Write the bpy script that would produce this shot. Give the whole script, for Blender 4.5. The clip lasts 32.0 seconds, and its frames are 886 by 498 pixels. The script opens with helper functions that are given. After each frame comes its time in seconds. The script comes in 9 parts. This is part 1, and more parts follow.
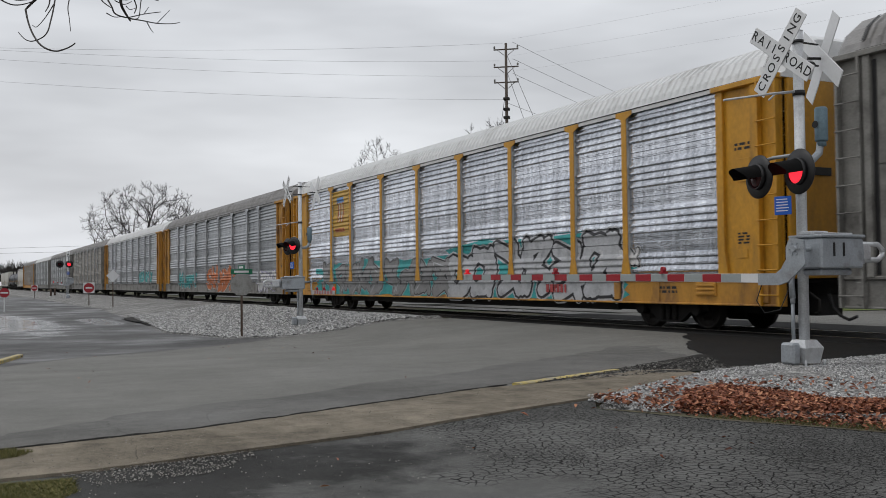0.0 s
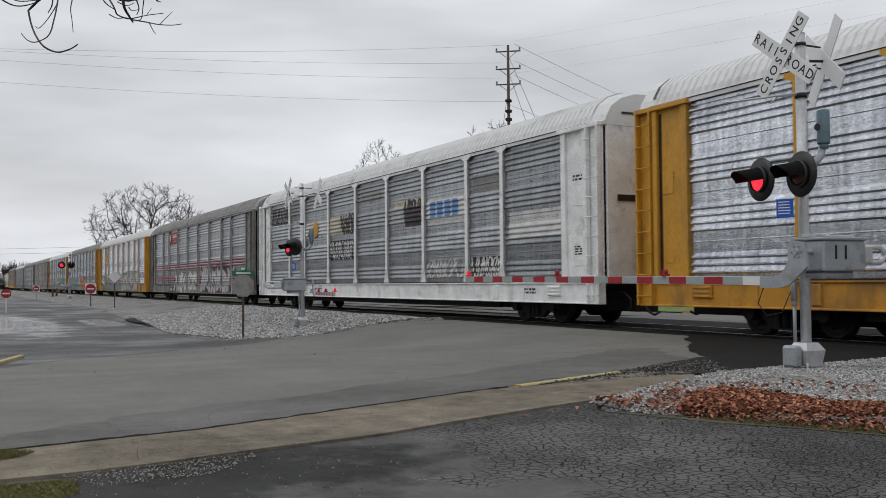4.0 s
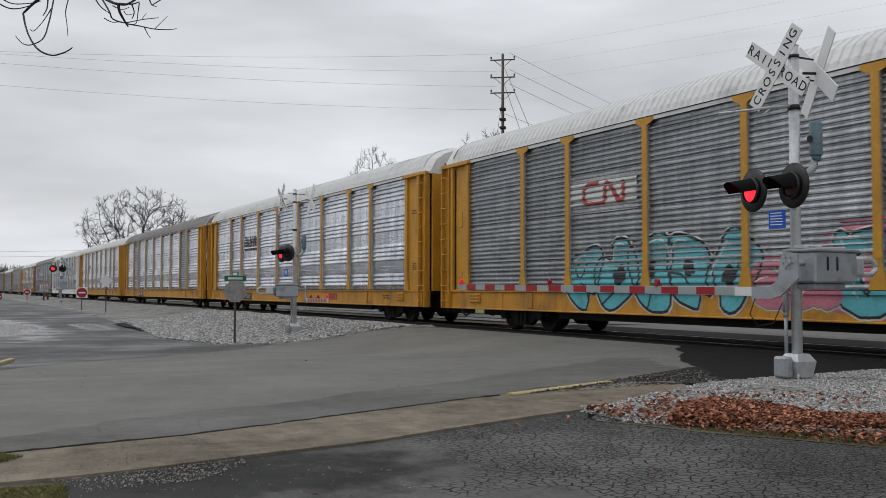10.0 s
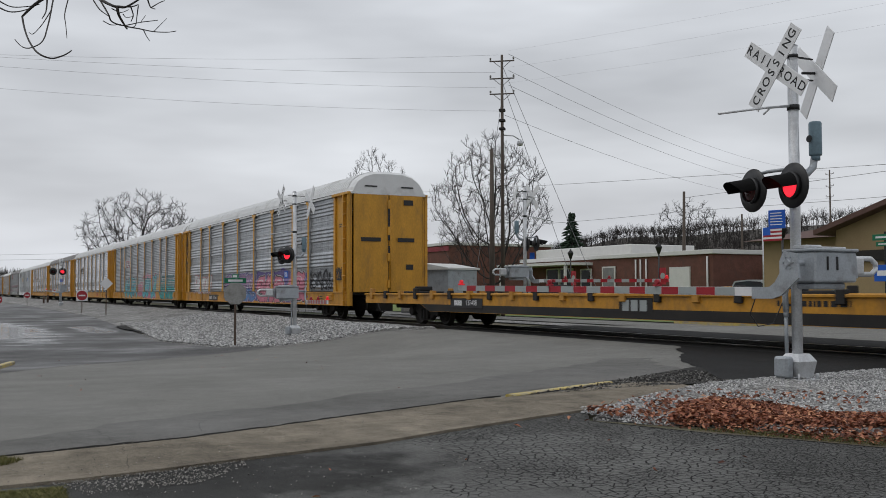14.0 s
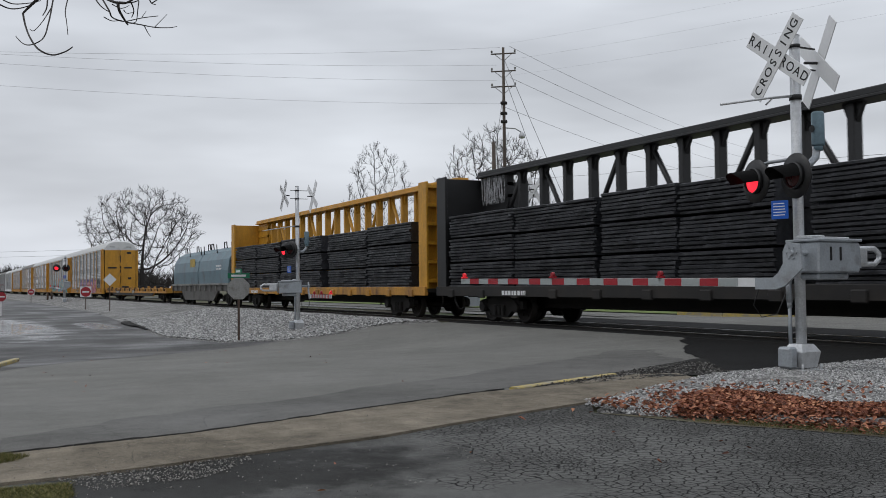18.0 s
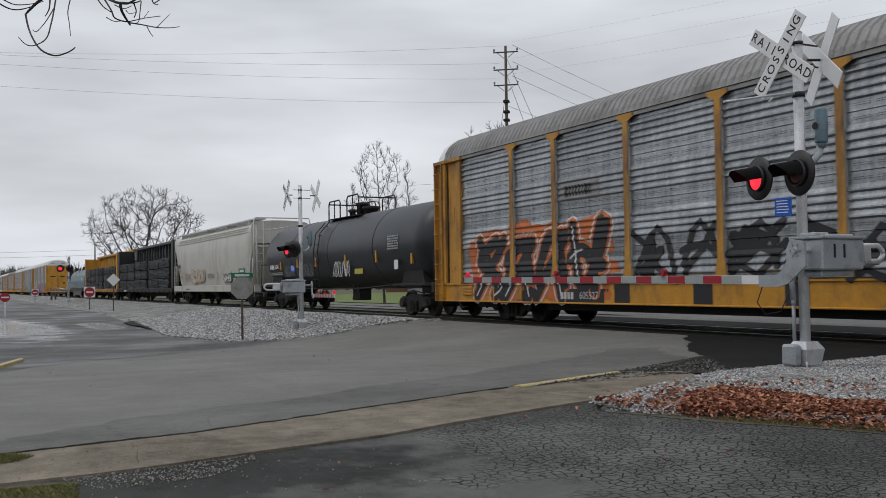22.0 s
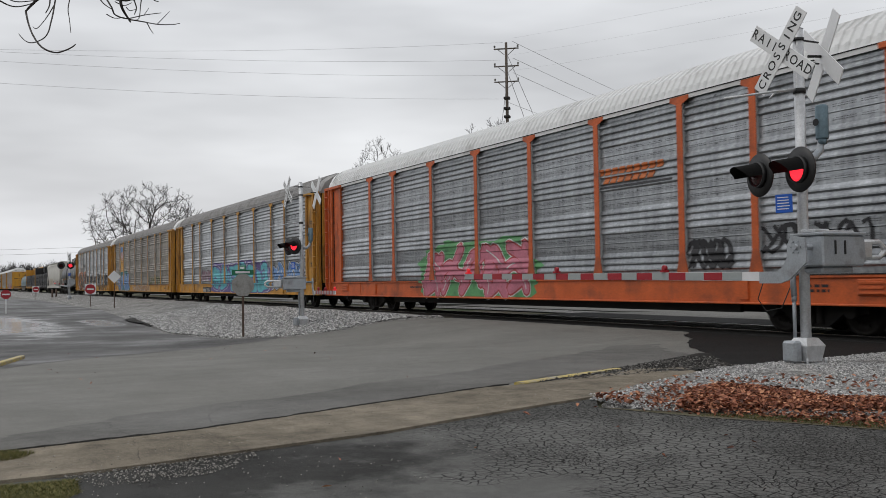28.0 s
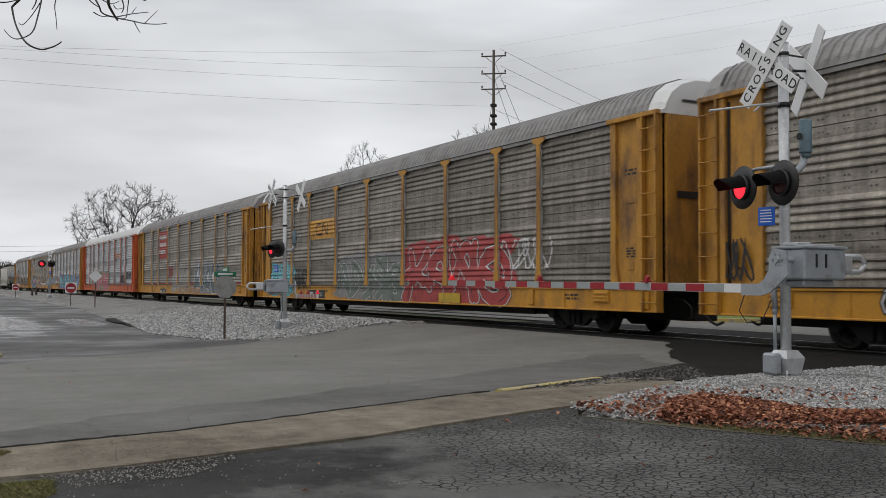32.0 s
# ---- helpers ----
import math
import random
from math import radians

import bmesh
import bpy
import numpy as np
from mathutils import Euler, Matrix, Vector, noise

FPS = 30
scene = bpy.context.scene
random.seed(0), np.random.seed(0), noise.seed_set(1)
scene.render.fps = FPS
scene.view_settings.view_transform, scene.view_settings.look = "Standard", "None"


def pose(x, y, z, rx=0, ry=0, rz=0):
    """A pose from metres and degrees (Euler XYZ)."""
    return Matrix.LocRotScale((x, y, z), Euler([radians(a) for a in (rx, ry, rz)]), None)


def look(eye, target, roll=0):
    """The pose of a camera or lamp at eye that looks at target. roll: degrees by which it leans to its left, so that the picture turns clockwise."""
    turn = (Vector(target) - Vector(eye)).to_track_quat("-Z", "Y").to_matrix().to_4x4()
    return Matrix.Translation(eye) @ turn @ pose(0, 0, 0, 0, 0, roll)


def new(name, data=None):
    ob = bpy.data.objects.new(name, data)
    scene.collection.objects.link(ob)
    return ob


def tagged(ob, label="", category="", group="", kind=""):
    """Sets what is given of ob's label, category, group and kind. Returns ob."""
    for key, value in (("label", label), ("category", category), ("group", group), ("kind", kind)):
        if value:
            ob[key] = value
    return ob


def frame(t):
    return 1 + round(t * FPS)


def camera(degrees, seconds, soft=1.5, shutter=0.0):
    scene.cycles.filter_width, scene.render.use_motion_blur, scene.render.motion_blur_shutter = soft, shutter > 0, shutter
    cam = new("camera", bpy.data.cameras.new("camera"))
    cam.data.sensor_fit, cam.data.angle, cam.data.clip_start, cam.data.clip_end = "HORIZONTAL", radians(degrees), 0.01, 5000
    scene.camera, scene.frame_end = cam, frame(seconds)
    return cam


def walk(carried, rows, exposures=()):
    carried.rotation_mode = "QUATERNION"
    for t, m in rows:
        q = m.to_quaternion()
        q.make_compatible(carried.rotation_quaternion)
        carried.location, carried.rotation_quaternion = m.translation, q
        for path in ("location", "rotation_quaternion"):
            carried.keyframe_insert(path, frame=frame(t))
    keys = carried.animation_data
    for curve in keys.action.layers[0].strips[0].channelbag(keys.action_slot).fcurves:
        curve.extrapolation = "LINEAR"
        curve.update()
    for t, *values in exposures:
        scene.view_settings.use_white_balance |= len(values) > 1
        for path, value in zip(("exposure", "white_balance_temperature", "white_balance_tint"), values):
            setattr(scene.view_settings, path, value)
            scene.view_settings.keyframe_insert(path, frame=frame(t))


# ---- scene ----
# ---------------------------------------------------------------- camera and its way
cam = camera(49.54, 32.0, soft=0.6, shutter=0.09)
EYE = (0.0, 0.0, 1.083)
# hand-held aim: seconds, tilt, lean, turn
AIM = [
    (0.0, 91.879, 0.618, 62.79), (0.5, 91.826, 0.47, 62.812), (1.0, 91.887, 0.369, 62.851), (1.5, 91.946, 0.369, 62.869),
    (2.0, 91.973, 0.357, 62.901), (2.5, 91.999, 0.398, 62.895), (3.0, 92.021, 0.359, 62.887), (3.5, 92.022, 0.46, 62.871),
    (5.5, 91.922, 0.418, 62.902), (6.0, 91.914, 0.387, 62.852), (6.5, 91.909, 0.314, 62.812), (7.0, 92.026, 0.293, 62.763),
    (7.5, 92.197, 0.248, 62.773), (8.0, 92.299, 0.171, 62.776), (8.5, 92.325, 0.017, 62.725), (9.0, 92.362, -0.084, 62.671),
    (9.5, 92.412, -0.111, 62.578), (10.0, 92.434, -0.113, 62.434), (10.5, 92.479, -0.094, 62.445), (11.0, 92.498, -0.006, 62.444),
    (11.5, 92.492, 0.029, 62.481), (12.0, 92.459, 0.07, 62.496), (12.5, 92.436, 0.025, 62.5), (13.0, 92.465, 0.034, 62.488),
    (13.5, 92.515, 0.14, 62.475), (14.0, 92.513, 0.124, 62.439), (14.5, 92.548, 0.187, 62.422), (16.5, 92.363, 0.426, 62.525),
    (17.0, 92.308, 0.462, 62.596), (17.5, 92.195, 0.58, 62.621), (18.0, 92.12, 0.596, 62.627), (18.5, 92.075, 0.663, 62.665),
    (19.0, 92.03, 0.63, 62.737), (19.5, 92.025, 0.646, 62.737), (20.0, 92.015, 0.701, 62.74), (20.5, 92.012, 0.73, 62.779),
    (21.0, 92.023, 0.728, 62.789), (21.5, 92.044, 0.826, 62.801), (22.0, 92.05, 0.832, 62.824), (22.5, 92.001, 0.835, 62.819),
    (23.0, 91.959, 0.832, 62.819), (23.5, 91.957, 0.863, 62.82), (24.0, 91.956, 0.844, 62.826), (24.5, 91.911, 0.844, 62.879),
    (25.0, 91.851, 0.843, 62.905), (25.5, 91.862, 0.845, 62.922), (27.5, 91.904, 0.842, 62.874), (28.0, 91.858, 0.87, 62.863),
    (28.5, 91.659, 0.743, 62.9), (29.0, 91.362, 0.594, 62.803), (29.5, 91.095, 0.45, 62.566), (30.0, 90.977, 0.22, 62.191),
    (30.5, 91.274, -0.004, 61.994), (31.0, 91.736, -0.254, 61.863), (31.5, 91.96, -0.332, 61.867), (32.0, 92.203, -0.242, 61.857),
]

# the film's own brightness and tint drift a little
LEVEL = [(0.0, 0.0, 6500, 10), (9.0, 0.0, 6500, 10), (13.0, -0.07, 6450, 10), (14.5, -0.10, 6400, 10), (18.0, -0.07, 6300, 10), (21.0, -0.05, 6350, 10), (24.0, 0.0, 6500, 10), (28.0, 0.05, 6600, 10),
         (30.0, 0.12, 6680, 10), (31.0, 0.03, 6600, 10), (32.0, 0.02, 6600, 10)]
walk(cam, [(t, pose(*EYE, rx, ry, rz)) for t, rx, ry, rz in AIM], LEVEL)

# ---------------------------------------------------------------- light: overcast daylight
def make_world():
    w = bpy.data.worlds.new("overcast_sky")
    scene.world = w
    w.use_nodes = True
    nt = w.node_tree
    nt.nodes.clear()
    n = nt.nodes.new
    out, bg = n("ShaderNodeOutputWorld"), n("ShaderNodeBackground")
    sky = n("ShaderNodeTexSky")
    sky.sky_type, sky.sun_disc = "NISHITA", False
    sky.sun_elevation, sky.sun_rotation = radians(38), radians(150)
    sky.air_density, sky.dust_density = 2.0, 4.0
    dim = n("ShaderNodeVectorMath")
    dim.operation = "SCALE"
    dim.inputs["Scale"].default_value = 0.10
    co, mp = n("ShaderNodeTexCoord"), n("ShaderNodeMapping")
    mp.inputs["Scale"].default_value = (1.0, 1.0, 4.5)
    nz = n("ShaderNodeTexNoise")
    nz.inputs["Scale"].default_value, nz.inputs["Detail"].default_value = 2.1, 4.0
    nz.inputs["Roughness"].default_value = 0.5
    cr = n("ShaderNodeValToRGB")
    cr.color_ramp.elements[0].position, cr.color_ramp.elements[1].position = 0.34, 0.70
    cr.color_ramp.elements[0].color = (0.555, 0.57, 0.605, 1)
    cr.color_ramp.elements[1].color = (0.885, 0.91, 0.955, 1)
    mix = n("ShaderNodeMix")
    mix.data_type = "RGBA"
    mix.inputs[0].default_value = 0.93
    nt.links.new(co.outputs["Generated"], mp.inputs[0])
    nt.links.new(mp.outputs[0], nz.inputs["Vector"])
    nt.links.new(nz.outputs[0], cr.inputs[0])
    nt.links.new(sky.outputs[0], dim.inputs[0])
    nt.links.new(dim.outputs[0], mix.inputs[6])
    nt.links.new(cr.outputs[0], mix.inputs[7])
    nt.links.new(mix.outputs[2], bg.inputs[0])
    bg.inputs[1].default_value = 1.0
    nt.links.new(bg.outputs[0], out.inputs[0])


make_world()
sun = new("sun", bpy.data.lights.new("sun", "SUN"))
sun.data.energy, sun.data.angle, sun.data.color = 0.7, radians(25), (1.0, 0.97, 0.93)
sun.matrix_world = look((0, 0, 50), (14, 24, 0))

# ---------------------------------------------------------------- helpers of this scene
MESH = {}
JOINED = ("stencil", "graffiti_highlight", "graffiti_edge", "graffiti_outline", "graffiti_fill", "graffiti_tag", "owner_mark", "vent_perforation", "door_stencil", "lines")


def part(name, geo, material, parent=None, label="", m=None):
    """One mesh object. geo: a bmesh, a mesh, or (key, builder) for a mesh that alike pieces share."""
    if isinstance(geo, tuple):
        key = (geo[0], material.name)
        if key not in MESH:
            bm = bmesh.new()
            geo[1](bm)
            MESH[key] = bm_mesh(geo[0], bm, material)
        me = MESH[key]
    elif isinstance(geo, bmesh.types.BMesh):
        me = bm_mesh(name, geo, material)
    else:
        me = geo
        if not me.materials:
            me.materials.append(material)
    ob = new(name, me)
    if parent is not None:
        ob.parent = parent
    if m is not None:
        ob.matrix_basis = m
    if label:
        ob["label"] = label
    if name in JOINED:
        ob["kind"] = "stuff"
    return ob


def bm_mesh(name, bm, material):
    bmesh.ops.recalc_face_normals(bm, faces=bm.faces[:])
    me = bpy.data.meshes.new(name)
    bm.to_mesh(me)
    bm.free()
    me.materials.append(material)
    return me


def thing(name, label, category, group="", m=None, kind=""):
    ob = new(name)
    ob.empty_display_size = 0.2
    if m is not None:
        ob.matrix_basis = m
    return tagged(ob, label, category, group, kind)


def box(bm, x0, x1, y0, y1, z0, z1, bevel=0.0, m=None):
    vs = [bm.verts.new((x, y, z)) for x in (x0, x1) for y in (y0, y1) for z in (z0, z1)]
    fs = [bm.faces.new([vs[i] for i in q]) for q in ((0, 1, 3, 2), (4, 6, 7, 5), (0, 4, 5, 1), (2, 3, 7, 6), (0, 2, 6, 4), (1, 5, 7, 3))]
    if bevel:
        es = list({e for f in fs for e in f.edges})
        r = bmesh.ops.bevel(bm, geom=es, offset=bevel, segments=1, affect="EDGES")
        vs = list({v for f in r["faces"] for v in f.verts})
    if m is not None:
        bmesh.ops.transform(bm, matrix=m, verts=[v for v in vs if v.is_valid])
    return vs


def tube(bm, p0, p1, r0, r1=None, seg=10, cap=True, smooth=True):
    r1 = r0 if r1 is None else r1
    p0, p1 = Vector(p0), Vector(p1)
    q = (p1 - p0).to_track_quat("Z", "Y")
    rings = []
    for p, r in ((p0, r0), (p1, r1)):
        rings.append([bm.verts.new(p + q @ Vector((r * math.cos(a), r * math.sin(a), 0))) for a in [2 * math.pi * i / seg for i in range(seg)]])
    for i in range(seg):
        f = bm.faces.new((rings[0][i], rings[0][(i + 1) % seg], rings[1][(i + 1) % seg], rings[1][i]))
        f.smooth = smooth
    if cap:
        bm.faces.new(rings[0][::-1])
        bm.faces.new(rings[1])


def pipe(bm, pts, r, seg=8):
    """A bent round bar through the points, one skin from end to end; r may be one radius a point."""
    P = [Vector(p) for p in pts]
    R = list(r) if isinstance(r, (list, tuple)) else [r] * len(P)
    side, rings = None, []
    for i, p in enumerate(P):
        t = (P[min(i + 1, len(P) - 1)] - P[max(i - 1, 0)]).normalized()
        side = t.orthogonal() if side is None else side - t * side.dot(t)
        side = (side if side.length > 1e-4 else t.orthogonal()).normalized()
        up = t.cross(side)
        rings.append([bm.verts.new(p + (side * math.cos(a) + up * math.sin(a)) * R[i]) for a in [2 * math.pi * k / seg for k in range(seg)]])
    for a, b in zip(rings, rings[1:]):
        for k in range(seg):
            bm.faces.new((a[k], a[(k + 1) % seg], b[(k + 1) % seg], b[k])).smooth = True
    bm.faces.new(rings[0][::-1])
    bm.faces.new(rings[-1])


def lathe(bm, prof, axis="Z", seg=20, origin=(0, 0, 0), smooth=True):
    """Turns (radius, height) pairs round an axis."""
    o = Vector(origin)
    rings = []
    for r, h in prof:
        ring = []
        for i in range(seg):
            a = 2 * math.pi * i / seg
            c, s = r * math.cos(a), r * math.sin(a)
            v = {"Z": (c, s, h), "Y": (c, h, s), "X": (h, c, s)}[axis]
            ring.append(bm.verts.new(o + Vector(v)))
        rings.append(ring)
    for a, b in zip(rings, rings[1:]):
        for i in range(seg):
            f = bm.faces.new((a[i], a[(i + 1) % seg], b[(i + 1) % seg], b[i]))
            f.smooth = smooth
    if prof[0][0] > 1e-4:
        bm.faces.new(rings[0][::-1])
    if prof[-1][0] > 1e-4:
        bm.faces.new(rings[-1])


def slab(bm, pts, y0, y1):
    """A plate cut to the outline pts (x, z), from y0 to y1."""
    a = [bm.verts.new((x, y0, z)) for x, z in pts]
    b = [bm.verts.new((x, y1, z)) for x, z in pts]
    bm.faces.new(a)
    bm.faces.new(b[::-1])
    n = len(pts)
    for i in range(n):
        bm.faces.new((a[i], b[i], b[(i + 1) % n], a[(i + 1) % n]))


def sheet(bm, profile, stations, place):
    """A skin: profile points carried to each station by place(station, point)."""
    rows = [[bm.verts.new(place(s, p)) for p in profile] for s in stations]
    for a, b in zip(rows, rows[1:]):
        for i in range(len(profile) - 1):
            bm.faces.new((a[i], a[i + 1], b[i + 1], b[i]))
    return rows


TEXT = {}


def text_mesh(body, size, material, depth=0.0, bold=0.0):
    """Lettering as a mesh in the x-z plane, centred, facing -y."""
    key = (body, size, material.name, bold)
    if key not in TEXT:
        cu = bpy.data.curves.new("lettering", "FONT")
        cu.body, cu.size, cu.align_x, cu.align_y, cu.extrude = body, size, "CENTER", "CENTER", depth
        cu.resolution_u, cu.offset = 3, bold
        ob = new("lettering", cu)
        me = bpy.data.meshes.new_from_object(ob)
        bpy.data.objects.remove(ob)
        bpy.data.curves.remove(cu)
        me.transform(Matrix.Rotation(radians(90), 4, "X"))
        me.materials.clear()
        me.materials.append(material)
        TEXT[key] = me
    return TEXT[key]


# ---------------------------------------------------------------- materials
MATS = {}


def mat(name, colour, rough=0.6, metal=0.0, vary=0.25, scale=3.0, dirt=None, dirt_amount=0.0, dirt_scale=1.2, bump=0.0,
        bump_scale=40.0, stretch=(1, 1, 1), random_tone=0.0, emit=0.0, spec=0.5):
    """Paint, metal or stone with grain at two scales, stains and fine relief."""
    if name in MATS:
        return MATS[name]
    m = bpy.data.materials.new(name)
    MATS[name] = m
    m.use_nodes = True
    nt = m.node_tree
    n, link = nt.nodes.new, nt.links.new
    bs = nt.nodes["Principled BSDF"]
    bs.inputs["Roughness"].default_value, bs.inputs["Metallic"].default_value = rough, metal
    bs.inputs["Specular IOR Level"].default_value = spec
    co, mp = n("ShaderNodeTexCoord"), n("ShaderNodeMapping")
    mp.inputs["Scale"].default_value = stretch
    link(co.outputs["Object"], mp.inputs[0])
    big, fine = n("ShaderNodeTexNoise"), n("ShaderNodeTexNoise")
    big.inputs["Scale"].default_value, big.inputs["Detail"].default_value = scale, 5.0
    fine.inputs["Scale"].default_value, fine.inputs["Detail"].default_value = scale * 9, 4.0
    for t in (big, fine):
        link(mp.outputs[0], t.inputs["Vector"])
    add = n("ShaderNodeMath")
    add.operation = "ADD"
    link(big.outputs[0], add.inputs[0])
    link(fine.outputs[0], add.inputs[1])
    rng = n("ShaderNodeMapRange")
    rng.inputs[1].default_value, rng.inputs[2].default_value = 0.6, 1.4
    rng.inputs[3].default_value, rng.inputs[4].default_value = 1 - vary, 1 + vary
    link(add.outputs[0], rng.inputs[0])
    val = rng.outputs[0]
    if random_tone:
        oi, rr, mu = n("ShaderNodeObjectInfo"), n("ShaderNodeMapRange"), n("ShaderNodeMath")
        rr.inputs[3].default_value, rr.inputs[4].default_value = 1 - random_tone, 1 + random_tone
        link(oi.outputs["Random"], rr.inputs[0])
        mu.operation = "MULTIPLY"
        link(val, mu.inputs[0])
        link(rr.outputs[0], mu.inputs[1])
        val = mu.outputs[0]
    sc = n("ShaderNodeVectorMath")
    sc.operation = "SCALE"
    sc.inputs[0].default_value = colour
    link(val, sc.inputs["Scale"])
    col = sc.outputs[0]
    if dirt is not None:
        dn, dr, mx = n("ShaderNodeTexNoise"), n("ShaderNodeValToRGB"), n("ShaderNodeMix")
        dn.inputs["Scale"].default_value, dn.inputs["Detail"].default_value = dirt_scale, 7.0
        dn.inputs["Roughness"].default_value = 0.65
        link(mp.outputs[0], dn.inputs["Vector"])
        dr.color_ramp.elements[0].position, dr.color_ramp.elements[1].position = 0.62 - 0.3 * dirt_amount, 0.80 - 0.25 * dirt_amount
        link(dn.outputs[0], dr.inputs[0])
        mx.data_type = "RGBA"
        link(dr.outputs[0], mx.inputs[0])
        link(col, mx.inputs[6])
        mx.inputs[7].default_value = (*dirt, 1)
        col = mx.outputs[2]
    link(col, bs.inputs["Base Color"])
    if bump:
        bn, bp = n("ShaderNodeTexNoise"), n("ShaderNodeBump")
        bn.inputs["Scale"].default_value, bn.inputs["Detail"].default_value = bump_scale, 4.0
        link(mp.outputs[0], bn.inputs["Vector"])
        bp.inputs["Strength"].default_value, bp.inputs["Distance"].default_value = bump, 0.02
        link(bn.outputs[0], bp.inputs["Height"])
        link(bp.outputs[0], bs.inputs["Normal"])
    if emit:
        bs.inputs["Emission Color"].default_value = (*colour, 1)
        bs.inputs["Emission Strength"].default_value = emit
    return m


RUST, GRIME = (0.10, 0.05, 0.03), (0.05, 0.045, 0.04)
yellow = mat("rail_yellow_paint", (0.53, 0.262, 0.020), 0.5, dirt=(0.26, 0.14, 0.03), dirt_amount=0.28, dirt_scale=1.6, bump=0.1, stretch=(1, 1, 0.35))
yellow_old = mat("aged_yellow_paint", (0.46, 0.225, 0.030), 0.6, dirt=RUST, dirt_amount=0.5, dirt_scale=1.3, bump=0.1, stretch=(1, 1, 0.35))
sill_yellow = mat("grimy_yellow_sill", (0.50, 0.235, 0.018), 0.55, dirt=(0.16, 0.085, 0.03), dirt_amount=0.38, dirt_scale=1.1, bump=0.15, stretch=(1, 1, 0.5))
orange = mat("rail_orange_paint", (0.52, 0.10, 0.02), 0.55, dirt=(0.2, 0.05, 0.02), dirt_amount=0.35, bump=0.1)
greysteel = mat("grey_steel_paint", (0.21, 0.205, 0.19), 0.6, dirt=GRIME, dirt_amount=0.4, bump=0.1)
whitepaint = mat("white_paint", (0.80, 0.81, 0.81), 0.45, dirt=(0.36, 0.33, 0.29), dirt_amount=0.22, bump=0.05)
roof_white = mat("white_roof_paint", (0.68, 0.69, 0.69), 0.5, vary=0.08, dirt=(0.45, 0.45, 0.44), dirt_amount=0.3, dirt_scale=0.8)
roof_grey = mat("weathered_roof_metal", (0.26, 0.255, 0.25), 0.5, 0.15, dirt=(0.14, 0.13, 0.12), dirt_amount=0.4, dirt_scale=0.8)
dark = mat("dark_underframe_steel", (0.012, 0.011, 0.0105), 0.75, dirt=(0.022, 0.018, 0.015), dirt_amount=0.6, bump=0.15)
wheelm = mat("wheel_steel", (0.018, 0.015, 0.013), 0.6, 0.3, dirt=(0.02, 0.016, 0.013), dirt_amount=0.5)
railm = mat("rail_steel", (0.035, 0.027, 0.022), 0.5, 0.5)
railtop = mat("polished_rail_head", (0.55, 0.55, 0.56), 0.25, 1.0)
matte = mat("matte_black_visor", (0.010, 0.010, 0.010), 0.95, vary=0.2, spec=0.1)
black = mat("black_paint", (0.012, 0.012, 0.013), 0.5, vary=0.3)
white = mat("sign_white", (0.72, 0.73, 0.74), 0.45, vary=0.05)
galv = mat("galvanised_steel", (0.60, 0.615, 0.63), 0.42, 0.45, vary=0.22, scale=6, dirt=(0.44, 0.45, 0.46), dirt_amount=0.4, dirt_scale=4)
alu = mat("grey_enamel_steel", (0.36, 0.39, 0.42), 0.45, 0.25, vary=0.2, scale=5, dirt=(0.22, 0.22, 0.22), dirt_amount=0.3, dirt_scale=3)
red = mat("reflective_red", (0.33, 0.014, 0.024), 0.4, vary=0.1)
silver = mat("reflective_silver", (0.33, 0.36, 0.36), 0.4, vary=0.08)
lamp_red = mat("lit_red_lens", (1.0, 0.025, 0.045), 0.3, vary=0.0, emit=1.35)
lamp_dim = mat("small_lit_lamp", (0.7, 0.02, 0.03), 0.3, vary=0.0, emit=0.35)
lens_dark = mat("unlit_red_lens", (0.05, 0.006, 0.008), 0.2, vary=0.1)
blue = mat("blue_sign", (0.01, 0.10, 0.50), 0.4, vary=0.05)
green = mat("green_sign", (0.0, 0.15, 0.07), 0.4, vary=0.05)
bark = mat("bark", (0.040, 0.035, 0.032), 0.9, vary=0.35, scale=8, bump=0.4, bump_scale=20, stretch=(1, 1, 0.3))
twig = mat("bare_twigs", (0.034, 0.030, 0.028), 0.9, vary=0.2)
wood_pole = mat("weathered_pole_wood", (0.085, 0.068, 0.055), 0.85, vary=0.3, scale=4, bump=0.2, stretch=(6, 6, 0.5))
wire = mat("wire", (0.22, 0.22, 0.23), 0.6)


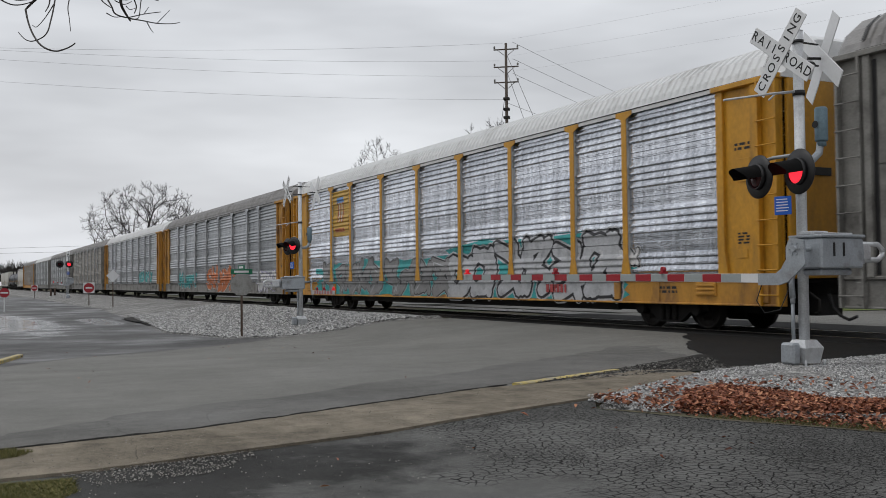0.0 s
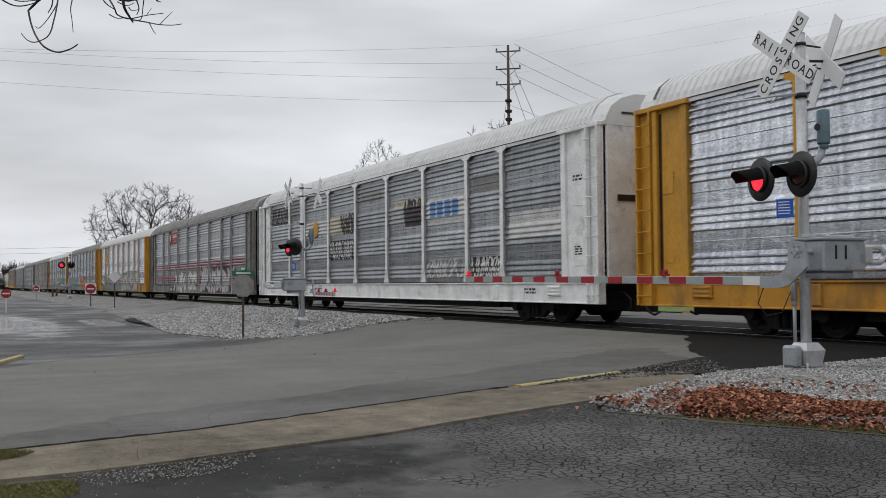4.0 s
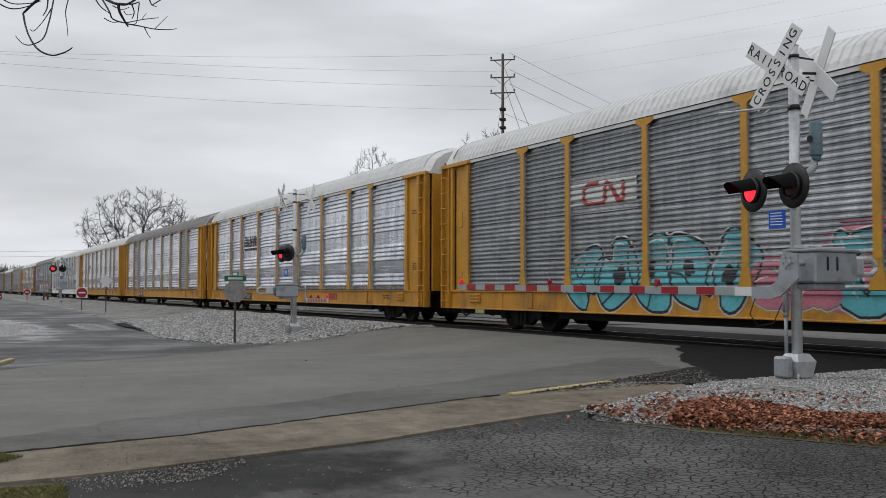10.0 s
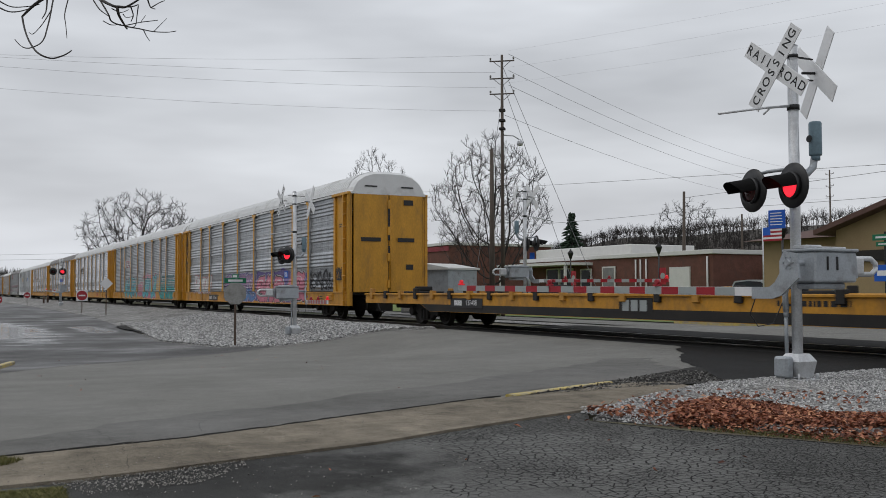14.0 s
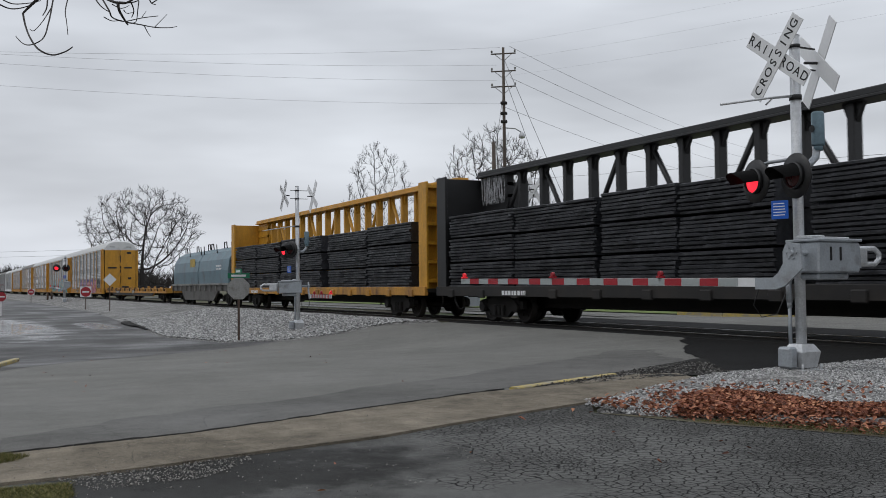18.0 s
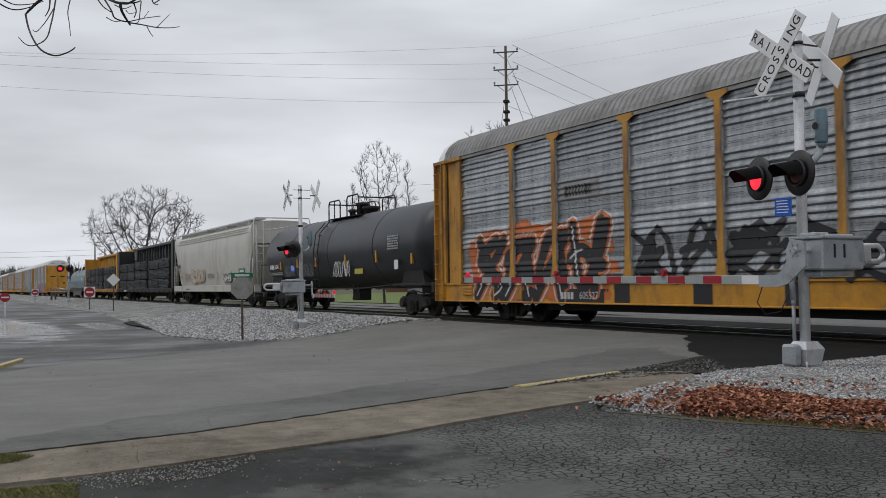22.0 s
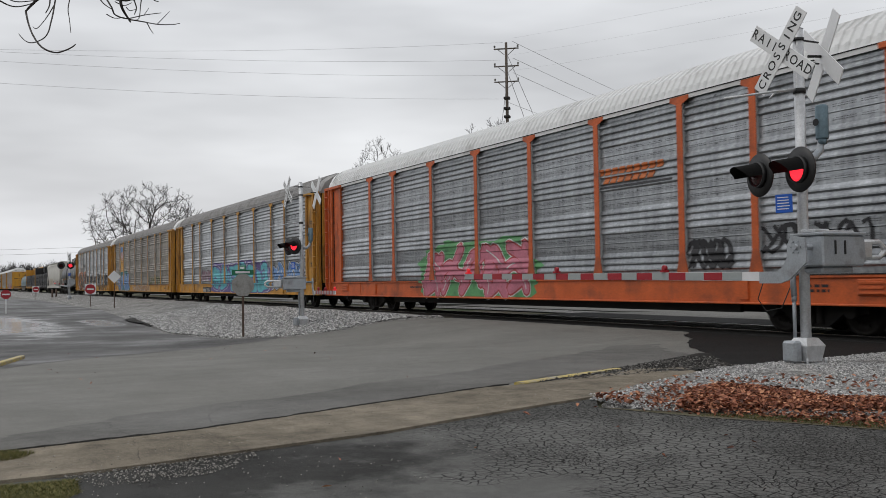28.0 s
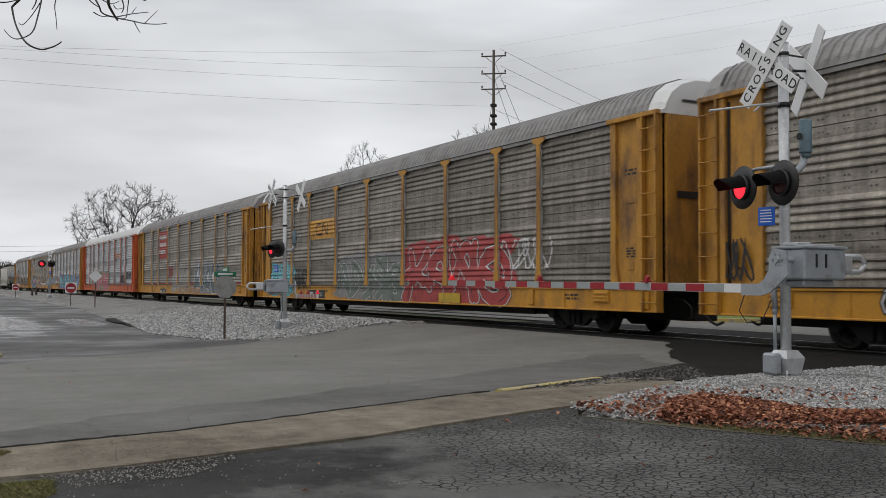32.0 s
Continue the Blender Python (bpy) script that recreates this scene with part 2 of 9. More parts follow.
def panel_material(name, colour, rough, metal, streak, tone=0.16, amount=0.5, blotch=0.0):
    """Galvanised ribbed sheet: long rain streaks, a spangle of crystals, and a tone of its own for each sheet."""
    m = mat(name, colour, rough, metal, vary=0.26, scale=1.1, dirt=streak, dirt_amount=amount, dirt_scale=0.9, stretch=(0.30, 1, 2.4), random_tone=tone, bump=0.10, bump_scale=30)
    nt = m.node_tree
    n, link = nt.nodes.new, nt.links.new
    bs = nt.nodes["Principled BSDF"]
    src = bs.inputs["Base Color"].links[0].from_socket
    co, cells, runs, mp = n("ShaderNodeTexCoord"), n("ShaderNodeTexVoronoi"), n("ShaderNodeTexNoise"), n("ShaderNodeMapping")
    cells.inputs["Scale"].default_value = 26.0
    link(co.outputs["Object"], cells.inputs["Vector"])
    mp.inputs["Scale"].default_value = (5.0, 1.0, 0.45)
    link(co.outputs["Object"], mp.inputs[0])
    runs.inputs["Scale"].default_value, runs.inputs["Detail"].default_value, runs.inputs["Roughness"].default_value = 1.6, 7.0, 0.7
    link(mp.outputs[0], runs.inputs["Vector"])
    sep, a, b, mu, sc = n("ShaderNodeSeparateColor"), n("ShaderNodeMapRange"), n("ShaderNodeMapRange"), n("ShaderNodeMath"), n("ShaderNodeVectorMath")
    link(cells.outputs["Color"], sep.inputs[0])
    link(sep.outputs[0], a.inputs[0])
    a.inputs[3].default_value, a.inputs[4].default_value = 0.86, 1.12
    link(runs.outputs[0], b.inputs[0])
    b.inputs[1].default_value, b.inputs[2].default_value, b.inputs[3].default_value, b.inputs[4].default_value = 0.34, 0.66, 0.72 - blotch, 1.18
    mu.operation, sc.operation = "MULTIPLY", "SCALE"
    link(a.outputs[0], mu.inputs[0])
    link(b.outputs[0], mu.inputs[1])
    link(src, sc.inputs[0])
    link(mu.outputs[0], sc.inputs["Scale"])
    link(sc.outputs[0], bs.inputs["Base Color"])
    return m


panel_new = panel_material("bright_galvanised_panel", (0.66, 0.68, 0.72), 0.24, 0.90, (0.40, 0.42, 0.46))
web_m = mat("galvanised_post_web", (0.50, 0.51, 0.51), 0.5, 0.3, vary=0.15, scale=3, dirt=(0.34, 0.33, 0.31), dirt_amount=0.3)
panel_worn = panel_material("greyed_galvanised_panel", (0.36, 0.375, 0.39), 0.36, 0.75, (0.20, 0.21, 0.22), 0.2)
panel_mid = panel_material("dull_galvanised_panel", (0.36, 0.375, 0.39), 0.32, 0.75, (0.20, 0.21, 0.22), 0.2)
panel_old = panel_material("stained_panel", (0.29, 0.265, 0.225), 0.48, 0.40, (0.12, 0.103, 0.085), 0.14, 0.55, 0.12)

# ---------------------------------------------------------------- ground
def smooth(a):
    a = min(1.0, max(0.0, a))
    return a * a * (3 - 2 * a)


def gz(x, y):
    """Height of the ground: it falls away along the side street and rises to the rails."""
    base = -0.45 * smooth((-8 - x) / 17)
    rise = smooth((y - 8) / 4.4) * (1 - 0.6 * smooth((y - 19) / 12))
    return base * (1 - rise) - 0.03 * rise + 0.5 * smooth((y - 25) / 14) * smooth((90 - y) / 30)


def drape(bm, off, step, relief=0.0, seed=0.0, soft_edge=False):
    xs, ys = [v.co.x for v in bm.verts], [v.co.y for v in bm.verts]
    for lo, hi, nrm in ((min(xs), max(xs), (1, 0, 0)), (min(ys), max(ys), (0, 1, 0))):
        k = lo + step
        while k < hi:
            bmesh.ops.bisect_plane(bm, geom=bm.verts[:] + bm.edges[:] + bm.faces[:], plane_co=Vector(nrm) * k, plane_no=nrm)
            k += step
    rim = {v for e in bm.edges if len(e.link_faces) == 1 for v in e.verts}
    for v in bm.verts:
        h = relief * noise.noise((v.co.x * 1.7, v.co.y * 1.7, seed)) if relief else 0
        h += 0.6 * relief * noise.noise((v.co.x * 6, v.co.y * 6, seed)) if relief else 0
        o = -0.05 if soft_edge and v in rim else off + h
        v.co.z = gz(v.co.x, v.co.y) + o


RAGGED = {"fresh_asphalt": 0.14, "older_dark_asphalt": 0.34, "crumbled_black_grit": 0.06}


def ragged(pts, amp, n=6):
    """The same outline with an uneven, worn edge."""
    out = []
    for (x0, y0), (x1, y1) in zip(pts, pts[1:] + pts[:1]):
        L = max(0.01, math.hypot(x1 - x0, y1 - y0))
        for k in range(n):
            x, y = x0 + (x1 - x0) * k / n, y0 + (y1 - y0) * k / n
            w = amp * (noise.noise((x * 0.9, y * 0.9, 4)) + 0.6 * noise.noise((x * 3.1, y * 3.1, 9))) * min(1.0, L)
            out.append((x - (y1 - y0) / L * w, y + (x1 - x0) / L * w))
    return out


def patch(name, pts, off, material, label, category, step=1.0, relief=0.0, kind="structure", skirt=0.0, soft_edge=False):
    bm = bmesh.new()
    amp = RAGGED.get(material.name, 0.0)
    f = bm.faces.new([bm.verts.new((x, y, 0)) for x, y in (ragged(list(pts), amp) if amp else pts)])
    bmesh.ops.triangulate(bm, faces=[f])
    drape(bm, off, step, relief, len(pts), soft_edge)
    if skirt:
        r = bmesh.ops.extrude_edge_only(bm, edges=[e for e in bm.edges if len(e.link_faces) == 1])
        for v in r["geom"]:
            if isinstance(v, bmesh.types.BMVert):
                v.co.z -= skirt
    return tagged(part(name, bm, material), label, category, kind=kind)


def asphalt(name, colour, rough, crack=0.0, crack_scale=7.0, crack_from=None, streak=0.3, patchy=0.25, wet=0.0, gloss=0.22, crack_w=(0.025, 0.11), damp=None, speckle=1.3, pool=None, mottle=0.0):
    m = bpy.data.materials.new(name)
    m.use_nodes = True
    nt = m.node_tree
    n, link = nt.nodes.new, nt.links.new
    bs = nt.nodes["Principled BSDF"]
    bs.inputs["Specular IOR Level"].default_value = gloss
    co = n("ShaderNodeTexCoord")
    P = co.outputs["Object"]
    def nz(scale, detail, stretch=None, rough_=0.6):
        t = n("ShaderNodeTexNoise")
        t.inputs["Scale"].default_value, t.inputs["Detail"].default_value, t.inputs["Roughness"].default_value = scale, detail, rough_
        if stretch:
            mp = n("ShaderNodeMapping")
            mp.inputs["Scale"].default_value = stretch
            mp.inputs["Rotation"].default_value = (0, 0, radians(-18))
            link(P, mp.inputs[0])
            link(mp.outputs[0], t.inputs["Vector"])
        else:
            link(P, t.inputs["Vector"])
        return t.outputs[0]
    def mth(op, a, b):
        t = n("ShaderNodeMath")
        t.operation = op
        for i, v in enumerate((a, b)):
            if isinstance(v, (int, float)):
                t.inputs[i].default_value = v
            else:
                link(v, t.inputs[i])
        return t.outputs[0]
    grit = mth("ADD", mth("MULTIPLY", mth("SUBTRACT", nz(170, 3), 0.5), speckle), mth("MULTIPLY", mth("SUBTRACT", nz(38, 4), 0.5), 0.7))
    big = mth("MULTIPLY", mth("SUBTRACT", nz(0.45, 6), 0.5), 2.2 * patchy)
    st = mth("MULTIPLY", mth("SUBTRACT", nz(1.0, 5, (2.2, 0.14, 1)), 0.5), 2.2 * streak)
    tone = mth("ADD", mth("ADD", mth("ADD", grit, big), st), 1.0)
    if mottle:
        # worn scuffs and stains a hand or two across
        tone = mth("ADD", tone, mth("MULTIPLY", mth("SUBTRACT", nz(3.2, 8, None, 0.72), 0.5), 2.4 * mottle))
    height = nz(120, 3)
    if crack:
        # a net of cracks in two sizes, broken up so that it fades out in places
        warp, va = n("ShaderNodeVectorMath"), n("ShaderNodeTexNoise")
        va.inputs["Scale"].default_value, va.inputs["Detail"].default_value = 3.0, 3.0
        link(P, va.inputs["Vector"])
        warp.operation = "MULTIPLY_ADD"
        link(va.outputs["Color"], warp.inputs[0])
        warp.inputs[1].default_value = (0.16, 0.16, 0.0)
        link(P, warp.inputs[2])
        vo = n("ShaderNodeTexVoronoi")
        vo.feature, vo.voronoi_dimensions = "DISTANCE_TO_EDGE", "2D"
        vo.inputs["Scale"].default_value = crack_scale
        link(warp.outputs[0], vo.inputs["Vector"])
        r = n("ShaderNodeMapRange")
        r.inputs[1].default_value, r.inputs[2].default_value = crack_w
        link(vo.outputs["Distance"], r.inputs[0])
        gate = n("ShaderNodeMapRange")
        gate.inputs[1].default_value, gate.inputs[2].default_value = 0.40, 0.52
        if crack_from is None:
            link(nz(0.55, 3), gate.inputs[0])
        else:
            sep = n("ShaderNodeSeparateXYZ")
            link(P, sep.inputs[0])
            link(mth("ADD", mth("MULTIPLY", mth("SUBTRACT", sep.outputs[1], crack_from), 0.28), nz(0.9, 4)), gate.inputs[0])
        line = mth("MULTIPLY", mth("SUBTRACT", 1.0, r.outputs[0]), mth("MULTIPLY", gate.outputs[0], crack))
        if crack_from is not None:
            v2, r2, g2 = n("ShaderNodeTexVoronoi"), n("ShaderNodeMapRange"), n("ShaderNodeMapRange")
            v2.feature, v2.voronoi_dimensions = "DISTANCE_TO_EDGE", "2D"
            v2.inputs["Scale"].default_value = crack_scale * 2.3
            link(warp.outputs[0], v2.inputs["Vector"])
            link(v2.outputs["Distance"], r2.inputs[0])
            r2.inputs[1].default_value, r2.inputs[2].default_value = 0.05, 0.13
            link(mth("ADD", nz(1.3, 4), mth("MULTIPLY", mth("SUBTRACT", sep.outputs[1], crack_from), 0.06)), g2.inputs[0])
            g2.inputs[1].default_value, g2.inputs[2].default_value = 0.50, 0.62
            line = mth("MAXIMUM", line, mth("MULTIPLY", mth("MULTIPLY", mth("SUBTRACT", 1.0, r2.outputs[0]), g2.outputs[0]), 0.85))
        tone = mth("MULTIPLY", tone, mth("SUBTRACT", 1.0, line))
        height = mth("SUBTRACT", height, mth("MULTIPLY", line, 4.0))
    if damp:
        # a damp dark stain with a ragged rim
        sp = n("ShaderNodeSeparateXYZ")
        link(P, sp.inputs[0])
        ex = mth("MULTIPLY", mth("SUBTRACT", sp.outputs[0], damp[0]), 1 / damp[2])
        ey = mth("MULTIPLY", mth("SUBTRACT", sp.outputs[1], damp[1]), 1 / damp[3])
        far = mth("ADD", mth("POWER", mth("ADD", mth("MULTIPLY", ex, ex), mth("MULTIPLY", ey, ey)), 0.5), mth("MULTIPLY", mth("SUBTRACT", nz(2.2, 6), 0.5), 2.4))
        wetness = n("ShaderNodeMapRange")
        wetness.inputs[1].default_value, wetness.inputs[2].default_value = 0.75, 1.25
        wetness.inputs[3].default_value, wetness.inputs[4].default_value = 0.38, 1.0
        link(far, wetness.inputs[0])
        tone = mth("MULTIPLY", tone, wetness.outputs[0])
    sc = n("ShaderNodeVectorMath")
    sc.operation = "SCALE"
    sc.inputs[0].default_value = colour
    link(tone, sc.inputs["Scale"])
    link(sc.outputs[0], bs.inputs["Base Color"])
    rr = n("ShaderNodeMapRange")
    rr.inputs[1].default_value, rr.inputs[2].default_value = 0.35, 0.65
    rr.inputs[3].default_value, rr.inputs[4].default_value = max(0.08, rough - wet), rough + 0.1
    link(nz(0.35, 5), rr.inputs[0])
    gloss_out = rr.outputs[0]
    if pool:
        # standing water that thins out to damp asphalt
        sp = n("ShaderNodeSeparateXYZ")
        link(P, sp.inputs[0])
        ex = mth("MULTIPLY", mth("SUBTRACT", sp.outputs[0], pool[0]), 1 / pool[2])
        ey = mth("MULTIPLY", mth("SUBTRACT", sp.outputs[1], pool[1]), 1 / pool[3])
        far = mth("ADD", mth("POWER", mth("ADD", mth("MULTIPLY", ex, ex), mth("MULTIPLY", ey, ey)), 0.5), mth("MULTIPLY", mth("SUBTRACT", nz(0.55, 7), 0.5), 1.9))
        deep = n("ShaderNodeMapRange")
        deep.inputs[1].default_value, deep.inputs[2].default_value = 0.45, 0.95
        deep.inputs[3].default_value, deep.inputs[4].default_value = 0.0, 1.0
        link(far, deep.inputs[0])
        gloss_out = mth("ADD", mth("MULTIPLY", deep.outputs[0], gloss_out), 0.05)
        link(mth("SUBTRACT", gloss, mth("MULTIPLY", deep.outputs[0], gloss - 0.22)), bs.inputs["Specular IOR Level"])
    link(gloss_out, bs.inputs["Roughness"])
    bp = n("ShaderNodeBump")
    bp.inputs["Strength"].default_value, bp.inputs["Distance"].default_value = 0.35, 0.012
    link(height, bp.inputs["Height"])
    link(bp.outputs[0], bs.inputs["Normal"])
    return m


road_m = asphalt("worn_asphalt", (0.166, 0.164, 0.151), 0.75, streak=0.16, patchy=0.30, wet=0.10, speckle=2.6, mottle=0.22)
old_m = asphalt("older_dark_asphalt", (0.122, 0.120, 0.112), 0.75, streak=0.15, patchy=0.5, wet=0.15, crack=0.5, crack_scale=1.1, crack_w=(0.001, 0.006), speckle=2.6, mottle=0.45)
side_m = asphalt("damp_dark_asphalt", (0.070, 0.069, 0.067), 0.6, streak=0.3, patchy=0.7, wet=0.3, mottle=0.5)
lot_m = asphalt("cracked_asphalt", (0.118, 0.118, 0.113), 0.85, crack=1.0, crack_scale=14.0, crack_from=2.95, gloss=0.10, streak=0.08, patchy=0.75, wet=0.15, crack_w=(0.034, 0.085), damp=(-5.55, 1.35, 0.85, 1.25), speckle=3.4, mottle=0.5)
new_m = asphalt("fresh_asphalt", (0.013, 0.0128, 0.0125), 0.75, streak=0.2, gloss=0.14, mottle=0.5)
conc_m = asphalt("old_concrete", (0.180, 0.157, 0.122), 0.85, crack=0.45, crack_scale=0.9, crack_w=(0.0008, 0.004), streak=0.15, patchy=0.9, gloss=0.15, speckle=3.0, mottle=0.85)
dirt_m = mat("dirt_and_thin_grass", (0.10, 0.085, 0.055), 0.95, vary=0.4, scale=0.8, dirt=(0.06, 0.085, 0.03), dirt_amount=0.6, dirt_scale=0.25, bump=0.5, bump_scale=14)
grass_m = mat("winter_grass", (0.13, 0.19, 0.040), 0.95, vary=0.6, scale=3, dirt=(0.11, 0.10, 0.05), dirt_amount=0.5, dirt_scale=2, bump=0.6, bump_scale=30)
def stones_material(name, colour, scale, vary):
    """Loose stones: each cell its own tone, the shade between them painted dark."""
    m = bpy.data.materials.new(name)
    m.use_nodes = True
    nt = m.node_tree
    n, link = nt.nodes.new, nt.links.new
    bs = nt.nodes["Principled BSDF"]
    bs.inputs["Roughness"].default_value, bs.inputs["Specular IOR Level"].default_value = 0.85, 0.25
    co = n("ShaderNodeTexCoord")
    cells, edge, big = n("ShaderNodeTexVoronoi"), n("ShaderNodeTexVoronoi"), n("ShaderNodeTexNoise")
    edge.feature = "DISTANCE_TO_EDGE"
    for t in (cells, edge):
        t.inputs["Scale"].default_value = scale
        link(co.outputs["Object"], t.inputs["Vector"])
    big.inputs["Scale"].default_value, big.inputs["Detail"].default_value = 0.7, 4.0
    link(co.outputs["Object"], big.inputs["Vector"])
    sep, r, gap, mu, mu2, sc = n("ShaderNodeSeparateColor"), n("ShaderNodeMapRange"), n("ShaderNodeMapRange"), n("ShaderNodeMath"), n("ShaderNodeMath"), n("ShaderNodeVectorMath")
    link(cells.outputs["Color"], sep.inputs[0])
    link(sep.outputs[0], r.inputs[0])
    r.inputs[3].default_value, r.inputs[4].default_value = 1 - vary, 1 + vary
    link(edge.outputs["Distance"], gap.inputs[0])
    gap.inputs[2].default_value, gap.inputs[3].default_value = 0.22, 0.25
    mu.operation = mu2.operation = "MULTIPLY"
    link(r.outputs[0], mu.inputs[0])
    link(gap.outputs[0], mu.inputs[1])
    tone = n("ShaderNodeMapRange")
    link(big.outputs[0], tone.inputs[0])
    tone.inputs[1].default_value, tone.inputs[2].default_value, tone.inputs[3].default_value, tone.inputs[4].default_value = 0.3, 0.7, 0.65, 1.25
    link(mu.outputs[0], mu2.inputs[0])
    link(tone.outputs[0], mu2.inputs[1])
    sc.operation = "SCALE"
    sc.inputs[0].default_value = colour
    link(mu2.outputs[0], sc.inputs["Scale"])
    link(sc.outputs[0], bs.inputs["Base Color"])
    bp = n("ShaderNodeBump")
    bp.inputs["Strength"].default_value, bp.inputs["Distance"].default_value = 1.0, 0.03
    link(edge.outputs["Distance"], bp.inputs["Height"])
    link(bp.outputs[0], bs.inputs["Normal"])
    return m


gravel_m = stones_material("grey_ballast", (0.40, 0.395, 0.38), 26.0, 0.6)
ballast_m = stones_material("dark_ballast", (0.030, 0.028, 0.026), 14.0, 0.5)
debris_m = asphalt("crumbled_black_grit", (0.022, 0.021, 0.019), 0.8, patchy=0.6)
water_m = asphalt("wet_asphalt", (0.070, 0.069, 0.067), 0.55, streak=0.2, wet=0.2, gloss=0.9, pool=(-43.0, 2.3, 14.0, 1.9), mottle=0.5)
pool_m = asphalt("shallow_water_asphalt", (0.070, 0.069, 0.067), 0.55, streak=0.2, wet=0.2, gloss=0.9, pool=(-41.5, 5.5, 5.0, 0.8), mottle=0.5)
kerb_yellow = mat("worn_yellow_kerb_paint", (0.54, 0.42, 0.12), 0.7, dirt=(0.33, 0.30, 0.23), dirt_amount=0.7, dirt_scale=5)


def build_ground():
    bm = bmesh.new()
    xs = [-3000, -900, -300, -140, *range(-100, 42, 4), 80, 300, 2500]
    ys = [-2500, -300, -60, *range(-20, 4, 4), *[4 + i for i in range(0, 32)], 40, 60, 120, 400, 3000]
    grid = [[bm.verts.new((x, y, gz(x, y) - 0.06)) for y in ys] for x in xs]
    for i in range(len(xs) - 1):
        for j in range(len(ys) - 1):
            bm.faces.new((grid[i][j], grid[i + 1][j], grid[i + 1][j + 1], grid[i][j + 1])).smooth = True
    tagged(part("ground", bm, dirt_m), "open ground of thin winter grass and dirt", "ground", kind="structure")
    # side street along the rails, the road over the crossing, and the car park
    patch("road", [(-7.2, -6), (-6.85, 0.1), (-7.15, 1.63), (-7.75, 3.18), (-8.32, 4.68), (-8.45, 5.14), (-9.14, 6.93), (-9.56, 8.94), (-9.7, 13.2),
                   (-25.0, 13.2), (-25.75, 11.48), (-25.55, 9.81), (-25.89, 8.27), (-26.17, 6.75), (-30.37, 5.9), (-36.9, 6.5), (-63, 8.3), (-130, 8.6),
                   (-330, 9.0), (-330, -8), (-60, -8)], 0.0, road_m, "worn grey asphalt road with darker streaks", "road", 1.6)
    patch("road", [(-9.7, 18.0), (-9.4, 26), (-9, 60), (-24, 60), (-24.6, 26), (-25, 18.0)], 0.0, road_m, "worn asphalt road beyond the rails", "road", 3.0)
    patch("road", [(-120, 19.6), (-25.4, 19.6), (-25.0, 24.0), (-38, 23.4), (-120, 23.4)], 0.002, road_m, "asphalt street running beside the rails", "road", 4.0)
    patch("road", [(-9.0, 20.5), (60, 20.5), (60, 27.5), (-9.0, 27.5)], 0.002, road_m, "asphalt street running beside the rails", "road", 4.0)
    patch("road", [(-9.62, 8.6), (-8.75, 7.9), (-8.5, 9.5), (-8.7, 11.4), (-8.6, 13.2), (-15.2, 13.2), (-13.2, 11.7), (-11.9, 10.55), (-10.6, 9.62), (-10.0, 9.2)], 0.008, new_m,
          "fresh dark asphalt patch beside the rails", "road", 1.0)
    patch("pavement", [(-5.6, -6), (-5.81, 0.09), (-5.84, 0.69), (-5.9, 1.08), (-6.08, 1.82), (-6.25, 2.73), (-6.52, 3.42), (-6.87, 4.46), (-7.07, 5.14),
                       (-8.0, 7.3), (-8.75, 7.6), (-8.9, 7.1), (-8.3, 5.3), (-8.25, 4.68), (-7.68, 3.18), (-7.08, 1.63), (-6.78, 0.1), (-7.1, -6)], 0.025, conc_m,
          "stained old concrete pavement strip", "pavement", 0.8, skirt=0.08)
    patch("car_park", [(-5.6, -6), (-5.81, 0.09), (-5.84, 0.69), (-5.9, 1.08), (-6.08, 1.82), (-6.25, 2.73), (-6.52, 3.42), (-6.87, 4.46), (-7.07, 5.14),
                       (-6.56, 4.80), (-5.54, 5.17), (-5.07, 5.45), (-4.51, 5.72), (-3.5, 6.3), (-2.0, 7.2), (6, 10), (8, -6)], 0.006, lot_m,
          "dark asphalt car park with a net of cracks", "car park", 0.8)
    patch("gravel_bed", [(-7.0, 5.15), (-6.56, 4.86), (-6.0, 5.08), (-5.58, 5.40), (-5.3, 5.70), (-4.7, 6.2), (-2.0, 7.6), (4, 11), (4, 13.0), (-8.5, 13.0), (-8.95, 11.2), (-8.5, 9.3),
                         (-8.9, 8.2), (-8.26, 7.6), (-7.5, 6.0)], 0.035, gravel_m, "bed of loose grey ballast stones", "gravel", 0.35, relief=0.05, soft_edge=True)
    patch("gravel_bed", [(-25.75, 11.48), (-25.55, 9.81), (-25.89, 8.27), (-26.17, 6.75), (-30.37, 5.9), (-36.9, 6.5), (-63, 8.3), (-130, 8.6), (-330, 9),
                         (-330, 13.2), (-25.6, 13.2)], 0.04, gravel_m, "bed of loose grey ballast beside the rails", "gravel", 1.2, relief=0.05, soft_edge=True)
    patch("road", [(-17.0, -6), (-17.38, 0.81), (-18.6, 1.3), (-20.25, 2.26), (-21.2, 3.5), (-22.08, 4.61), (-23.6, 6.2), (-25.03, 7.6), (-26.0, 8.2), (-26.17, 6.75), (-30.37, 5.9), (-36.9, 6.5),
                   (-63, 8.3), (-130, 8.6), (-130, -6)], 0.004, side_m, "damp dark asphalt of the side street", "road", 1.6)
    patch("road", [(-6.89, 0.1), (-7.69, 0.37), (-8.41, 1.72), (-9.24, 3.58), (-10.0, 4.9), (-11.03, 6.69), (-12.1, 8.3), (-13.2, 10.0), (-12.7, 10.6), (-10.9, 9.5), (-9.95, 8.9), (-9.3, 6.9), (-8.55, 5.1),
                   (-8.38, 4.68), (-7.81, 3.18), (-7.2, 1.63)], 0.004, old_m, "older dark asphalt strip along the pavement", "road", 0.8)
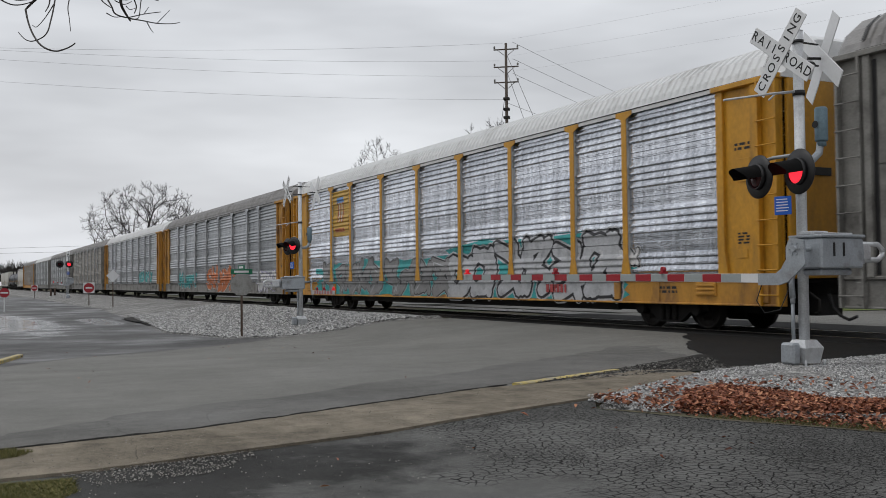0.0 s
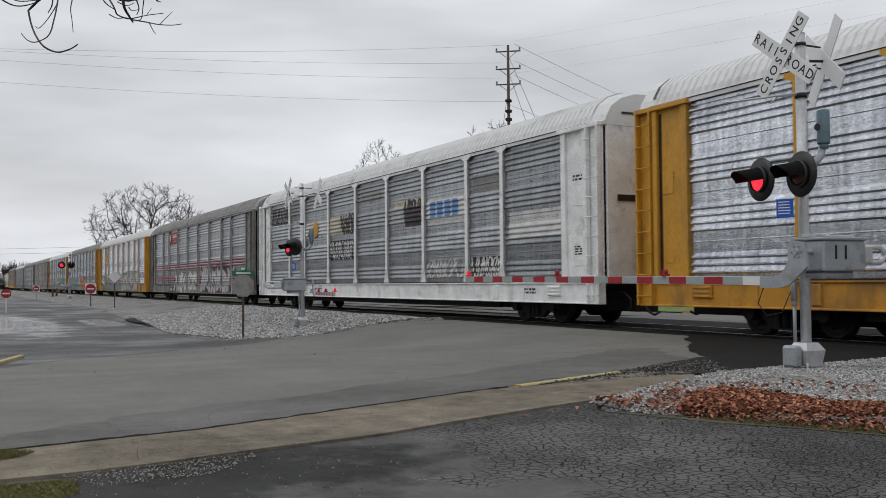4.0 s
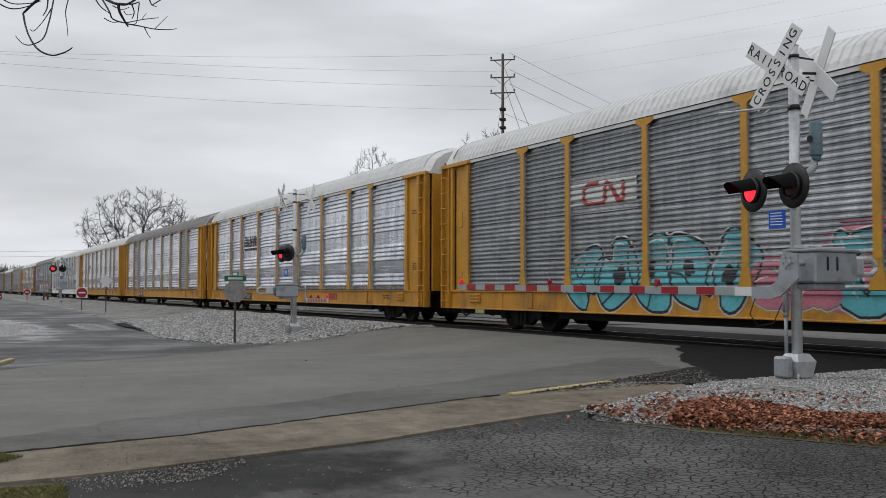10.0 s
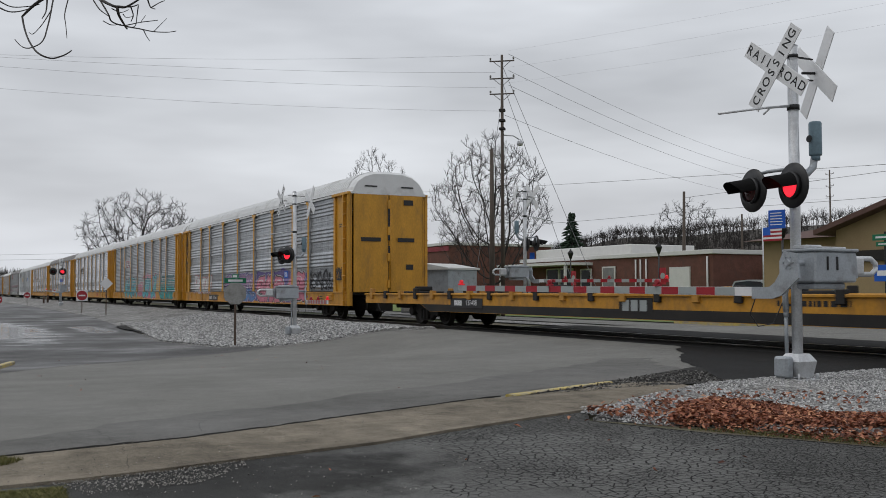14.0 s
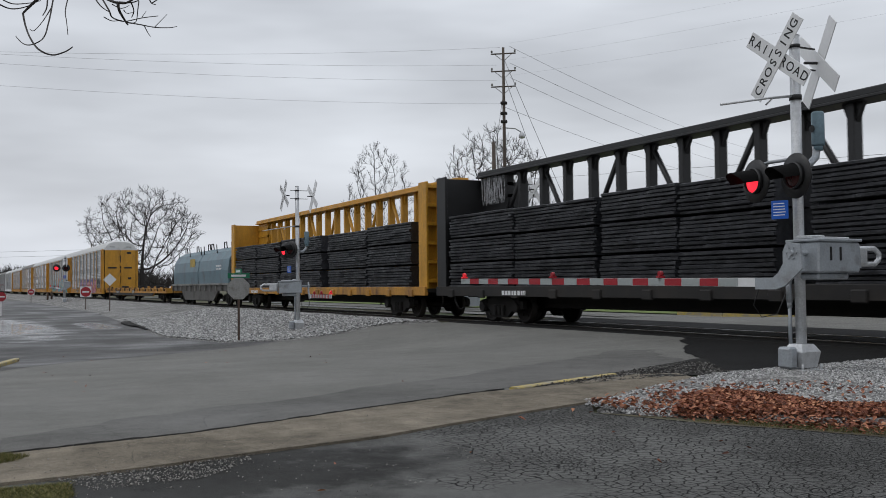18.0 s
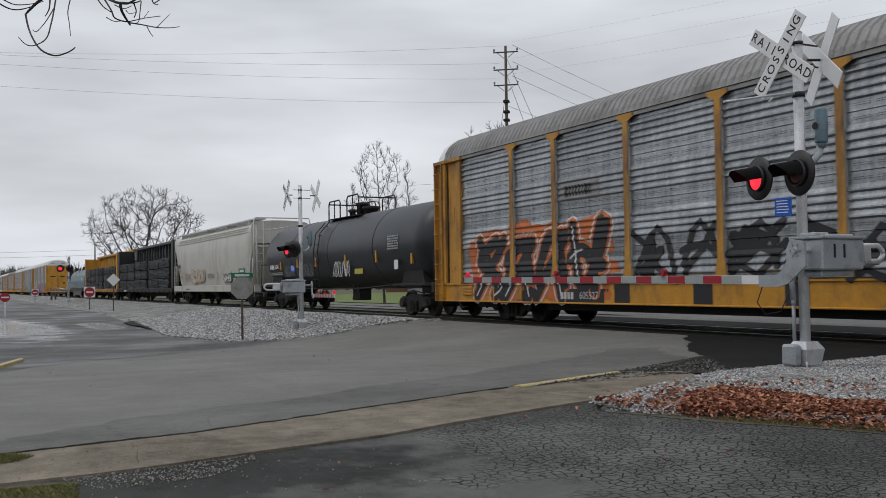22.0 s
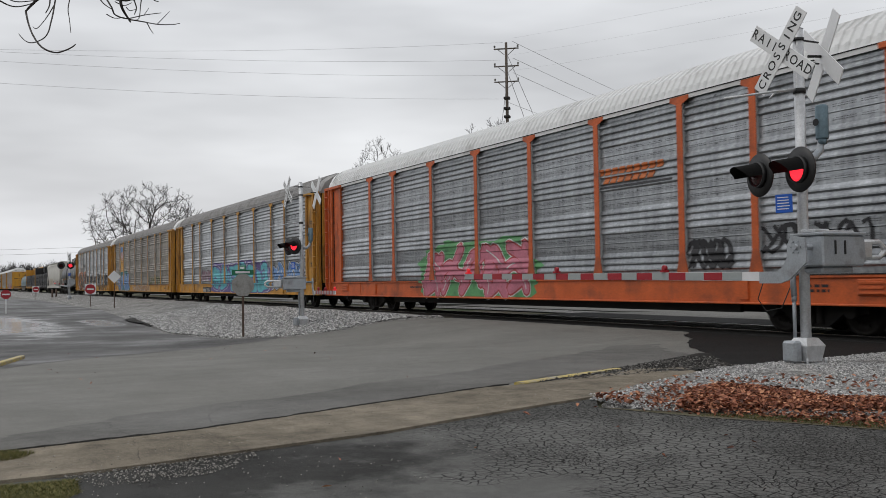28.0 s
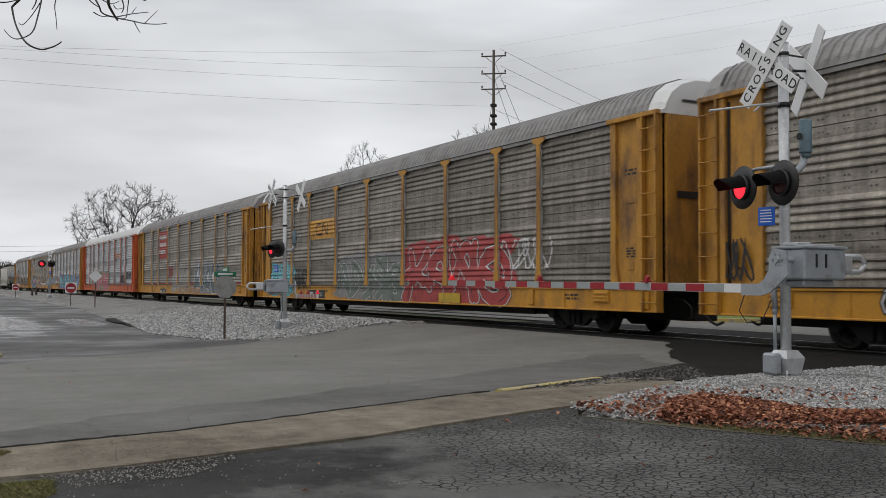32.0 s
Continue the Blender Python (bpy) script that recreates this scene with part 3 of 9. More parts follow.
    patch("puddle", [(-62, -3.0), (-62, 5.0), (-46.0, 4.6), (-36, 4.6), (-29, 4.2), (-26.5, 2.2), (-27, -0.5), (-38, -3.0)], 0.006, water_m, "shallow puddle that mirrors the grey sky", "puddle", 3.0)
    patch("puddle", [(-50, 4.62), (-36, 4.62), (-33, 4.9), (-35, 5.9), (-38.5, 6.4), (-46.0, 6.5), (-50, 6.0)], 0.007, pool_m, "thin strip of standing water on the street", "puddle", 3.0)
    patch("mud", [(-44.2, 6.7), (-40.5, 6.5), (-38.0, 6.55), (-36.6, 6.5), (-37.2, 7.1), (-38.4, 7.3), (-41.0, 7.6), (-44.0, 7.6)], 0.05, debris_m, "dark wet dirt at the edge of the gravel", "dirt", 1.0, relief=0.05)
    # broken edge of the road's upper layer, a finger high above the pavement
    near = [(-6.82, -6), (-6.82, 0.1), (-7.10, 1.63), (-7.70, 3.18), (-8.27, 4.68), (-8.40, 5.06)]
    rows = []
    for (x0, y0), (x1, y1) in zip(near, near[1:]):
        n = int(abs(y1 - y0) / 0.045)
        for k in range(n):
            rows.append((x0 + (x1 - x0) * k / n, y0 + (y1 - y0) * k / n))
    face, top = bmesh.new(), bmesh.new()
    fr, tr = [], []
    for x, y in rows:
        w = 0.03 * noise.noise((x * 4, y * 4, 0)) + 0.018 * noise.noise((x * 17, y * 17, 1))
        z, lip = gz(x, y), 0.032 + 0.005 * noise.noise((x * 9, y * 9, 3))
        fr.append([face.verts.new(p) for p in ((x + 0.022 + w * 0.6, y, z + 0.02), (x + 0.016 + w, y, z + 0.028), (x + w, y, z + lip))])
        tr.append([top.verts.new(p) for p in ((x + w, y, z + lip), (x - 0.05 + w, y, z + lip + 0.003), (x - 0.35, y + 0.04, z + 0.026), (x - 0.75, y + 0.08, z + 0.0045))])
    for bmx, rr in ((face, fr), (top, tr)):
        for a, b in zip(rr, rr[1:]):
            for k in range(len(a) - 1):
                bmx.faces.new((a[k], b[k], b[k + 1], a[k + 1])).smooth = True
    tagged(part("road_edge", face, debris_m), "broken black edge of the asphalt beside the pavement", "road edge", kind="structure")
    tagged(part("road", top, old_m), "rounded rim of the asphalt along the pavement", "road", kind="structure")
    patch("gutter", [(-8.5, 5.4), (-9.16, 6.85), (-9.5, 7.6), (-10.2, 8.9), (-10.7, 9.74), (-9.8, 9.1), (-8.92, 8.45), (-8.47, 8.28), (-8.42, 7.81), (-8.43, 6.56), (-8.31, 5.9), (-8.3, 5.4)], 0.016, debris_m, "black grit washed along the kerb", "dirt", 0.5, relief=0.02)
    patch("verge", [(-6.56, 4.76), (-5.54, 5.15), (-5.07, 5.43), (-4.51, 5.70), (-3.4, 6.3), (-3.2, 6.9), (-4.6, 6.3), (-5.3, 5.75), (-5.58, 5.45), (-6.0, 5.12)], 0.011, dirt_m,
          "strip of soil and thin grass beside the gravel", "soil", 0.3)
    patch("verge", [(-90, 24.6), (-38, 24.0), (-28.0, 24.6), (-26.4, 25.6), (-25.0, 27.4), (-22, 30.0), (-30, 41), (-42, 62), (-90, 62)], 0.03, grass_m, "strip of winter grass", "grass", 4.0)
    patch("verge", [(-24.0, 18.2), (-9.0, 18.2), (-2.0, 20), (-2, 20.4), (-23, 20.4)], -0.03, gravel_m, "gravel beside the rails", "gravel", 2.0)
    patch("gravel_bed", [(-60, 18.0), (-26.0, 18.0), (-25.2, 19.4), (-60, 19.5)], -0.02, gravel_m, "pale gravel beyond the rails", "gravel", 2.0)


build_ground()

# ---------------------------------------------------------------- track
YC = 14.95          # middle of the track
tie_m = mat("creosoted_ties", (0.04, 0.033, 0.028), 0.9, vary=0.3, scale=5, bump=0.3)


def build_track():
    def bed(bm):
        prof = [(-3.0, -0.35), (-1.75, -0.13), (1.75, -0.13), (3.0, -0.35)]
        sheet(bm, prof, [-500, -300, -150, -80, -40, -25.3, -9.0, 10, 60, 120], lambda s, p: (s, YC + p[0], p[1] if not -25 < s < -9.5 else p[1] - 0.05))
    bm = bmesh.new()
    bed(bm)
    tagged(part("track_bed", bm, ballast_m), "raised bed of dark grey ballast under the rails", "track bed", kind="structure")
    tr = thing("railway_track", "steel rails on dark wooden ties", "track", kind="structure")
    for s in (-1, 1):
        y = YC + s * 0.755
        bm = bmesh.new()
        box(bm, -500, 120, y - 0.07, y + 0.07, -0.17, -0.145)
        box(bm, -500, 120, y - 0.01, y + 0.01, -0.145, -0.04)
        box(bm, -500, 120, y - 0.036, y + 0.036, -0.04, -0.004)
        rail = part("rail", bm, railm, tr)
        bm = bmesh.new()
        box(bm, -500, 120, y - 0.026, y + 0.026, -0.004, 0.0)
        part("rail_head", bm, railtop, rail, "polished steel running surface")
    tie = ("tie", lambda bm: box(bm, -0.11, 0.11, -1.3, 1.3, -0.28, -0.14, 0.01))
    for i in range(150):
        x = -105 + i * 0.53
        if x < -25.2:
            part("tie", tie, tie_m, tr, m=pose(x, YC, 0))
    # asphalt between and beside the rails at the crossing
    for y0, y1 in ((-1.75, -0.85), (-0.66, 0.66), (0.85, 3.1)):
        bm = bmesh.new()
        box(bm, -25.2, -8.7, YC + y0, YC + y1, -0.2, -0.012, 0.02)
        tagged(part("crossing_panel", bm, new_m), "dark asphalt crossing panel beside a rail", "crossing panel", kind="structure")


build_track()

# ---------------------------------------------------------------- the freight train
POSTS = (-9.24, -7.22, -4.33, -1.44, 1.44, 4.33, 7.22, 9.24)
EDGES = (-12.13, *POSTS, 12.13)
PANEL_Z0, PANEL_Z1 = 1.08, 4.74
TRAIN, WHEELS = [], []
FLIP = Matrix.Rotation(math.pi, 4, "Z")


def wheelset(bm):
    for s in (-1, 1):
        y = s * 0.755
        lathe(bm, [(0.10, y + s * 0.09), (0.17, y + s * 0.085), (0.19, y + s * 0.03), (0.34, y + s * 0.02), (0.355, y + s * 0.07), (0.42, y + s * 0.07),
                   (0.425, y - s * 0.04), (0.455, y - s * 0.05), (0.455, y - s * 0.075), (0.35, y - s * 0.07), (0.34, y - s * 0.03), (0.12, y - s * 0.06)], "Y", 24)
        for k in range(6):
            a = k * math.pi / 3
            tube(bm, (0.26 * math.cos(a), y + s * 0.02, 0.26 * math.sin(a)), (0.26 * math.cos(a), y + s * 0.05, 0.26 * math.sin(a)), 0.03, seg=6)
    tube(bm, (0, -1.03, 0), (0, 1.03, 0), 0.085, seg=12)


def sideframe(bm):
    pts = [(-1.18, 0.40), (-1.18, 0.58), (-0.95, 0.66), (-0.62, 0.64), (-0.42, 0.73), (0.42, 0.73), (0.62, 0.64), (0.95, 0.66), (1.18, 0.58), (1.18, 0.40),
           (1.0, 0.38), (0.72, 0.42), (0.42, 0.20), (0.30, 0.14), (-0.30, 0.14), (-0.42, 0.20), (-0.72, 0.42), (-1.0, 0.38)]
    slab(bm, pts, -0.07, 0.07)
    for s in (-1, 1):
        tube(bm, (s * 0.89, -0.17, 0.44), (s * 0.89, 0.05, 0.44), 0.14, seg=12)
        box(bm, s * 0.89 - 0.16, s * 0.89 + 0.16, -0.10, 0.08, 0.50, 0.62, 0.02)


def springs(bm):
    for x in (-0.2, 0.0, 0.2):
        lathe(bm, [(0.075, 0.20 + 0.025 * i) if i % 2 == 0 else (0.055, 0.20 + 0.025 * i) for i in range(13)], "Z", 10, (x, -0.1, 0))


def bolster(bm):
    box(bm, -0.22, 0.22, -1.05, 1.05, 0.42, 0.72, 0.03)
    box(bm, -0.35, 0.35, -0.35, 0.35, 0.66, 0.86, 0.02)
    for s in (-1, 1):
        box(bm, s * 0.40 - 0.05, s * 0.40 + 0.05, -0.75, 0.75, 0.30, 0.40, 0.01)
    pipe(bm, [(-0.5, -0.95, 0.78), (0.0, -1.0, 0.84), (0.55, -0.95, 0.76)], 0.02, 6)


def add_truck(car, x):
    t = part("truck", ("bolster", bolster), dark, car, m=pose(x, 0, 0))
    for s in (-1, 1):
        part("side_frame", ("sideframe", sideframe), dark, t, m=pose(0, s * 0.99, 0, 0, 0, 0 if s < 0 else 180))
        part("spring_nest", ("springs", springs), dark, t, m=pose(0, s * 0.99, 0, 0, 0, 0 if s < 0 else 180))
        w = part("wheelset", ("wheelset", wheelset), wheelm, t, "steel wheels on an axle")
        w.matrix_parent_inverse = Matrix.Translation((s * 0.89, 0, 0.425))
        WHEELS.append(w)


def coupler(bm):
    box(bm, -0.62, 0.0, -0.09, 0.09, 0.74, 0.94, 0.02)
    box(bm, -0.05, 0.18, -0.17, 0.14, 0.68, 1.0, 0.04)


def air_hose(bm):
    pipe(bm, [(-0.35, -0.45, 0.76), (-0.25, -0.46, 0.52), (-0.10, -0.46, 0.36), (0.08, -0.45, 0.29), (0.24, -0.42, 0.36)], 0.03, 7)


def release_lever(bm):
    pipe(bm, [(-0.65, -0.95, 0.85), (-0.35, -0.96, 0.80), (-0.08, -1.0, 0.66), (-0.05, -1.02, 0.45), (-0.18, -1.02, 0.42)], 0.018, 6)


def add_couplers(car, x):
    for s in (-1, 1):
        m = pose(s * x, 0, 0, 0, 0, 0 if s > 0 else 180)
        part("coupler", ("coupler", coupler), dark, car, m=m)
        part("air_hose", ("air_hose", air_hose), black, car, m=m)
        part("release_lever", ("release_lever", release_lever), dark, car, m=m)


FLATS = (1.85, 2.85, 3.85)


def rib_profile(z0, z1, depth):
    """Groups of four ribs, sharp below and sloping above, between flat bands that lap at a dark seam."""
    out = [(z0, 0.0)]
    for f in (0.85, *FLATS):
        if f > z0:
            out += [(f - 0.009, 0.0), (f - 0.008, -0.035), (f + 0.008, -0.035), (f + 0.009, 0.006), (f + 0.03, 0.004), (f + 0.2, 0.002)]
        for j in range(4):
            z = f + 0.215 + j * 0.148
            if z < z0 + 0.02:
                continue
            out += [(z - 0.012, 0.001), (z + 0.022, depth), (z + 0.050, depth * 0.97), (z + 0.128, 0.003)]
    out.append((z1, 0.0))
    return out


RIB = rib_profile(PANEL_Z0, PANEL_Z1, 0.040)


def fine_profile(z0, z1, depth):
    """Close ribs all the way up, with a lapped dark seam every metre or so."""
    out, z = [(z0, 0.0)], z0 + 0.02
    while z + 0.125 < z1:
        seam = any(abs(z - f) < 0.06 for f in FLATS)
        d = 0.02 if seam else 0.0
        out += [(z, -d), (z + 0.018, -d if seam else depth), (z + 0.045, depth), (z + 0.105, 0.0)]
        z += 0.118
    out.append((z1, 0.0))
    return out


def ribbed_panel(w, fine=False):
    def build(bm):
        prof = fine_profile(PANEL_Z0, PANEL_Z1, 0.036) if fine else rib_profile(PANEL_Z0, PANEL_Z1, 0.040)
        st = [-w / 2 + 0.02, -0.005, 0.005, w / 2 - 0.02]
        sheet(bm, prof, st, lambda s, p: (s, -1.515 - p[1] + (0.012 if abs(s) < 0.01 else 0), p[0]))
        for z in (1.7, 2.0, 2.7, 3.0, 3.7, 4.0, 4.66):
            for x in (-w / 2 + 0.12, -0.06, w / 2 - 0.12):
                box(bm, x - 0.012, x + 0.012, -1.532, -1.51, z - 0.012, z + 0.012)
    return build


def holes(w, style):
    """Vent holes of a panel: rows of small slots in the flat bands, or pairs of dark squares along the seams."""
    def build(bm):
        def spot(x, z, a, b):
            bm.faces.new([bm.verts.new((x + p, -1.5235, z + q)) for p, q in ((-a, -b), (a, -b), (a, b), (-a, b))])
        for f in FLATS:
            x = -w / 2 + 0.22
            while x < w / 2 - 0.22:
                if style == "slots":
                    for row in (-0.135, -0.10, 0.10, 0.135):
                        spot(x, f + row, 0.013, 0.006)
                    x += 0.055 if int((x + 40) / 0.14) % 4 != 3 else 0.14
                else:
                    for dx in (-0.045, 0.045):
                        spot(x + dx, f + 0.11, 0.016, 0.018)
                        spot(x + dx, f - 0.11, 0.016, 0.012)
                    x += 0.52
    return build


def side_post(bm):
    slab(bm, [(-0.19, 1.06), (-0.085, 1.55), (-0.085, 4.62), (-0.28, 4.70), (-0.28, 4.79), (0.28, 4.79), (0.28, 4.70), (0.085, 4.62), (0.085, 1.55), (0.19, 1.06)], -1.604, -1.588)
    box(bm, -0.085, 0.085, -1.612, -1.604, 1.60, 1.64)


def post_web(bm):
    slab(bm, [(-0.17, 1.07), (-0.075, 1.55), (-0.075, 4.70), (0.075, 4.70), (0.075, 1.55), (0.17, 1.07)], -1.588, -1.50)


def side_sill(bm):
    box(bm, -13.7, 13.7, -1.56, -1.44, 0.56, 1.06, 0.015)
    box(bm, -13.7, 13.7, -1.60, -1.44, 1.02, 1.075, 0.01)
    box(bm, -13.7, 13.7, -1.60, -1.44, 0.54, 0.58, 0.01)
    for s in (-1, 1):
        for x, w, z0, z1 in ((8.9, 0.11, 0.62, 1.0), (11.75, 0.28, 0.72, 1.0), (13.3, 0.10, 0.60, 0.98)):
            box(bm, s * x - w, s * x + w, -1.60, -1.55, z0, z1, 0.012)
        for k in range(3):
            box(bm, s * 11.75 - 0.24, s * 11.75 + 0.24, -1.625, -1.595, 0.745 + 0.085 * k, 0.785 + 0.085 * k, 0.006)
        box(bm, s * 10.3 - 0.03, s * 10.3 + 0.03, -1.575, -1.55, 0.58, 1.02)


def end_panel(bm):
    """The closed end bay: plain plate, frame and ladder, at the +x end."""
    box(bm, 12.15, 13.70, -1.53, -1.47, 1.05, 4.72)
    slab(bm, [(12.12, 1.06), (12.12, 4.74), (12.30, 4.74), (12.30, 1.6), (12.40, 1.06)], -1.60, -1.50)
    box(bm, 13.04, 13.18, -1.62, -1.50, 1.05, 4.70, 0.01)
    box(bm, 12.04, 13.74, -1.66, -1.45, 4.70, 4.80, 0.01)
    box(bm, 12.6, 12.95, -1.545, -1.53, 2.9, 3.35, 0.005)
    box(bm, 12.6, 12.85, -1.545, -1.53, 1.45, 1.62, 0.005)


def end_ladder(bm):
    for x in (13.24, 13.68):
        box(bm, x - 0.025, x + 0.025, -1.66, -1.55, 0.55, 4.72)
    for i in range(9):
        z = 0.75 + i * 0.46
        tube(bm, (13.22, -1.67, z), (13.70, -1.67, z), 0.014, seg=6)


def end_door(bm):
    for y0, y1 in ((-1.42, -0.02), (0.02, 1.42)):
        box(bm, 13.70, 13.78, y0, y1, 1.05, 4.72, 0.01)
        box(bm, 13.78, 13.80, y0 + 0.25, y1 - 0.35, 3.05, 3.13)
    for z in (1.2, 2.2, 3.2, 4.2):
        box(bm, 13.78, 13.83, -0.07, 0.07, z, z + 0.32, 0.01)
    tube(bm, (13.82, 0.05, 1.1), (13.82, 0.05, 4.65), 0.02, seg=6)


def door_stencil(bm):
    """Short unreadable lines and placards on the doors and hood of the rear end."""
    for y0, y1, z0, z1 in ((-1.15, -0.35, 2.95, 3.10), (0.35, 1.05, 2.95, 3.10), (-0.06, 0.06, 3.0, 4.5), (-1.0, -0.5, 5.0, 5.05), (0.5, 1.0, 5.0, 5.05), (0.6, 1.0, 4.35, 4.55), (0.7, 1.0, 1.9, 2.1),
                           (-0.05, 0.05, 2.2, 2.8)):
        box(bm, 13.800, 13.806, y0, y1, z0, z1)


ROOF = [(-1.58, 4.72), (-1.585, 4.80), (-1.50, 4.84), (-1.46, 4.98), (-1.30, 5.25), (-1.02, 5.46), (-0.62, 5.59), (0.0, 5.61), (0.62, 5.59), (1.02, 5.46), (1.30, 5.25),
        (1.46, 4.98), (1.50, 4.84), (1.585, 4.80), (1.58, 4.72)]


def roof_skin(bm):
    """Transverse corrugation: four stations to a rib."""
    st, n = [], 124
    for i in range(n):
        x = -13.3 + 26.6 * i / n
        d = 26.6 / n
        st += [(x, 0.0), (x + d * 0.45, 0.0), (x + d * 0.58, 0.016), (x + d * 0.90, 0.016)]
    st.append((13.3, 0.0))
    def place(s, p):
        on = p[1] > 4.85
        return (s[0], p[0] * (1 + s[1] * on), p[1] + s[1] * 1.5 * on)
    sheet(bm, ROOF, st, place)


def roof_end(bm):
    """The hood over the end doors, at +x."""
    prof = [p for p in ROOF]
    sheet(bm, prof, [13.3, 13.62, 13.78], lambda s, p: (s, p[0] * (0.97 if s > 13.7 else 1), p[1] - (0.10 * (p[1] - 4.72) / 0.9 if s > 13.7 else 0)))
    vs = [bm.verts.new((13.78, y * 0.97, z - 0.10 * (z - 4.72) / 0.9)) for y, z in prof]
    bm.faces.new(vs)


def roof_trim(bm):
    prof = [(y * 1.012, 4.72 + (z - 4.72) * 1.012) for y, z in ROOF[3:-3]]
    sheet(bm, prof, [13.225, 13.295], lambda s, p: (s, p[0], p[1] + 0.012))


def underframe(bm):
    box(bm, -13.6, 13.6, -1.45, 1.45, 0.96, 1.04)
    box(bm, -13.4, 13.4, -0.33, 0.33, 0.34, 0.96)
    for s in (-1, 1):
        box(bm, -8.3, 8.3, s * 1.05 - 0.05, s * 1.05 + 0.05, 0.36, 0.96)
    for x in (-8.2, -5.5, -2.6, 0.2, 2.9, 5.6, 8.2):
        box(bm, x - 0.08, x + 0.08, -1.4, 1.4, 0.70, 0.96)
    tube(bm, (-3.5, -0.8, 0.55), (-2.2, -0.8, 0.55), 0.16, seg=10)
    box(bm, 1.2, 1.7, -0.95, -0.6, 0.45, 0.85, 0.03)
    pipe(bm, [(-9, -1.1, 0.62), (-4, -1.12, 0.52), (4, -1.12, 0.52), (9, -1.1, 0.62)], 0.025, 6)


# --- painted letters and tags on the car sides
def ribbon(bm, pts, w, y, closed=True):
    n = len(pts)
    P = [Vector((a, b)) for a, b in pts]
    left, right = [], []
    for i in range(n):
        a, b = P[i - 1 if closed else max(0, i - 1)], P[(i + 1) % n if closed else min(n - 1, i + 1)]
        t = (b - a).normalized() if (b - a).length > 1e-6 else Vector((1, 0))
        nn = Vector((-t.y, t.x)) * w / 2
        left.append(bm.verts.new((P[i].x + nn.x, y, P[i].y + nn.y)))
        right.append(bm.verts.new((P[i].x - nn.x, y, P[i].y - nn.y)))
    for i in range(n if closed else n - 1):
        j = (i + 1) % n
        bm.faces.new((left[i], right[i], right[j], left[j]))


STROKES = (lambda t: (0.22 + 0.10 * math.sin(math.pi * t), t), lambda t: (0.12 + 0.76 * t, 0.98 - 1.5 * (t - 0.5) ** 2 * 2), lambda t: (0.2 + 0.68 * math.sin(math.pi * t), 1 - t),
           lambda t: (0.5 + 0.40 * math.sin(2 * math.pi * t + 0.4), t), lambda t: (0.08 + 0.8 * t, t), lambda t: (0.1 + 0.8 * t, 1 - t), lambda t: (0.1 + 0.8 * t, 0.48 + 0.12 * math.sin(5 * t)),
           lambda t: (0.1 + 0.8 * t, 0.95 - 0.9 * math.sin(math.pi * t)), lambda t: (0.78 - 0.08 * math.sin(math.pi * t), t), lambda t: (0.5 + 0.42 * math.cos(6.0 * t + 0.5), 0.5 + 0.46 * math.sin(6.0 * t + 0.5)))


def letter_strokes(x0, x1, z0, z1, count, rnd, spiky):
    """Two to four thick strokes to a letter, leaning and overlapping like sprayed lettering."""
    out, w = [], (x1 - x0) / count
    for k in range(count):
        lean, up, sc = rnd.uniform(-0.22, 0.26), rnd.uniform(-0.07, 0.07) * (z1 - z0), rnd.uniform(0.84, 1.06)
        for q in rnd.sample(range(len(STROKES)), rnd.choice((2, 3, 3, 4))):
            pts, n = [], 4 if spiky else 12
            for i in range(n + 1):
                a, b = STROKES[q](i / n)
                jit = rnd.uniform(-0.10, 0.10) if spiky else 0.0
                b = 0.10 + 0.80 * b + jit * 0.5
                pts.append((x0 + w * (k - 0.06 + 1.12 * a + jit) + lean * (b - 0.5) * w, min(max(z0 + up + (z1 - z0) * b * sc, z0 + 0.05), z1 + 0.08)))
            out.append(pts)
    return out


def skin_y(z):
    """Outer face of a car side at height z: sill, lip, or ribbed panel."""
    if z < 1.015:
        return -1.561
    if z < PANEL_Z0:
        return -1.602
    for (za, da), (zb, db) in zip(RIB, RIB[1:]):
        if za <= z <= zb:
            return -1.515 - (da + (db - da) * (z - za) / max(1e-6, zb - za))
    return -1.56


def lay_on_ribs(bm, off, own=0.02):
    """Cuts flat paint along the ribs and lays it on them, off metres proud."""
    zs = [v.co.z for v in bm.verts]
    lo, hi = min(zs), max(zs)
    for z in [1.014, 1.016, 1.079] + [q[0] for q in RIB]:
        if lo < z < hi:
            bmesh.ops.bisect_plane(bm, geom=bm.verts[:] + bm.edges[:] + bm.faces[:], plane_co=(0, 0, z), plane_no=(0, 0, 1))
    for v in bm.verts:
        v.co.y = skin_y(v.co.z) - off + own * (v.co.y + 1.5)


def round_ribbon(bm, pts, w, y):
    ribbon(bm, pts, w, y, closed=False)
    for x, z in (pts[0], pts[-1]):
        bm.faces.new([bm.verts.new((x + w / 2 * math.cos(k * math.pi / 4), y - 0.0001, z + w / 2 * math.sin(k * math.pi / 4))) for k in range(8)])


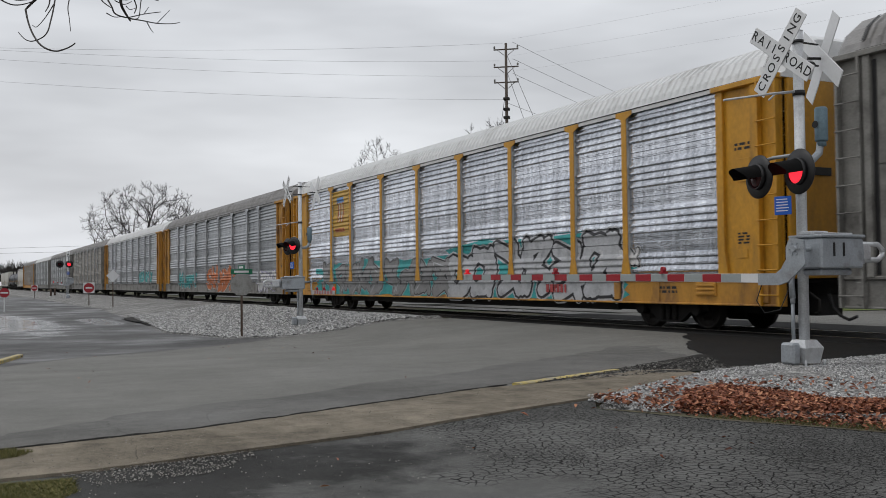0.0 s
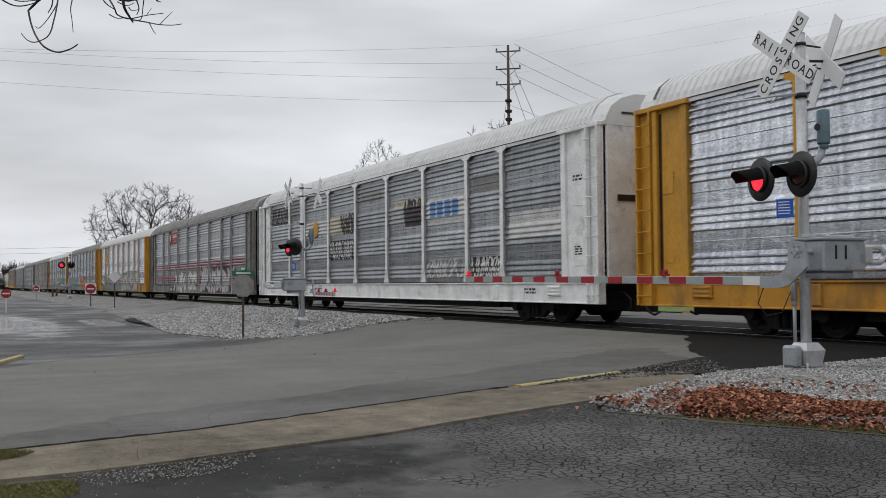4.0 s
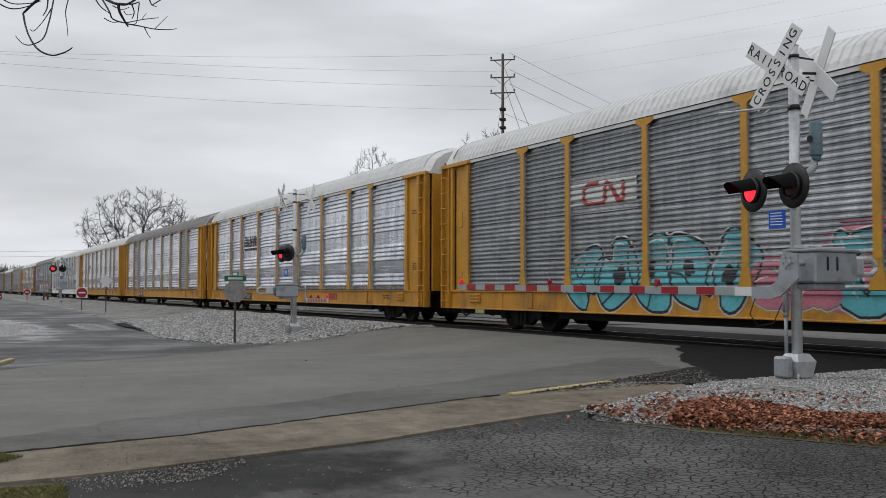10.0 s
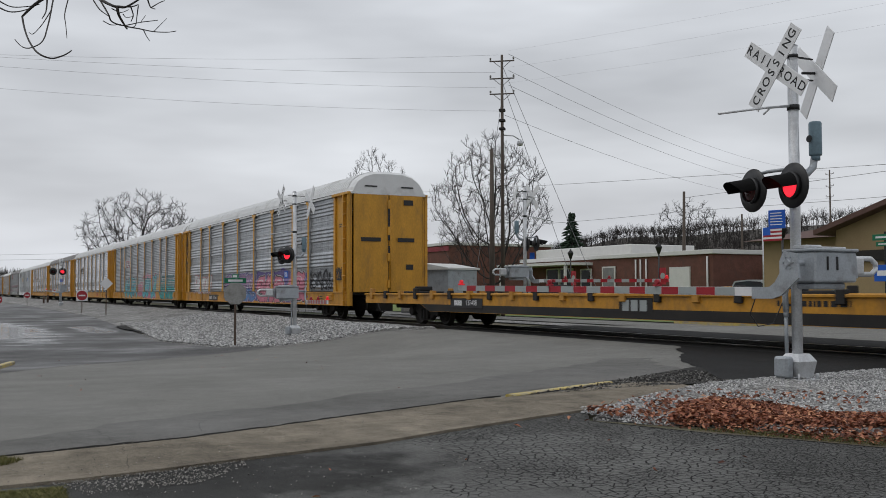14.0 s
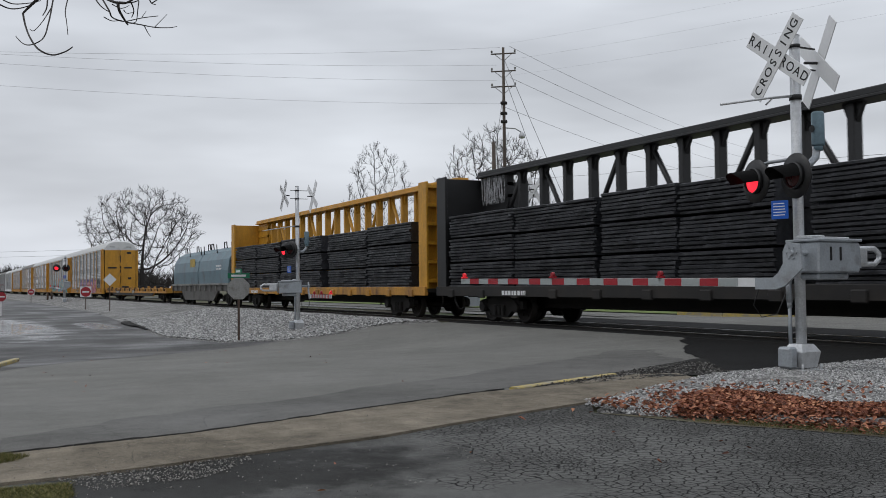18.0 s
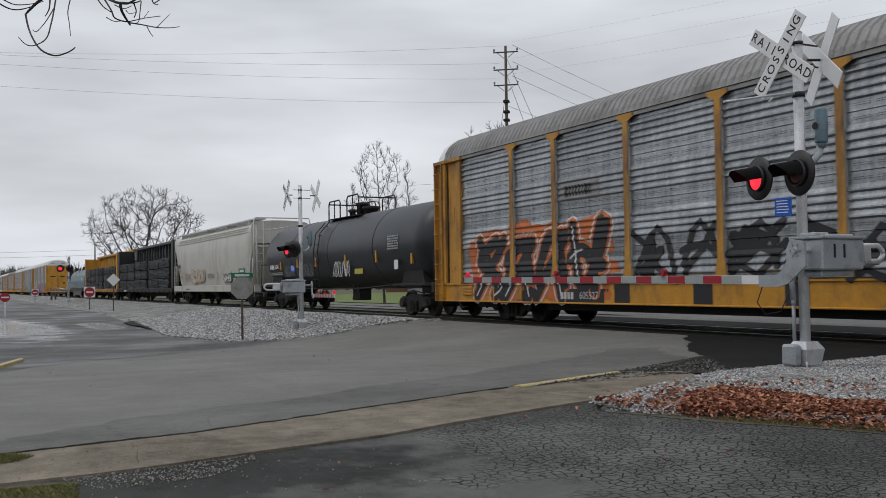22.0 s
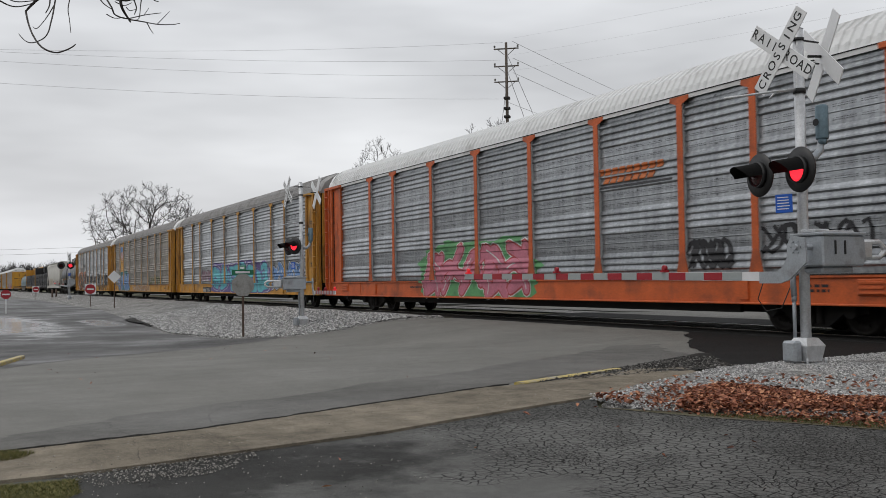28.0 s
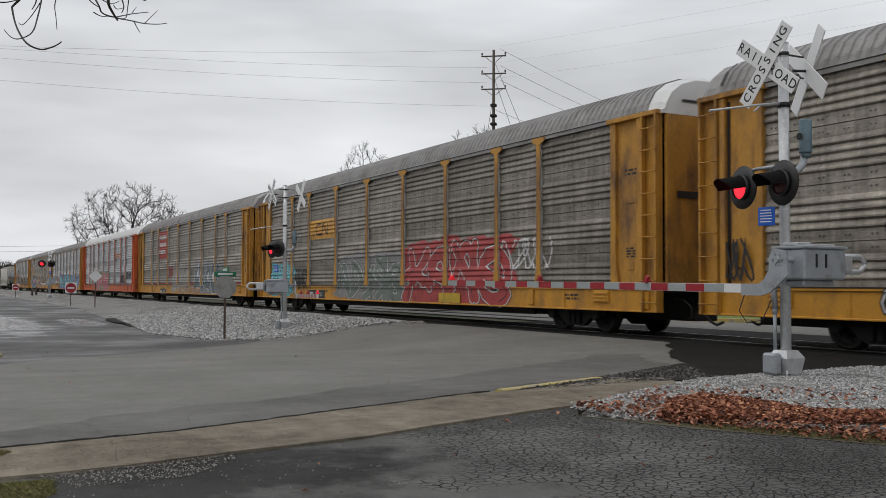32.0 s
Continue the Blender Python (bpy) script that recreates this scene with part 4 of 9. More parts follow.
def blob_letter(cx, cz, w, h, rnd, spiky):
    """Closed outline of one sprayed letter: a swollen or a pointed shape."""
    n = 30
    ph, k = rnd.uniform(0, 6.28), rnd.choice((2, 3, 3, 4))
    lean, sq = rnd.uniform(-0.2, 0.25), rnd.uniform(2.4, 4.0)
    notch, deep = rnd.choice((0.9, 2.2, 4.0, 5.4)), rnd.uniform(0.25, 0.6)
    tips = [rnd.uniform(0.8, 1.55) if i % 2 else rnd.uniform(0.5, 0.8) for i in range(12)]
    out = []
    for i in range(n):
        a = 2 * math.pi * i / n
        c, s = math.cos(a), math.sin(a)
        r = (abs(c) ** sq + abs(s) ** sq) ** (-1 / sq)
        if spiky:
            u = i * 12 / n
            j = int(u)
            r *= 0.92 * (tips[j % 12] * (1 - u + j) + tips[(j + 1) % 12] * (u - j))
        else:
            r *= 1 + 0.13 * math.sin(k * a + ph)
        d = abs((a - notch + math.pi) % (2 * math.pi) - math.pi)
        r *= 1 - deep * math.exp(-(d / 0.22) ** 2)
        out.append((cx + w / 2 * c * r + lean * s * r * h / 2, cz + h / 2 * s * r))
    return out


def graffiti(car, x0, x1, z0, z1, count, fill, line, seed, halo=None, y=-1.566, width=0.055, label="spray-painted lettering", shine=None, spiky=False, edge=None, bubble=False):
    rnd = random.Random(seed)
    w, h = (x1 - x0) / count, z1 - z0
    letters = []
    for k in range(count):
        pts = blob_letter(x0 + w * (k + 0.5), (z0 + z1) / 2 + rnd.uniform(-0.05, 0.05) * h, w * rnd.uniform(0.98, 1.2), h * rnd.uniform(0.86, 1.02), rnd, spiky)
        letters.append([(a, min(max(b, z0), z1 + 0.12)) for a, b in pts])
    on_rack = car.name.startswith("autorack")

    def put(name, bm, material, off, text=""):
        if on_rack:
            lay_on_ribs(bm, off, 1.0)
        else:
            for v in bm.verts:
                v.co.y += y + 1.5 - off
        part(name, bm, material, car, text)

    def face(bm, pts, yy):
        f = bm.faces.new([bm.verts.new((a, yy, b)) for a, b in pts])
        bmesh.ops.triangulate(bm, faces=[f])

    def middle(q):
        return sum(p[0] for p in q) / len(q), sum(p[1] for p in q) / len(q)
    if halo is not None:
        bm = bmesh.new()
        n, pts = 90, []
        for i in range(n):
            a = 2 * math.pi * i / n
            r = 1 + 0.07 * math.sin(7 * a + seed) + 0.06 * math.sin(13 * a + 2 * seed) + 0.05 * math.sin(29 * a + seed) + rnd.uniform(-0.03, 0.03)
            c, s = math.cos(a), math.sin(a)
            k = (abs(c) ** 6 + abs(s) ** 6) ** (-1 / 6)
            pts.append(((x0 + x1) / 2 + (x1 - x0) * 0.52 * c * k * r, max(0.60, (z0 + z1) / 2 + (z1 - z0) * 0.55 * s * k * r)))
        face(bm, pts, -1.5)
        put("graffiti_ground", bm, halo, 0.0015, "spray-painted patch of colour")
    def strokes(lines, wide, y0):
        bm = bmesh.new()
        for i, q in enumerate(lines):
            round_ribbon(bm, [(a, max(0.60 + wide * 0.3, b)) for a, b in q], wide, y0 - 0.0003 * (i % 9))
        return bm
    outer = edge if edge is not None else (MATS["spray_white"] if line is not MATS["spray_white"] else MATS["spray_black"])
    if not bubble:
        lines = letter_strokes(x0, x1, z0, z1, count, rnd, spiky)
        wide = min(0.34, max(0.10, 0.24 * min(w, h)))
        line_w = min(max(0.03, width * 0.8), wide * 0.35)
        if fill is None:
            put("graffiti_outline", strokes(lines, wide * 0.45, -1.5), line, 0.005, label)
            return
        put("graffiti_edge", strokes(lines, wide + line_w * 3.4, -1.5), outer, 0.0020, "spray-painted outer edge")
        put("graffiti_outline", strokes(lines, wide + line_w * 2, -1.5), line, 0.0055, "spray-painted outline")
        put("graffiti_fill", strokes(lines, wide, -1.5), fill, 0.0090, label)
        put("graffiti_highlight", strokes([q[: max(2, len(q) // 3 + 1)] for q in lines[::2]], line_w * 0.8, -1.5), shine if shine is not None else outer, 0.0125)
        return
    bm = bmesh.new()
    for i, q in enumerate(letters):
        mx, mz = middle(q)
        ribbon(bm, [(mx + (a - mx) * 1.07, max(0.58, mz + (b - mz) * 1.05)) for a, b in q], width * 0.9, -1.5 - 0.0003 * i)
    put("graffiti_edge", bm, outer, 0.0025, "spray-painted outer edge")
    if fill is not None:
        bm = bmesh.new()
        for i, q in enumerate(letters):
            face(bm, q, -1.5 - 0.0003 * i)
        put("graffiti_fill", bm, fill, 0.0050, label)
    bm = bmesh.new()
    for i, q in enumerate(letters):
        mx, mz = middle(q)
        ribbon(bm, q, max(0.04, width), -1.5 - 0.0003 * i)
        u, dx, dz = rnd.uniform(0.2, 0.34), rnd.uniform(-0.1, 0.1) * w, rnd.uniform(-0.12, 0.18) * h
        hole = [(mx + dx + (a - mx) * u, mz + dz + (b - mz) * u) for a, b in q]
        if rnd.random() < 0.55:
            ribbon(bm, hole, max(0.03, width * 0.8), -1.5 - 0.0003 * i)
        else:
            face(bm, hole, -1.5 - 0.0003 * i)
        a, b = q[rnd.randrange(30)], (mx + dx, mz + dz - 0.2 * h)
        ribbon(bm, [a, ((a[0] + b[0]) / 2 + 0.08 * w, (a[1] + b[1]) / 2 + 0.05 * h), b], max(0.03, width * 0.8), -1.5 - 0.0003 * i, closed=False)
    put("graffiti_outline", bm, line, 0.0085, "spray-painted outline")
    bm = bmesh.new()
    for i, q in enumerate(letters):
        mx, mz = middle(q)
        j = rnd.randrange(2, 12)
        ribbon(bm, [(mx + (a - mx) * 0.82, mz + (b - mz) * 0.84) for a, b in q[j:j + 7]], max(0.03, width * 0.7), -1.5 - 0.0003 * i, closed=False)
    put("graffiti_highlight", bm, shine if shine is not None else outer, 0.0120)


def scrawl(car, x0, x1, z0, z1, strokes, material, seed, width=0.045, y=-1.567):
    rnd = random.Random(seed)
    bm = bmesh.new()
    for k in range(strokes):
        cx = x0 + (x1 - x0) * (k + 0.5) / strokes
        w, h = (x1 - x0) / strokes * 0.8, (z1 - z0) / 2
        a0, f1, f2 = rnd.uniform(0, 6), rnd.uniform(0.8, 1.6), rnd.uniform(1.2, 2.4)
        pts = [(cx + w * math.sin(a0 + f1 * u * 0.45), (z0 + z1) / 2 + h * math.sin(a0 * 1.7 + f2 * u * 0.45)) for u in range(14)]
        ribbon(bm, pts, width, y - 0.0003 * k, closed=False)
    if car.name.startswith("autorack") and y > -1.59:
        lay_on_ribs(bm, 0.004)
    part("graffiti_tag", bm, material, car, "spray-painted tag")


def paint(name, c):
    return mat("spray_" + name, c, 0.6, vary=0.22, scale=2.0, dirt=tuple(v * 0.55 for v in c), dirt_amount=0.35, dirt_scale=2.5)


def bars(car, x, z, n, w, h, material, y=-1.572, name="stencil"):
    """Small stencilled lines that cannot be read."""
    bm = bmesh.new()
    rnd = random.Random(int(x * 31 + z * 7))
    for i in range(n):
        k = 0
        while k < w:
            d = rnd.uniform(0.04, 0.16)
            zz = z - i * h * 1.7
            vs = [bm.verts.new((x + a, y, zz + b)) for a, b in ((k, 0), (min(w, k + d), 0), (min(w, k + d), h), (k, h))]
            bm.faces.new(vs)
            k += d + rnd.uniform(0.03, 0.06)
    if car.name.startswith("autorack") and z - n * h * 1.7 > PANEL_Z0 and abs(x) < 12.2 and y > -1.60:
        lay_on_ribs(bm, 0.006)
    part(name, bm, material, car)


def blocks(car, x, z, n, w, h, material, y=-1.572, lean=0.0, gap=0.22, name="stencil"):
    """A row of letter-sized blocks, centred on x."""
    bm = bmesh.new()
    for k in range(n):
        a = x + (k - n / 2) * w
        b = a + w * (1 - gap)
        bm.faces.new([bm.verts.new((p, y, q)) for p, q in ((a, z - h / 2), (b, z - h / 2), (b + lean * h, z + h / 2), (a + lean * h, z + h / 2))])
    if car.name.startswith("autorack") and z - h / 2 > PANEL_Z0 and abs(x) < 12.0:
        lay_on_ribs(bm, 0.007)
    part(name, bm, material, car)


def plate(car, x, z, w, h, material, label="", y=-1.565, name="plate", parent=None):
    bm = bmesh.new()
    if car.name.startswith("autorack") and z - h / 2 > PANEL_Z0 and y > -1.60:
        bm.faces.new([bm.verts.new((x + a * w / 2, y, z + b * h / 2)) for a, b in ((-1, -1), (1, -1), (1, 1), (-1, 1))])
        lay_on_ribs(bm, 0.003 + (-1.559 - y) * 0.25)
    else:
        box(bm, x - w / 2, x + w / 2, y - 0.004, y, z - h / 2, z + h / 2)
    return part(name, bm, material, parent or car, label)


def numbers(car, body, x, z, size, material, y=-1.573, bar=0.0, back=None):
    """Car number, with the owner's letters before it as plain bars."""
    w = 0.62 * size * len(body)
    if back is not None:
        plate(car, x, z, w + bar + 0.25, size * 1.3, back, y=-1.563, name="number_board")
    part("car_number", text_mesh(body, size, material), material, car, m=pose(x + bar / 2, y, z))
    if bar:
        bm = bmesh.new()
        for i in range(4):
            xx = x - (w + bar) / 2 + (bar - 0.12) * i / 4
            vs = [bm.verts.new((xx + a, y, z + b)) for a, b in ((0, -size * 0.34), (bar / 6.5, -size * 0.34), (bar / 6.5, size * 0.34), (0, size * 0.34))]
            bm.faces.new(vs)
        part("owner_mark", bm, material, car)


def new_car(name, label, u, group="cars of the freight train"):
    car = thing(name, label, "freight car", group)
    TRAIN.append((car, u))
    return car



def end_slot(bm):
    """A black strip for the shade in the gap between the corner ladder and the closed bay."""
    box(bm, -13.045, -12.965, -1.545, -1.50, 1.1, 4.62)


def autorack(u, label, frame_m, panel, roof, sill_m=None, hood=None, post_m=None, fine=False, vents="slots", worn=()):
    car = new_car("autorack_car", label, u)
    sill_m, hood, post_m = sill_m or (sill_yellow if frame_m in (yellow, yellow_old) else frame_m), hood or roof, post_m or frame_m
    part("underframe", ("autorack_underframe", underframe), dark, car)
    part("roof", ("autorack_roof", roof_skin), roof, car)
    for k in range(2):
        m = FLIP if k else None
        part("side_sill", ("autorack_sill", side_sill), sill_m, car, m=m)
        for i, (a, b) in enumerate(zip(EDGES, EDGES[1:])):
            w = round(b - a, 2)
            mm = pose((a + b) / 2, 0, 0) if not k else FLIP @ pose((a + b) / 2, 0, 0)
            close = fine or i in worn
            p = part("side_panel", ("panel%s%s" % (w, "_fine" if close else ""), ribbed_panel(w, close)), panel_worn if i in worn else panel, car, m=mm)
            if not k and vents and not close:
                part("vent_perforation", ("%s%s" % (vents, w), holes(w, vents)), black, p)
        for x in POSTS:
            p = part("post", ("autorack_post", side_post), post_m, car, m=pose(x, 0, 0) if not k else FLIP @ pose(x, 0, 0))
            if not k:
                part("post_web", ("autorack_post_web", post_web), web_m, p, "bare galvanised web")
        part("end_bay", ("autorack_end_panel", end_panel), frame_m, car, m=m)
        part("ladder", ("autorack_ladder", end_ladder), frame_m, car, m=m)
        part("end_bay", ("autorack_end_panel_l", lambda bm: (end_panel(bm), bmesh.ops.transform(bm, matrix=Matrix.Diagonal((-1, 1, 1, 1)), verts=bm.verts[:]))), frame_m, car, m=m)
        part("ladder", ("autorack_ladder_l", lambda bm: (end_ladder(bm), bmesh.ops.transform(bm, matrix=Matrix.Diagonal((-1, 1, 1, 1)), verts=bm.verts[:]))), frame_m, car, m=m)
        part("end_door", ("autorack_door", end_door), frame_m, car, m=m)
        if not k:
            part("door_slot", ("autorack_slot", end_slot), black, car)
        part("roof_end", ("autorack_roof_end", roof_end), hood, car, m=m)
        part("roof_trim", ("autorack_trim", roof_trim), black, car, m=m)
        # Dark strips that paint the shade under the eave and above the sill.
        part("eave_strip", ("eave_strip", lambda bm: box(bm, -13.3, 13.3, -1.592, -1.56, 4.800, 4.822)), dark, car, m=m)
        part("drip_strip", ("drip_strip", lambda bm: box(bm, -12.12, 12.12, -1.608, -1.54, 1.072, 1.092)), dark, car, m=m)
    for x in (-10.05, 10.05):
        add_truck(car, x)
    add_couplers(car, 14.12)
    part("door_stencil", ("door_stencil", door_stencil), black, car)["kind"] = "stuff"
    bars(car, 12.55, 3.6, 2, 0.42, 0.05, black, -1.535)
    bars(car, 12.6, 1.9, 4, 0.3, 0.035, black, -1.535)
    bars(car, -13.0, 3.3, 2, 0.42, 0.05, black, -1.535)
    bars(car, 10.3, 0.86, 2, 0.6, 0.05, black, -1.566)
    bars(car, -6.0, 0.84, 1, 0.9, 0.06, black, -1.566)
    return car


def lumber_material():
    return mat("black_lumber_wrap", (0.020, 0.021, 0.025), 0.42, vary=0.6, scale=2.0, dirt=(0.060, 0.062, 0.070), dirt_amount=0.3, dirt_scale=6, bump=0.7, bump_scale=9)


def bundle(w, h, seed):
    """A strapped stack of boards under torn black wrap: one moulded shape of uneven courses."""
    def build(bm):
        rnd = random.Random(seed)
        cols, zs, n = max(10, int(w / 0.16)), [], 8
        for i in range(n):
            a, b = h * i / n, h * (i + 1) / n
            zs += [(a + 0.004, i, -0.03), (a + 0.018, i, 0.0), (b - 0.018, i, 0.004), (b - 0.004, i, -0.028)]
        push = []
        for i in range(n):
            row, d, left = [], 0.0, 0
            for k in range(cols + 1):
                if left <= 0:
                    d, left = rnd.uniform(-0.07, 0.035), rnd.randrange(3, 14)
                row.append(d + rnd.uniform(-0.006, 0.006))
                left -= 1
            push.append(row)
        front = []
        for z, i, e in zs:
            front.append([bm.verts.new((-w / 2 + w * k / cols, -0.575 - push[i][k] - e + 0.03 * noise.noise((k * 0.35 + seed, z * 2.5, 2)), z)) for k in range(cols + 1)])
        for a, b in zip(front, front[1:]):
            for k in range(cols):
                bm.faces.new((a[k], a[k + 1], b[k + 1], b[k]))
        rim = [v for v in front[0]] + [r[-1] for r in front[1:]] + front[-1][-2::-1] + [r[0] for r in front[-2:0:-1]]
        back = [bm.verts.new((v.co.x, 0.58, v.co.z)) for v in rim]
        for k in range(len(rim)):
            q = (k + 1) % len(rim)
            bm.faces.new((rim[k], back[k], back[q], rim[q]))
        bm.faces.new(back)
    return build


def centerbeam(u, length, frame_m, label, sill_m, load_rows):
    car = new_car("centerbeam_car", label, u)
    h = length / 2
    wrap = lumber_material()
    bm = bmesh.new()
    box(bm, -h, h, -1.5, 1.5, 0.84, 0.96, 0.01)
    box(bm, -h + 2.8, h - 2.8, -0.4, 0.4, 0.42, 0.86, 0.02)
    part("deck", bm, dark, car)
    for s in (-1, 1):
        bm = bmesh.new()
        box(bm, -h, h, s * 1.5 - 0.06, s * 1.5 + 0.06, 0.74, 1.02, 0.01)
        for i in range(13):
            x = -h + 1.0 + i * (length - 2) / 12
            box(bm, x - 0.16, x + 0.16, s * 1.56 - 0.05, s * 1.56 + 0.05, 0.70, 0.93, 0.02)
        part("side_sill", bm, sill_m, car)
        # end bulkhead with its ribs
        bm = bmesh.new()
        x = s * (h - 0.25)
        box(bm, x - 0.06, x + 0.06, -1.5, 1.5, 0.96, 4.32, 0.01)
        part("bulkhead", bm, frame_m, car)
        for y in (-1.5, 1.42):
            bm = bmesh.new()
            box(bm, x - 0.28, x + 0.28, y, y + 0.08, 0.96, 4.35, 0.01)
            part("bulkhead_post", bm, frame_m, car)
        for k in range(6):
            z = 1.15 + k * 0.6
            bm = bmesh.new()
            box(bm, min(x + s * 0.05, x + s * 0.26), max(x + s * 0.05, x + s * 0.26), -1.42, 1.42, z, z + 0.12, 0.01)
            part("bulkhead_rib", bm, frame_m, car)
        bm = bmesh.new()
        for y in (-1.1, -0.7):
            box(bm, x + s * 0.27 - 0.02, x + s * 0.27 + 0.02, y - 0.02, y + 0.02, 0.9, 4.3)
        for k in range(9):
            tube(bm, (x + s * 0.30, -1.1, 1.1 + k * 0.38), (x + s * 0.30, -0.7, 1.1 + k * 0.38), 0.013, seg=5)
        part("ladder", bm, frame_m, car)
    bm = bmesh.new()
    box(bm, -h + 0.3, h - 0.3, -0.24, 0.24, 4.42, 4.56, 0.02)
    box(bm, -h + 0.3, h - 0.3, -0.30, 0.30, 4.36, 4.42, 0.01)
    part("top_chord", bm, frame_m, car)
    xs = [-h + 1.4 + i * (length - 2.8) / 18 for i in range(19)]
    for i, x in enumerate(xs):
        bm = bmesh.new()
        box(bm, x - 0.08, x + 0.08, -0.12, 0.12, 0.96, 4.38, 0.01)
        slab(bm, [(x - 0.25, 4.38), (x - 0.08, 4.0), (x + 0.08, 4.0), (x + 0.25, 4.38)], -0.05, 0.05)
        part("centre_post", bm, frame_m, car)
        if i < 18 and i % 2 == 0:
            bm = bmesh.new()
            a, b = (x, xs[i + 1]) if i % 4 == 0 else (xs[i + 1], x)
            tube(bm, (a, 0, 2.6), (b, 0, 4.38), 0.07, seg=6)
            part("diagonal", bm, frame_m, car)
    # end panels of the centre wall
    for s in (-1, 1):
        bm = bmesh.new()
        a, b = sorted((s * (h - 0.3), s * (h - 1.9)))
        box(bm, a, b, -0.12, 0.12, 3.3, 4.38, 0.01)
        for k in range(3):
            box(bm, a, b, -0.16, 0.16, 3.30 + k * 0.36, 3.40 + k * 0.36)
        part("end_web", bm, frame_m, car)
    for y in (-0.9, 0.9):
        x = -h + 0.75
        k = 0
        while x < h - 2.4:
            w = (3.6, 3.6, 2.6, 2.6, 3.9, 3.6)[k % 6]
            w = min(w, h - 0.6 - x)
            z = 0.98
            for r in range(load_rows):
                hh = (0.72, 0.68, 0.66)[r] * (1.0, 0.985, 1.015)[k % 3]
                part("lumber_pack", ("bundle%.2f_%d_%d" % (w, r, k % 3), bundle(w, hh, k % 3 + 7 * r)), wrap, car, "lumber wrapped in black sheet" if r == 0 and k == 0 else "",
                     m=pose(x + w / 2, y, z, 0, 0, 0 if y < 0 else 180))
                z += hh + 0.045
            x += w + (0.07, 0.22, 0.07, 0.85, 0.08, 0.1)[k % 6]
            k += 1
    for x in (-h + 3.0, h - 3.0):
        add_truck(car, x)
    add_couplers(car, h + 0.25)
    bars(car, -h + 4.0, 0.78, 1, 1.2, 0.12, white, -1.615)
    if frame_m is black:
        scrawl(car, -h + 0.5, -h + 1.8, 3.5, 4.4, 9, paint("silver", (0.42, 0.43, 0.45)), 171, 0.025, -0.175)
    return car


def flat_car(u):
    car = new_car("flat_car", "empty yellow steel flat car with low tie-down brackets", u)
    h = 14.0
    bm = bmesh.new()
    box(bm, -h, h, -1.45, 1.45, 0.86, 0.97, 0.01)
    box(bm, -h + 0.3, h - 0.3, -0.5, 0.5, 0.5, 0.86, 0.02)
    part("deck", bm, dark, car)
    for s in (-1, 1):
        bm = bmesh.new()
        slab(bm, [(-h, 0.68), (-h + 4.4, 0.68), (-h + 5.0, 0.46), (h - 5.0, 0.46), (h - 4.4, 0.68), (h, 0.68), (h, 1.0), (-h, 1.0)], s * 1.5 - 0.05, s * 1.5 + 0.05)
        box(bm, -h, h, s * 1.53 - 0.07, s * 1.53 + 0.07, 0.96, 1.02, 0.01)
        part("side_sill", bm, sill_yellow, car)
        bm = bmesh.new()
        slab(bm, [(-h + 4.98, 0.47), (h - 4.98, 0.47), (h - 4.45, 0.68), (-h + 4.45, 0.68)], s * 1.5 - 0.054, s * 1.5 + 0.054)
        part("lower_flange", bm, dark, car)
        for i in range(24):
            x = -h + 0.6 + i * (2 * h - 1.2) / 23
            bm = bmesh.new()
            box(bm, -0.1, 0.1, -0.07, 0.07, 0.84, 1.10 if i % 3 else 1.18, 0.015)
            part("stake_pocket", bm, dark if i % 2 else yellow_old, car, m=pose(x, s * 1.55, 0))
    for i, x in enumerate((-12.5, -4.2, 4.0, 12.3)):
        bm = bmesh.new()
        box(bm, -0.5, 0.5, -0.55, 0.55, 0.97, 1.08, 0.02)
        box(bm, -0.12, 0.12, -0.3, 0.3, 1.08, 1.25, 0.03)
        part("trailer_hitch", bm, dark, car, m=pose(x, 0, 0))
    for s in (-1, 1):
        bm = bmesh.new()
        box(bm, s * (h + 0.02) - 0.06, s * (h + 0.02) + 0.06, -1.5, 1.5, 0.68, 1.02, 0.01)
        part("end_sill", bm, yellow_old, car)
    for x in (-10.2, 10.2):
        add_truck(car, x)
    add_couplers(car, 14.12)
    plate(car, -6.6, 0.74, 1.9, 0.27, black, name="number_board")
    numbers(car, "137408", -6.6, 0.74, 0.22, white, y=-1.572, bar=0.6)
    plate(car, 1.0, 0.76, 1.15, 0.34, dark, name="owner_plate", y=-1.556)
    blocks(car, 1.0, 0.76, 3, 0.30, 0.24, silver, -1.566)
    bars(car, 5.0, 0.8, 1, 1.6, 0.10, black, -1.556)
    return car


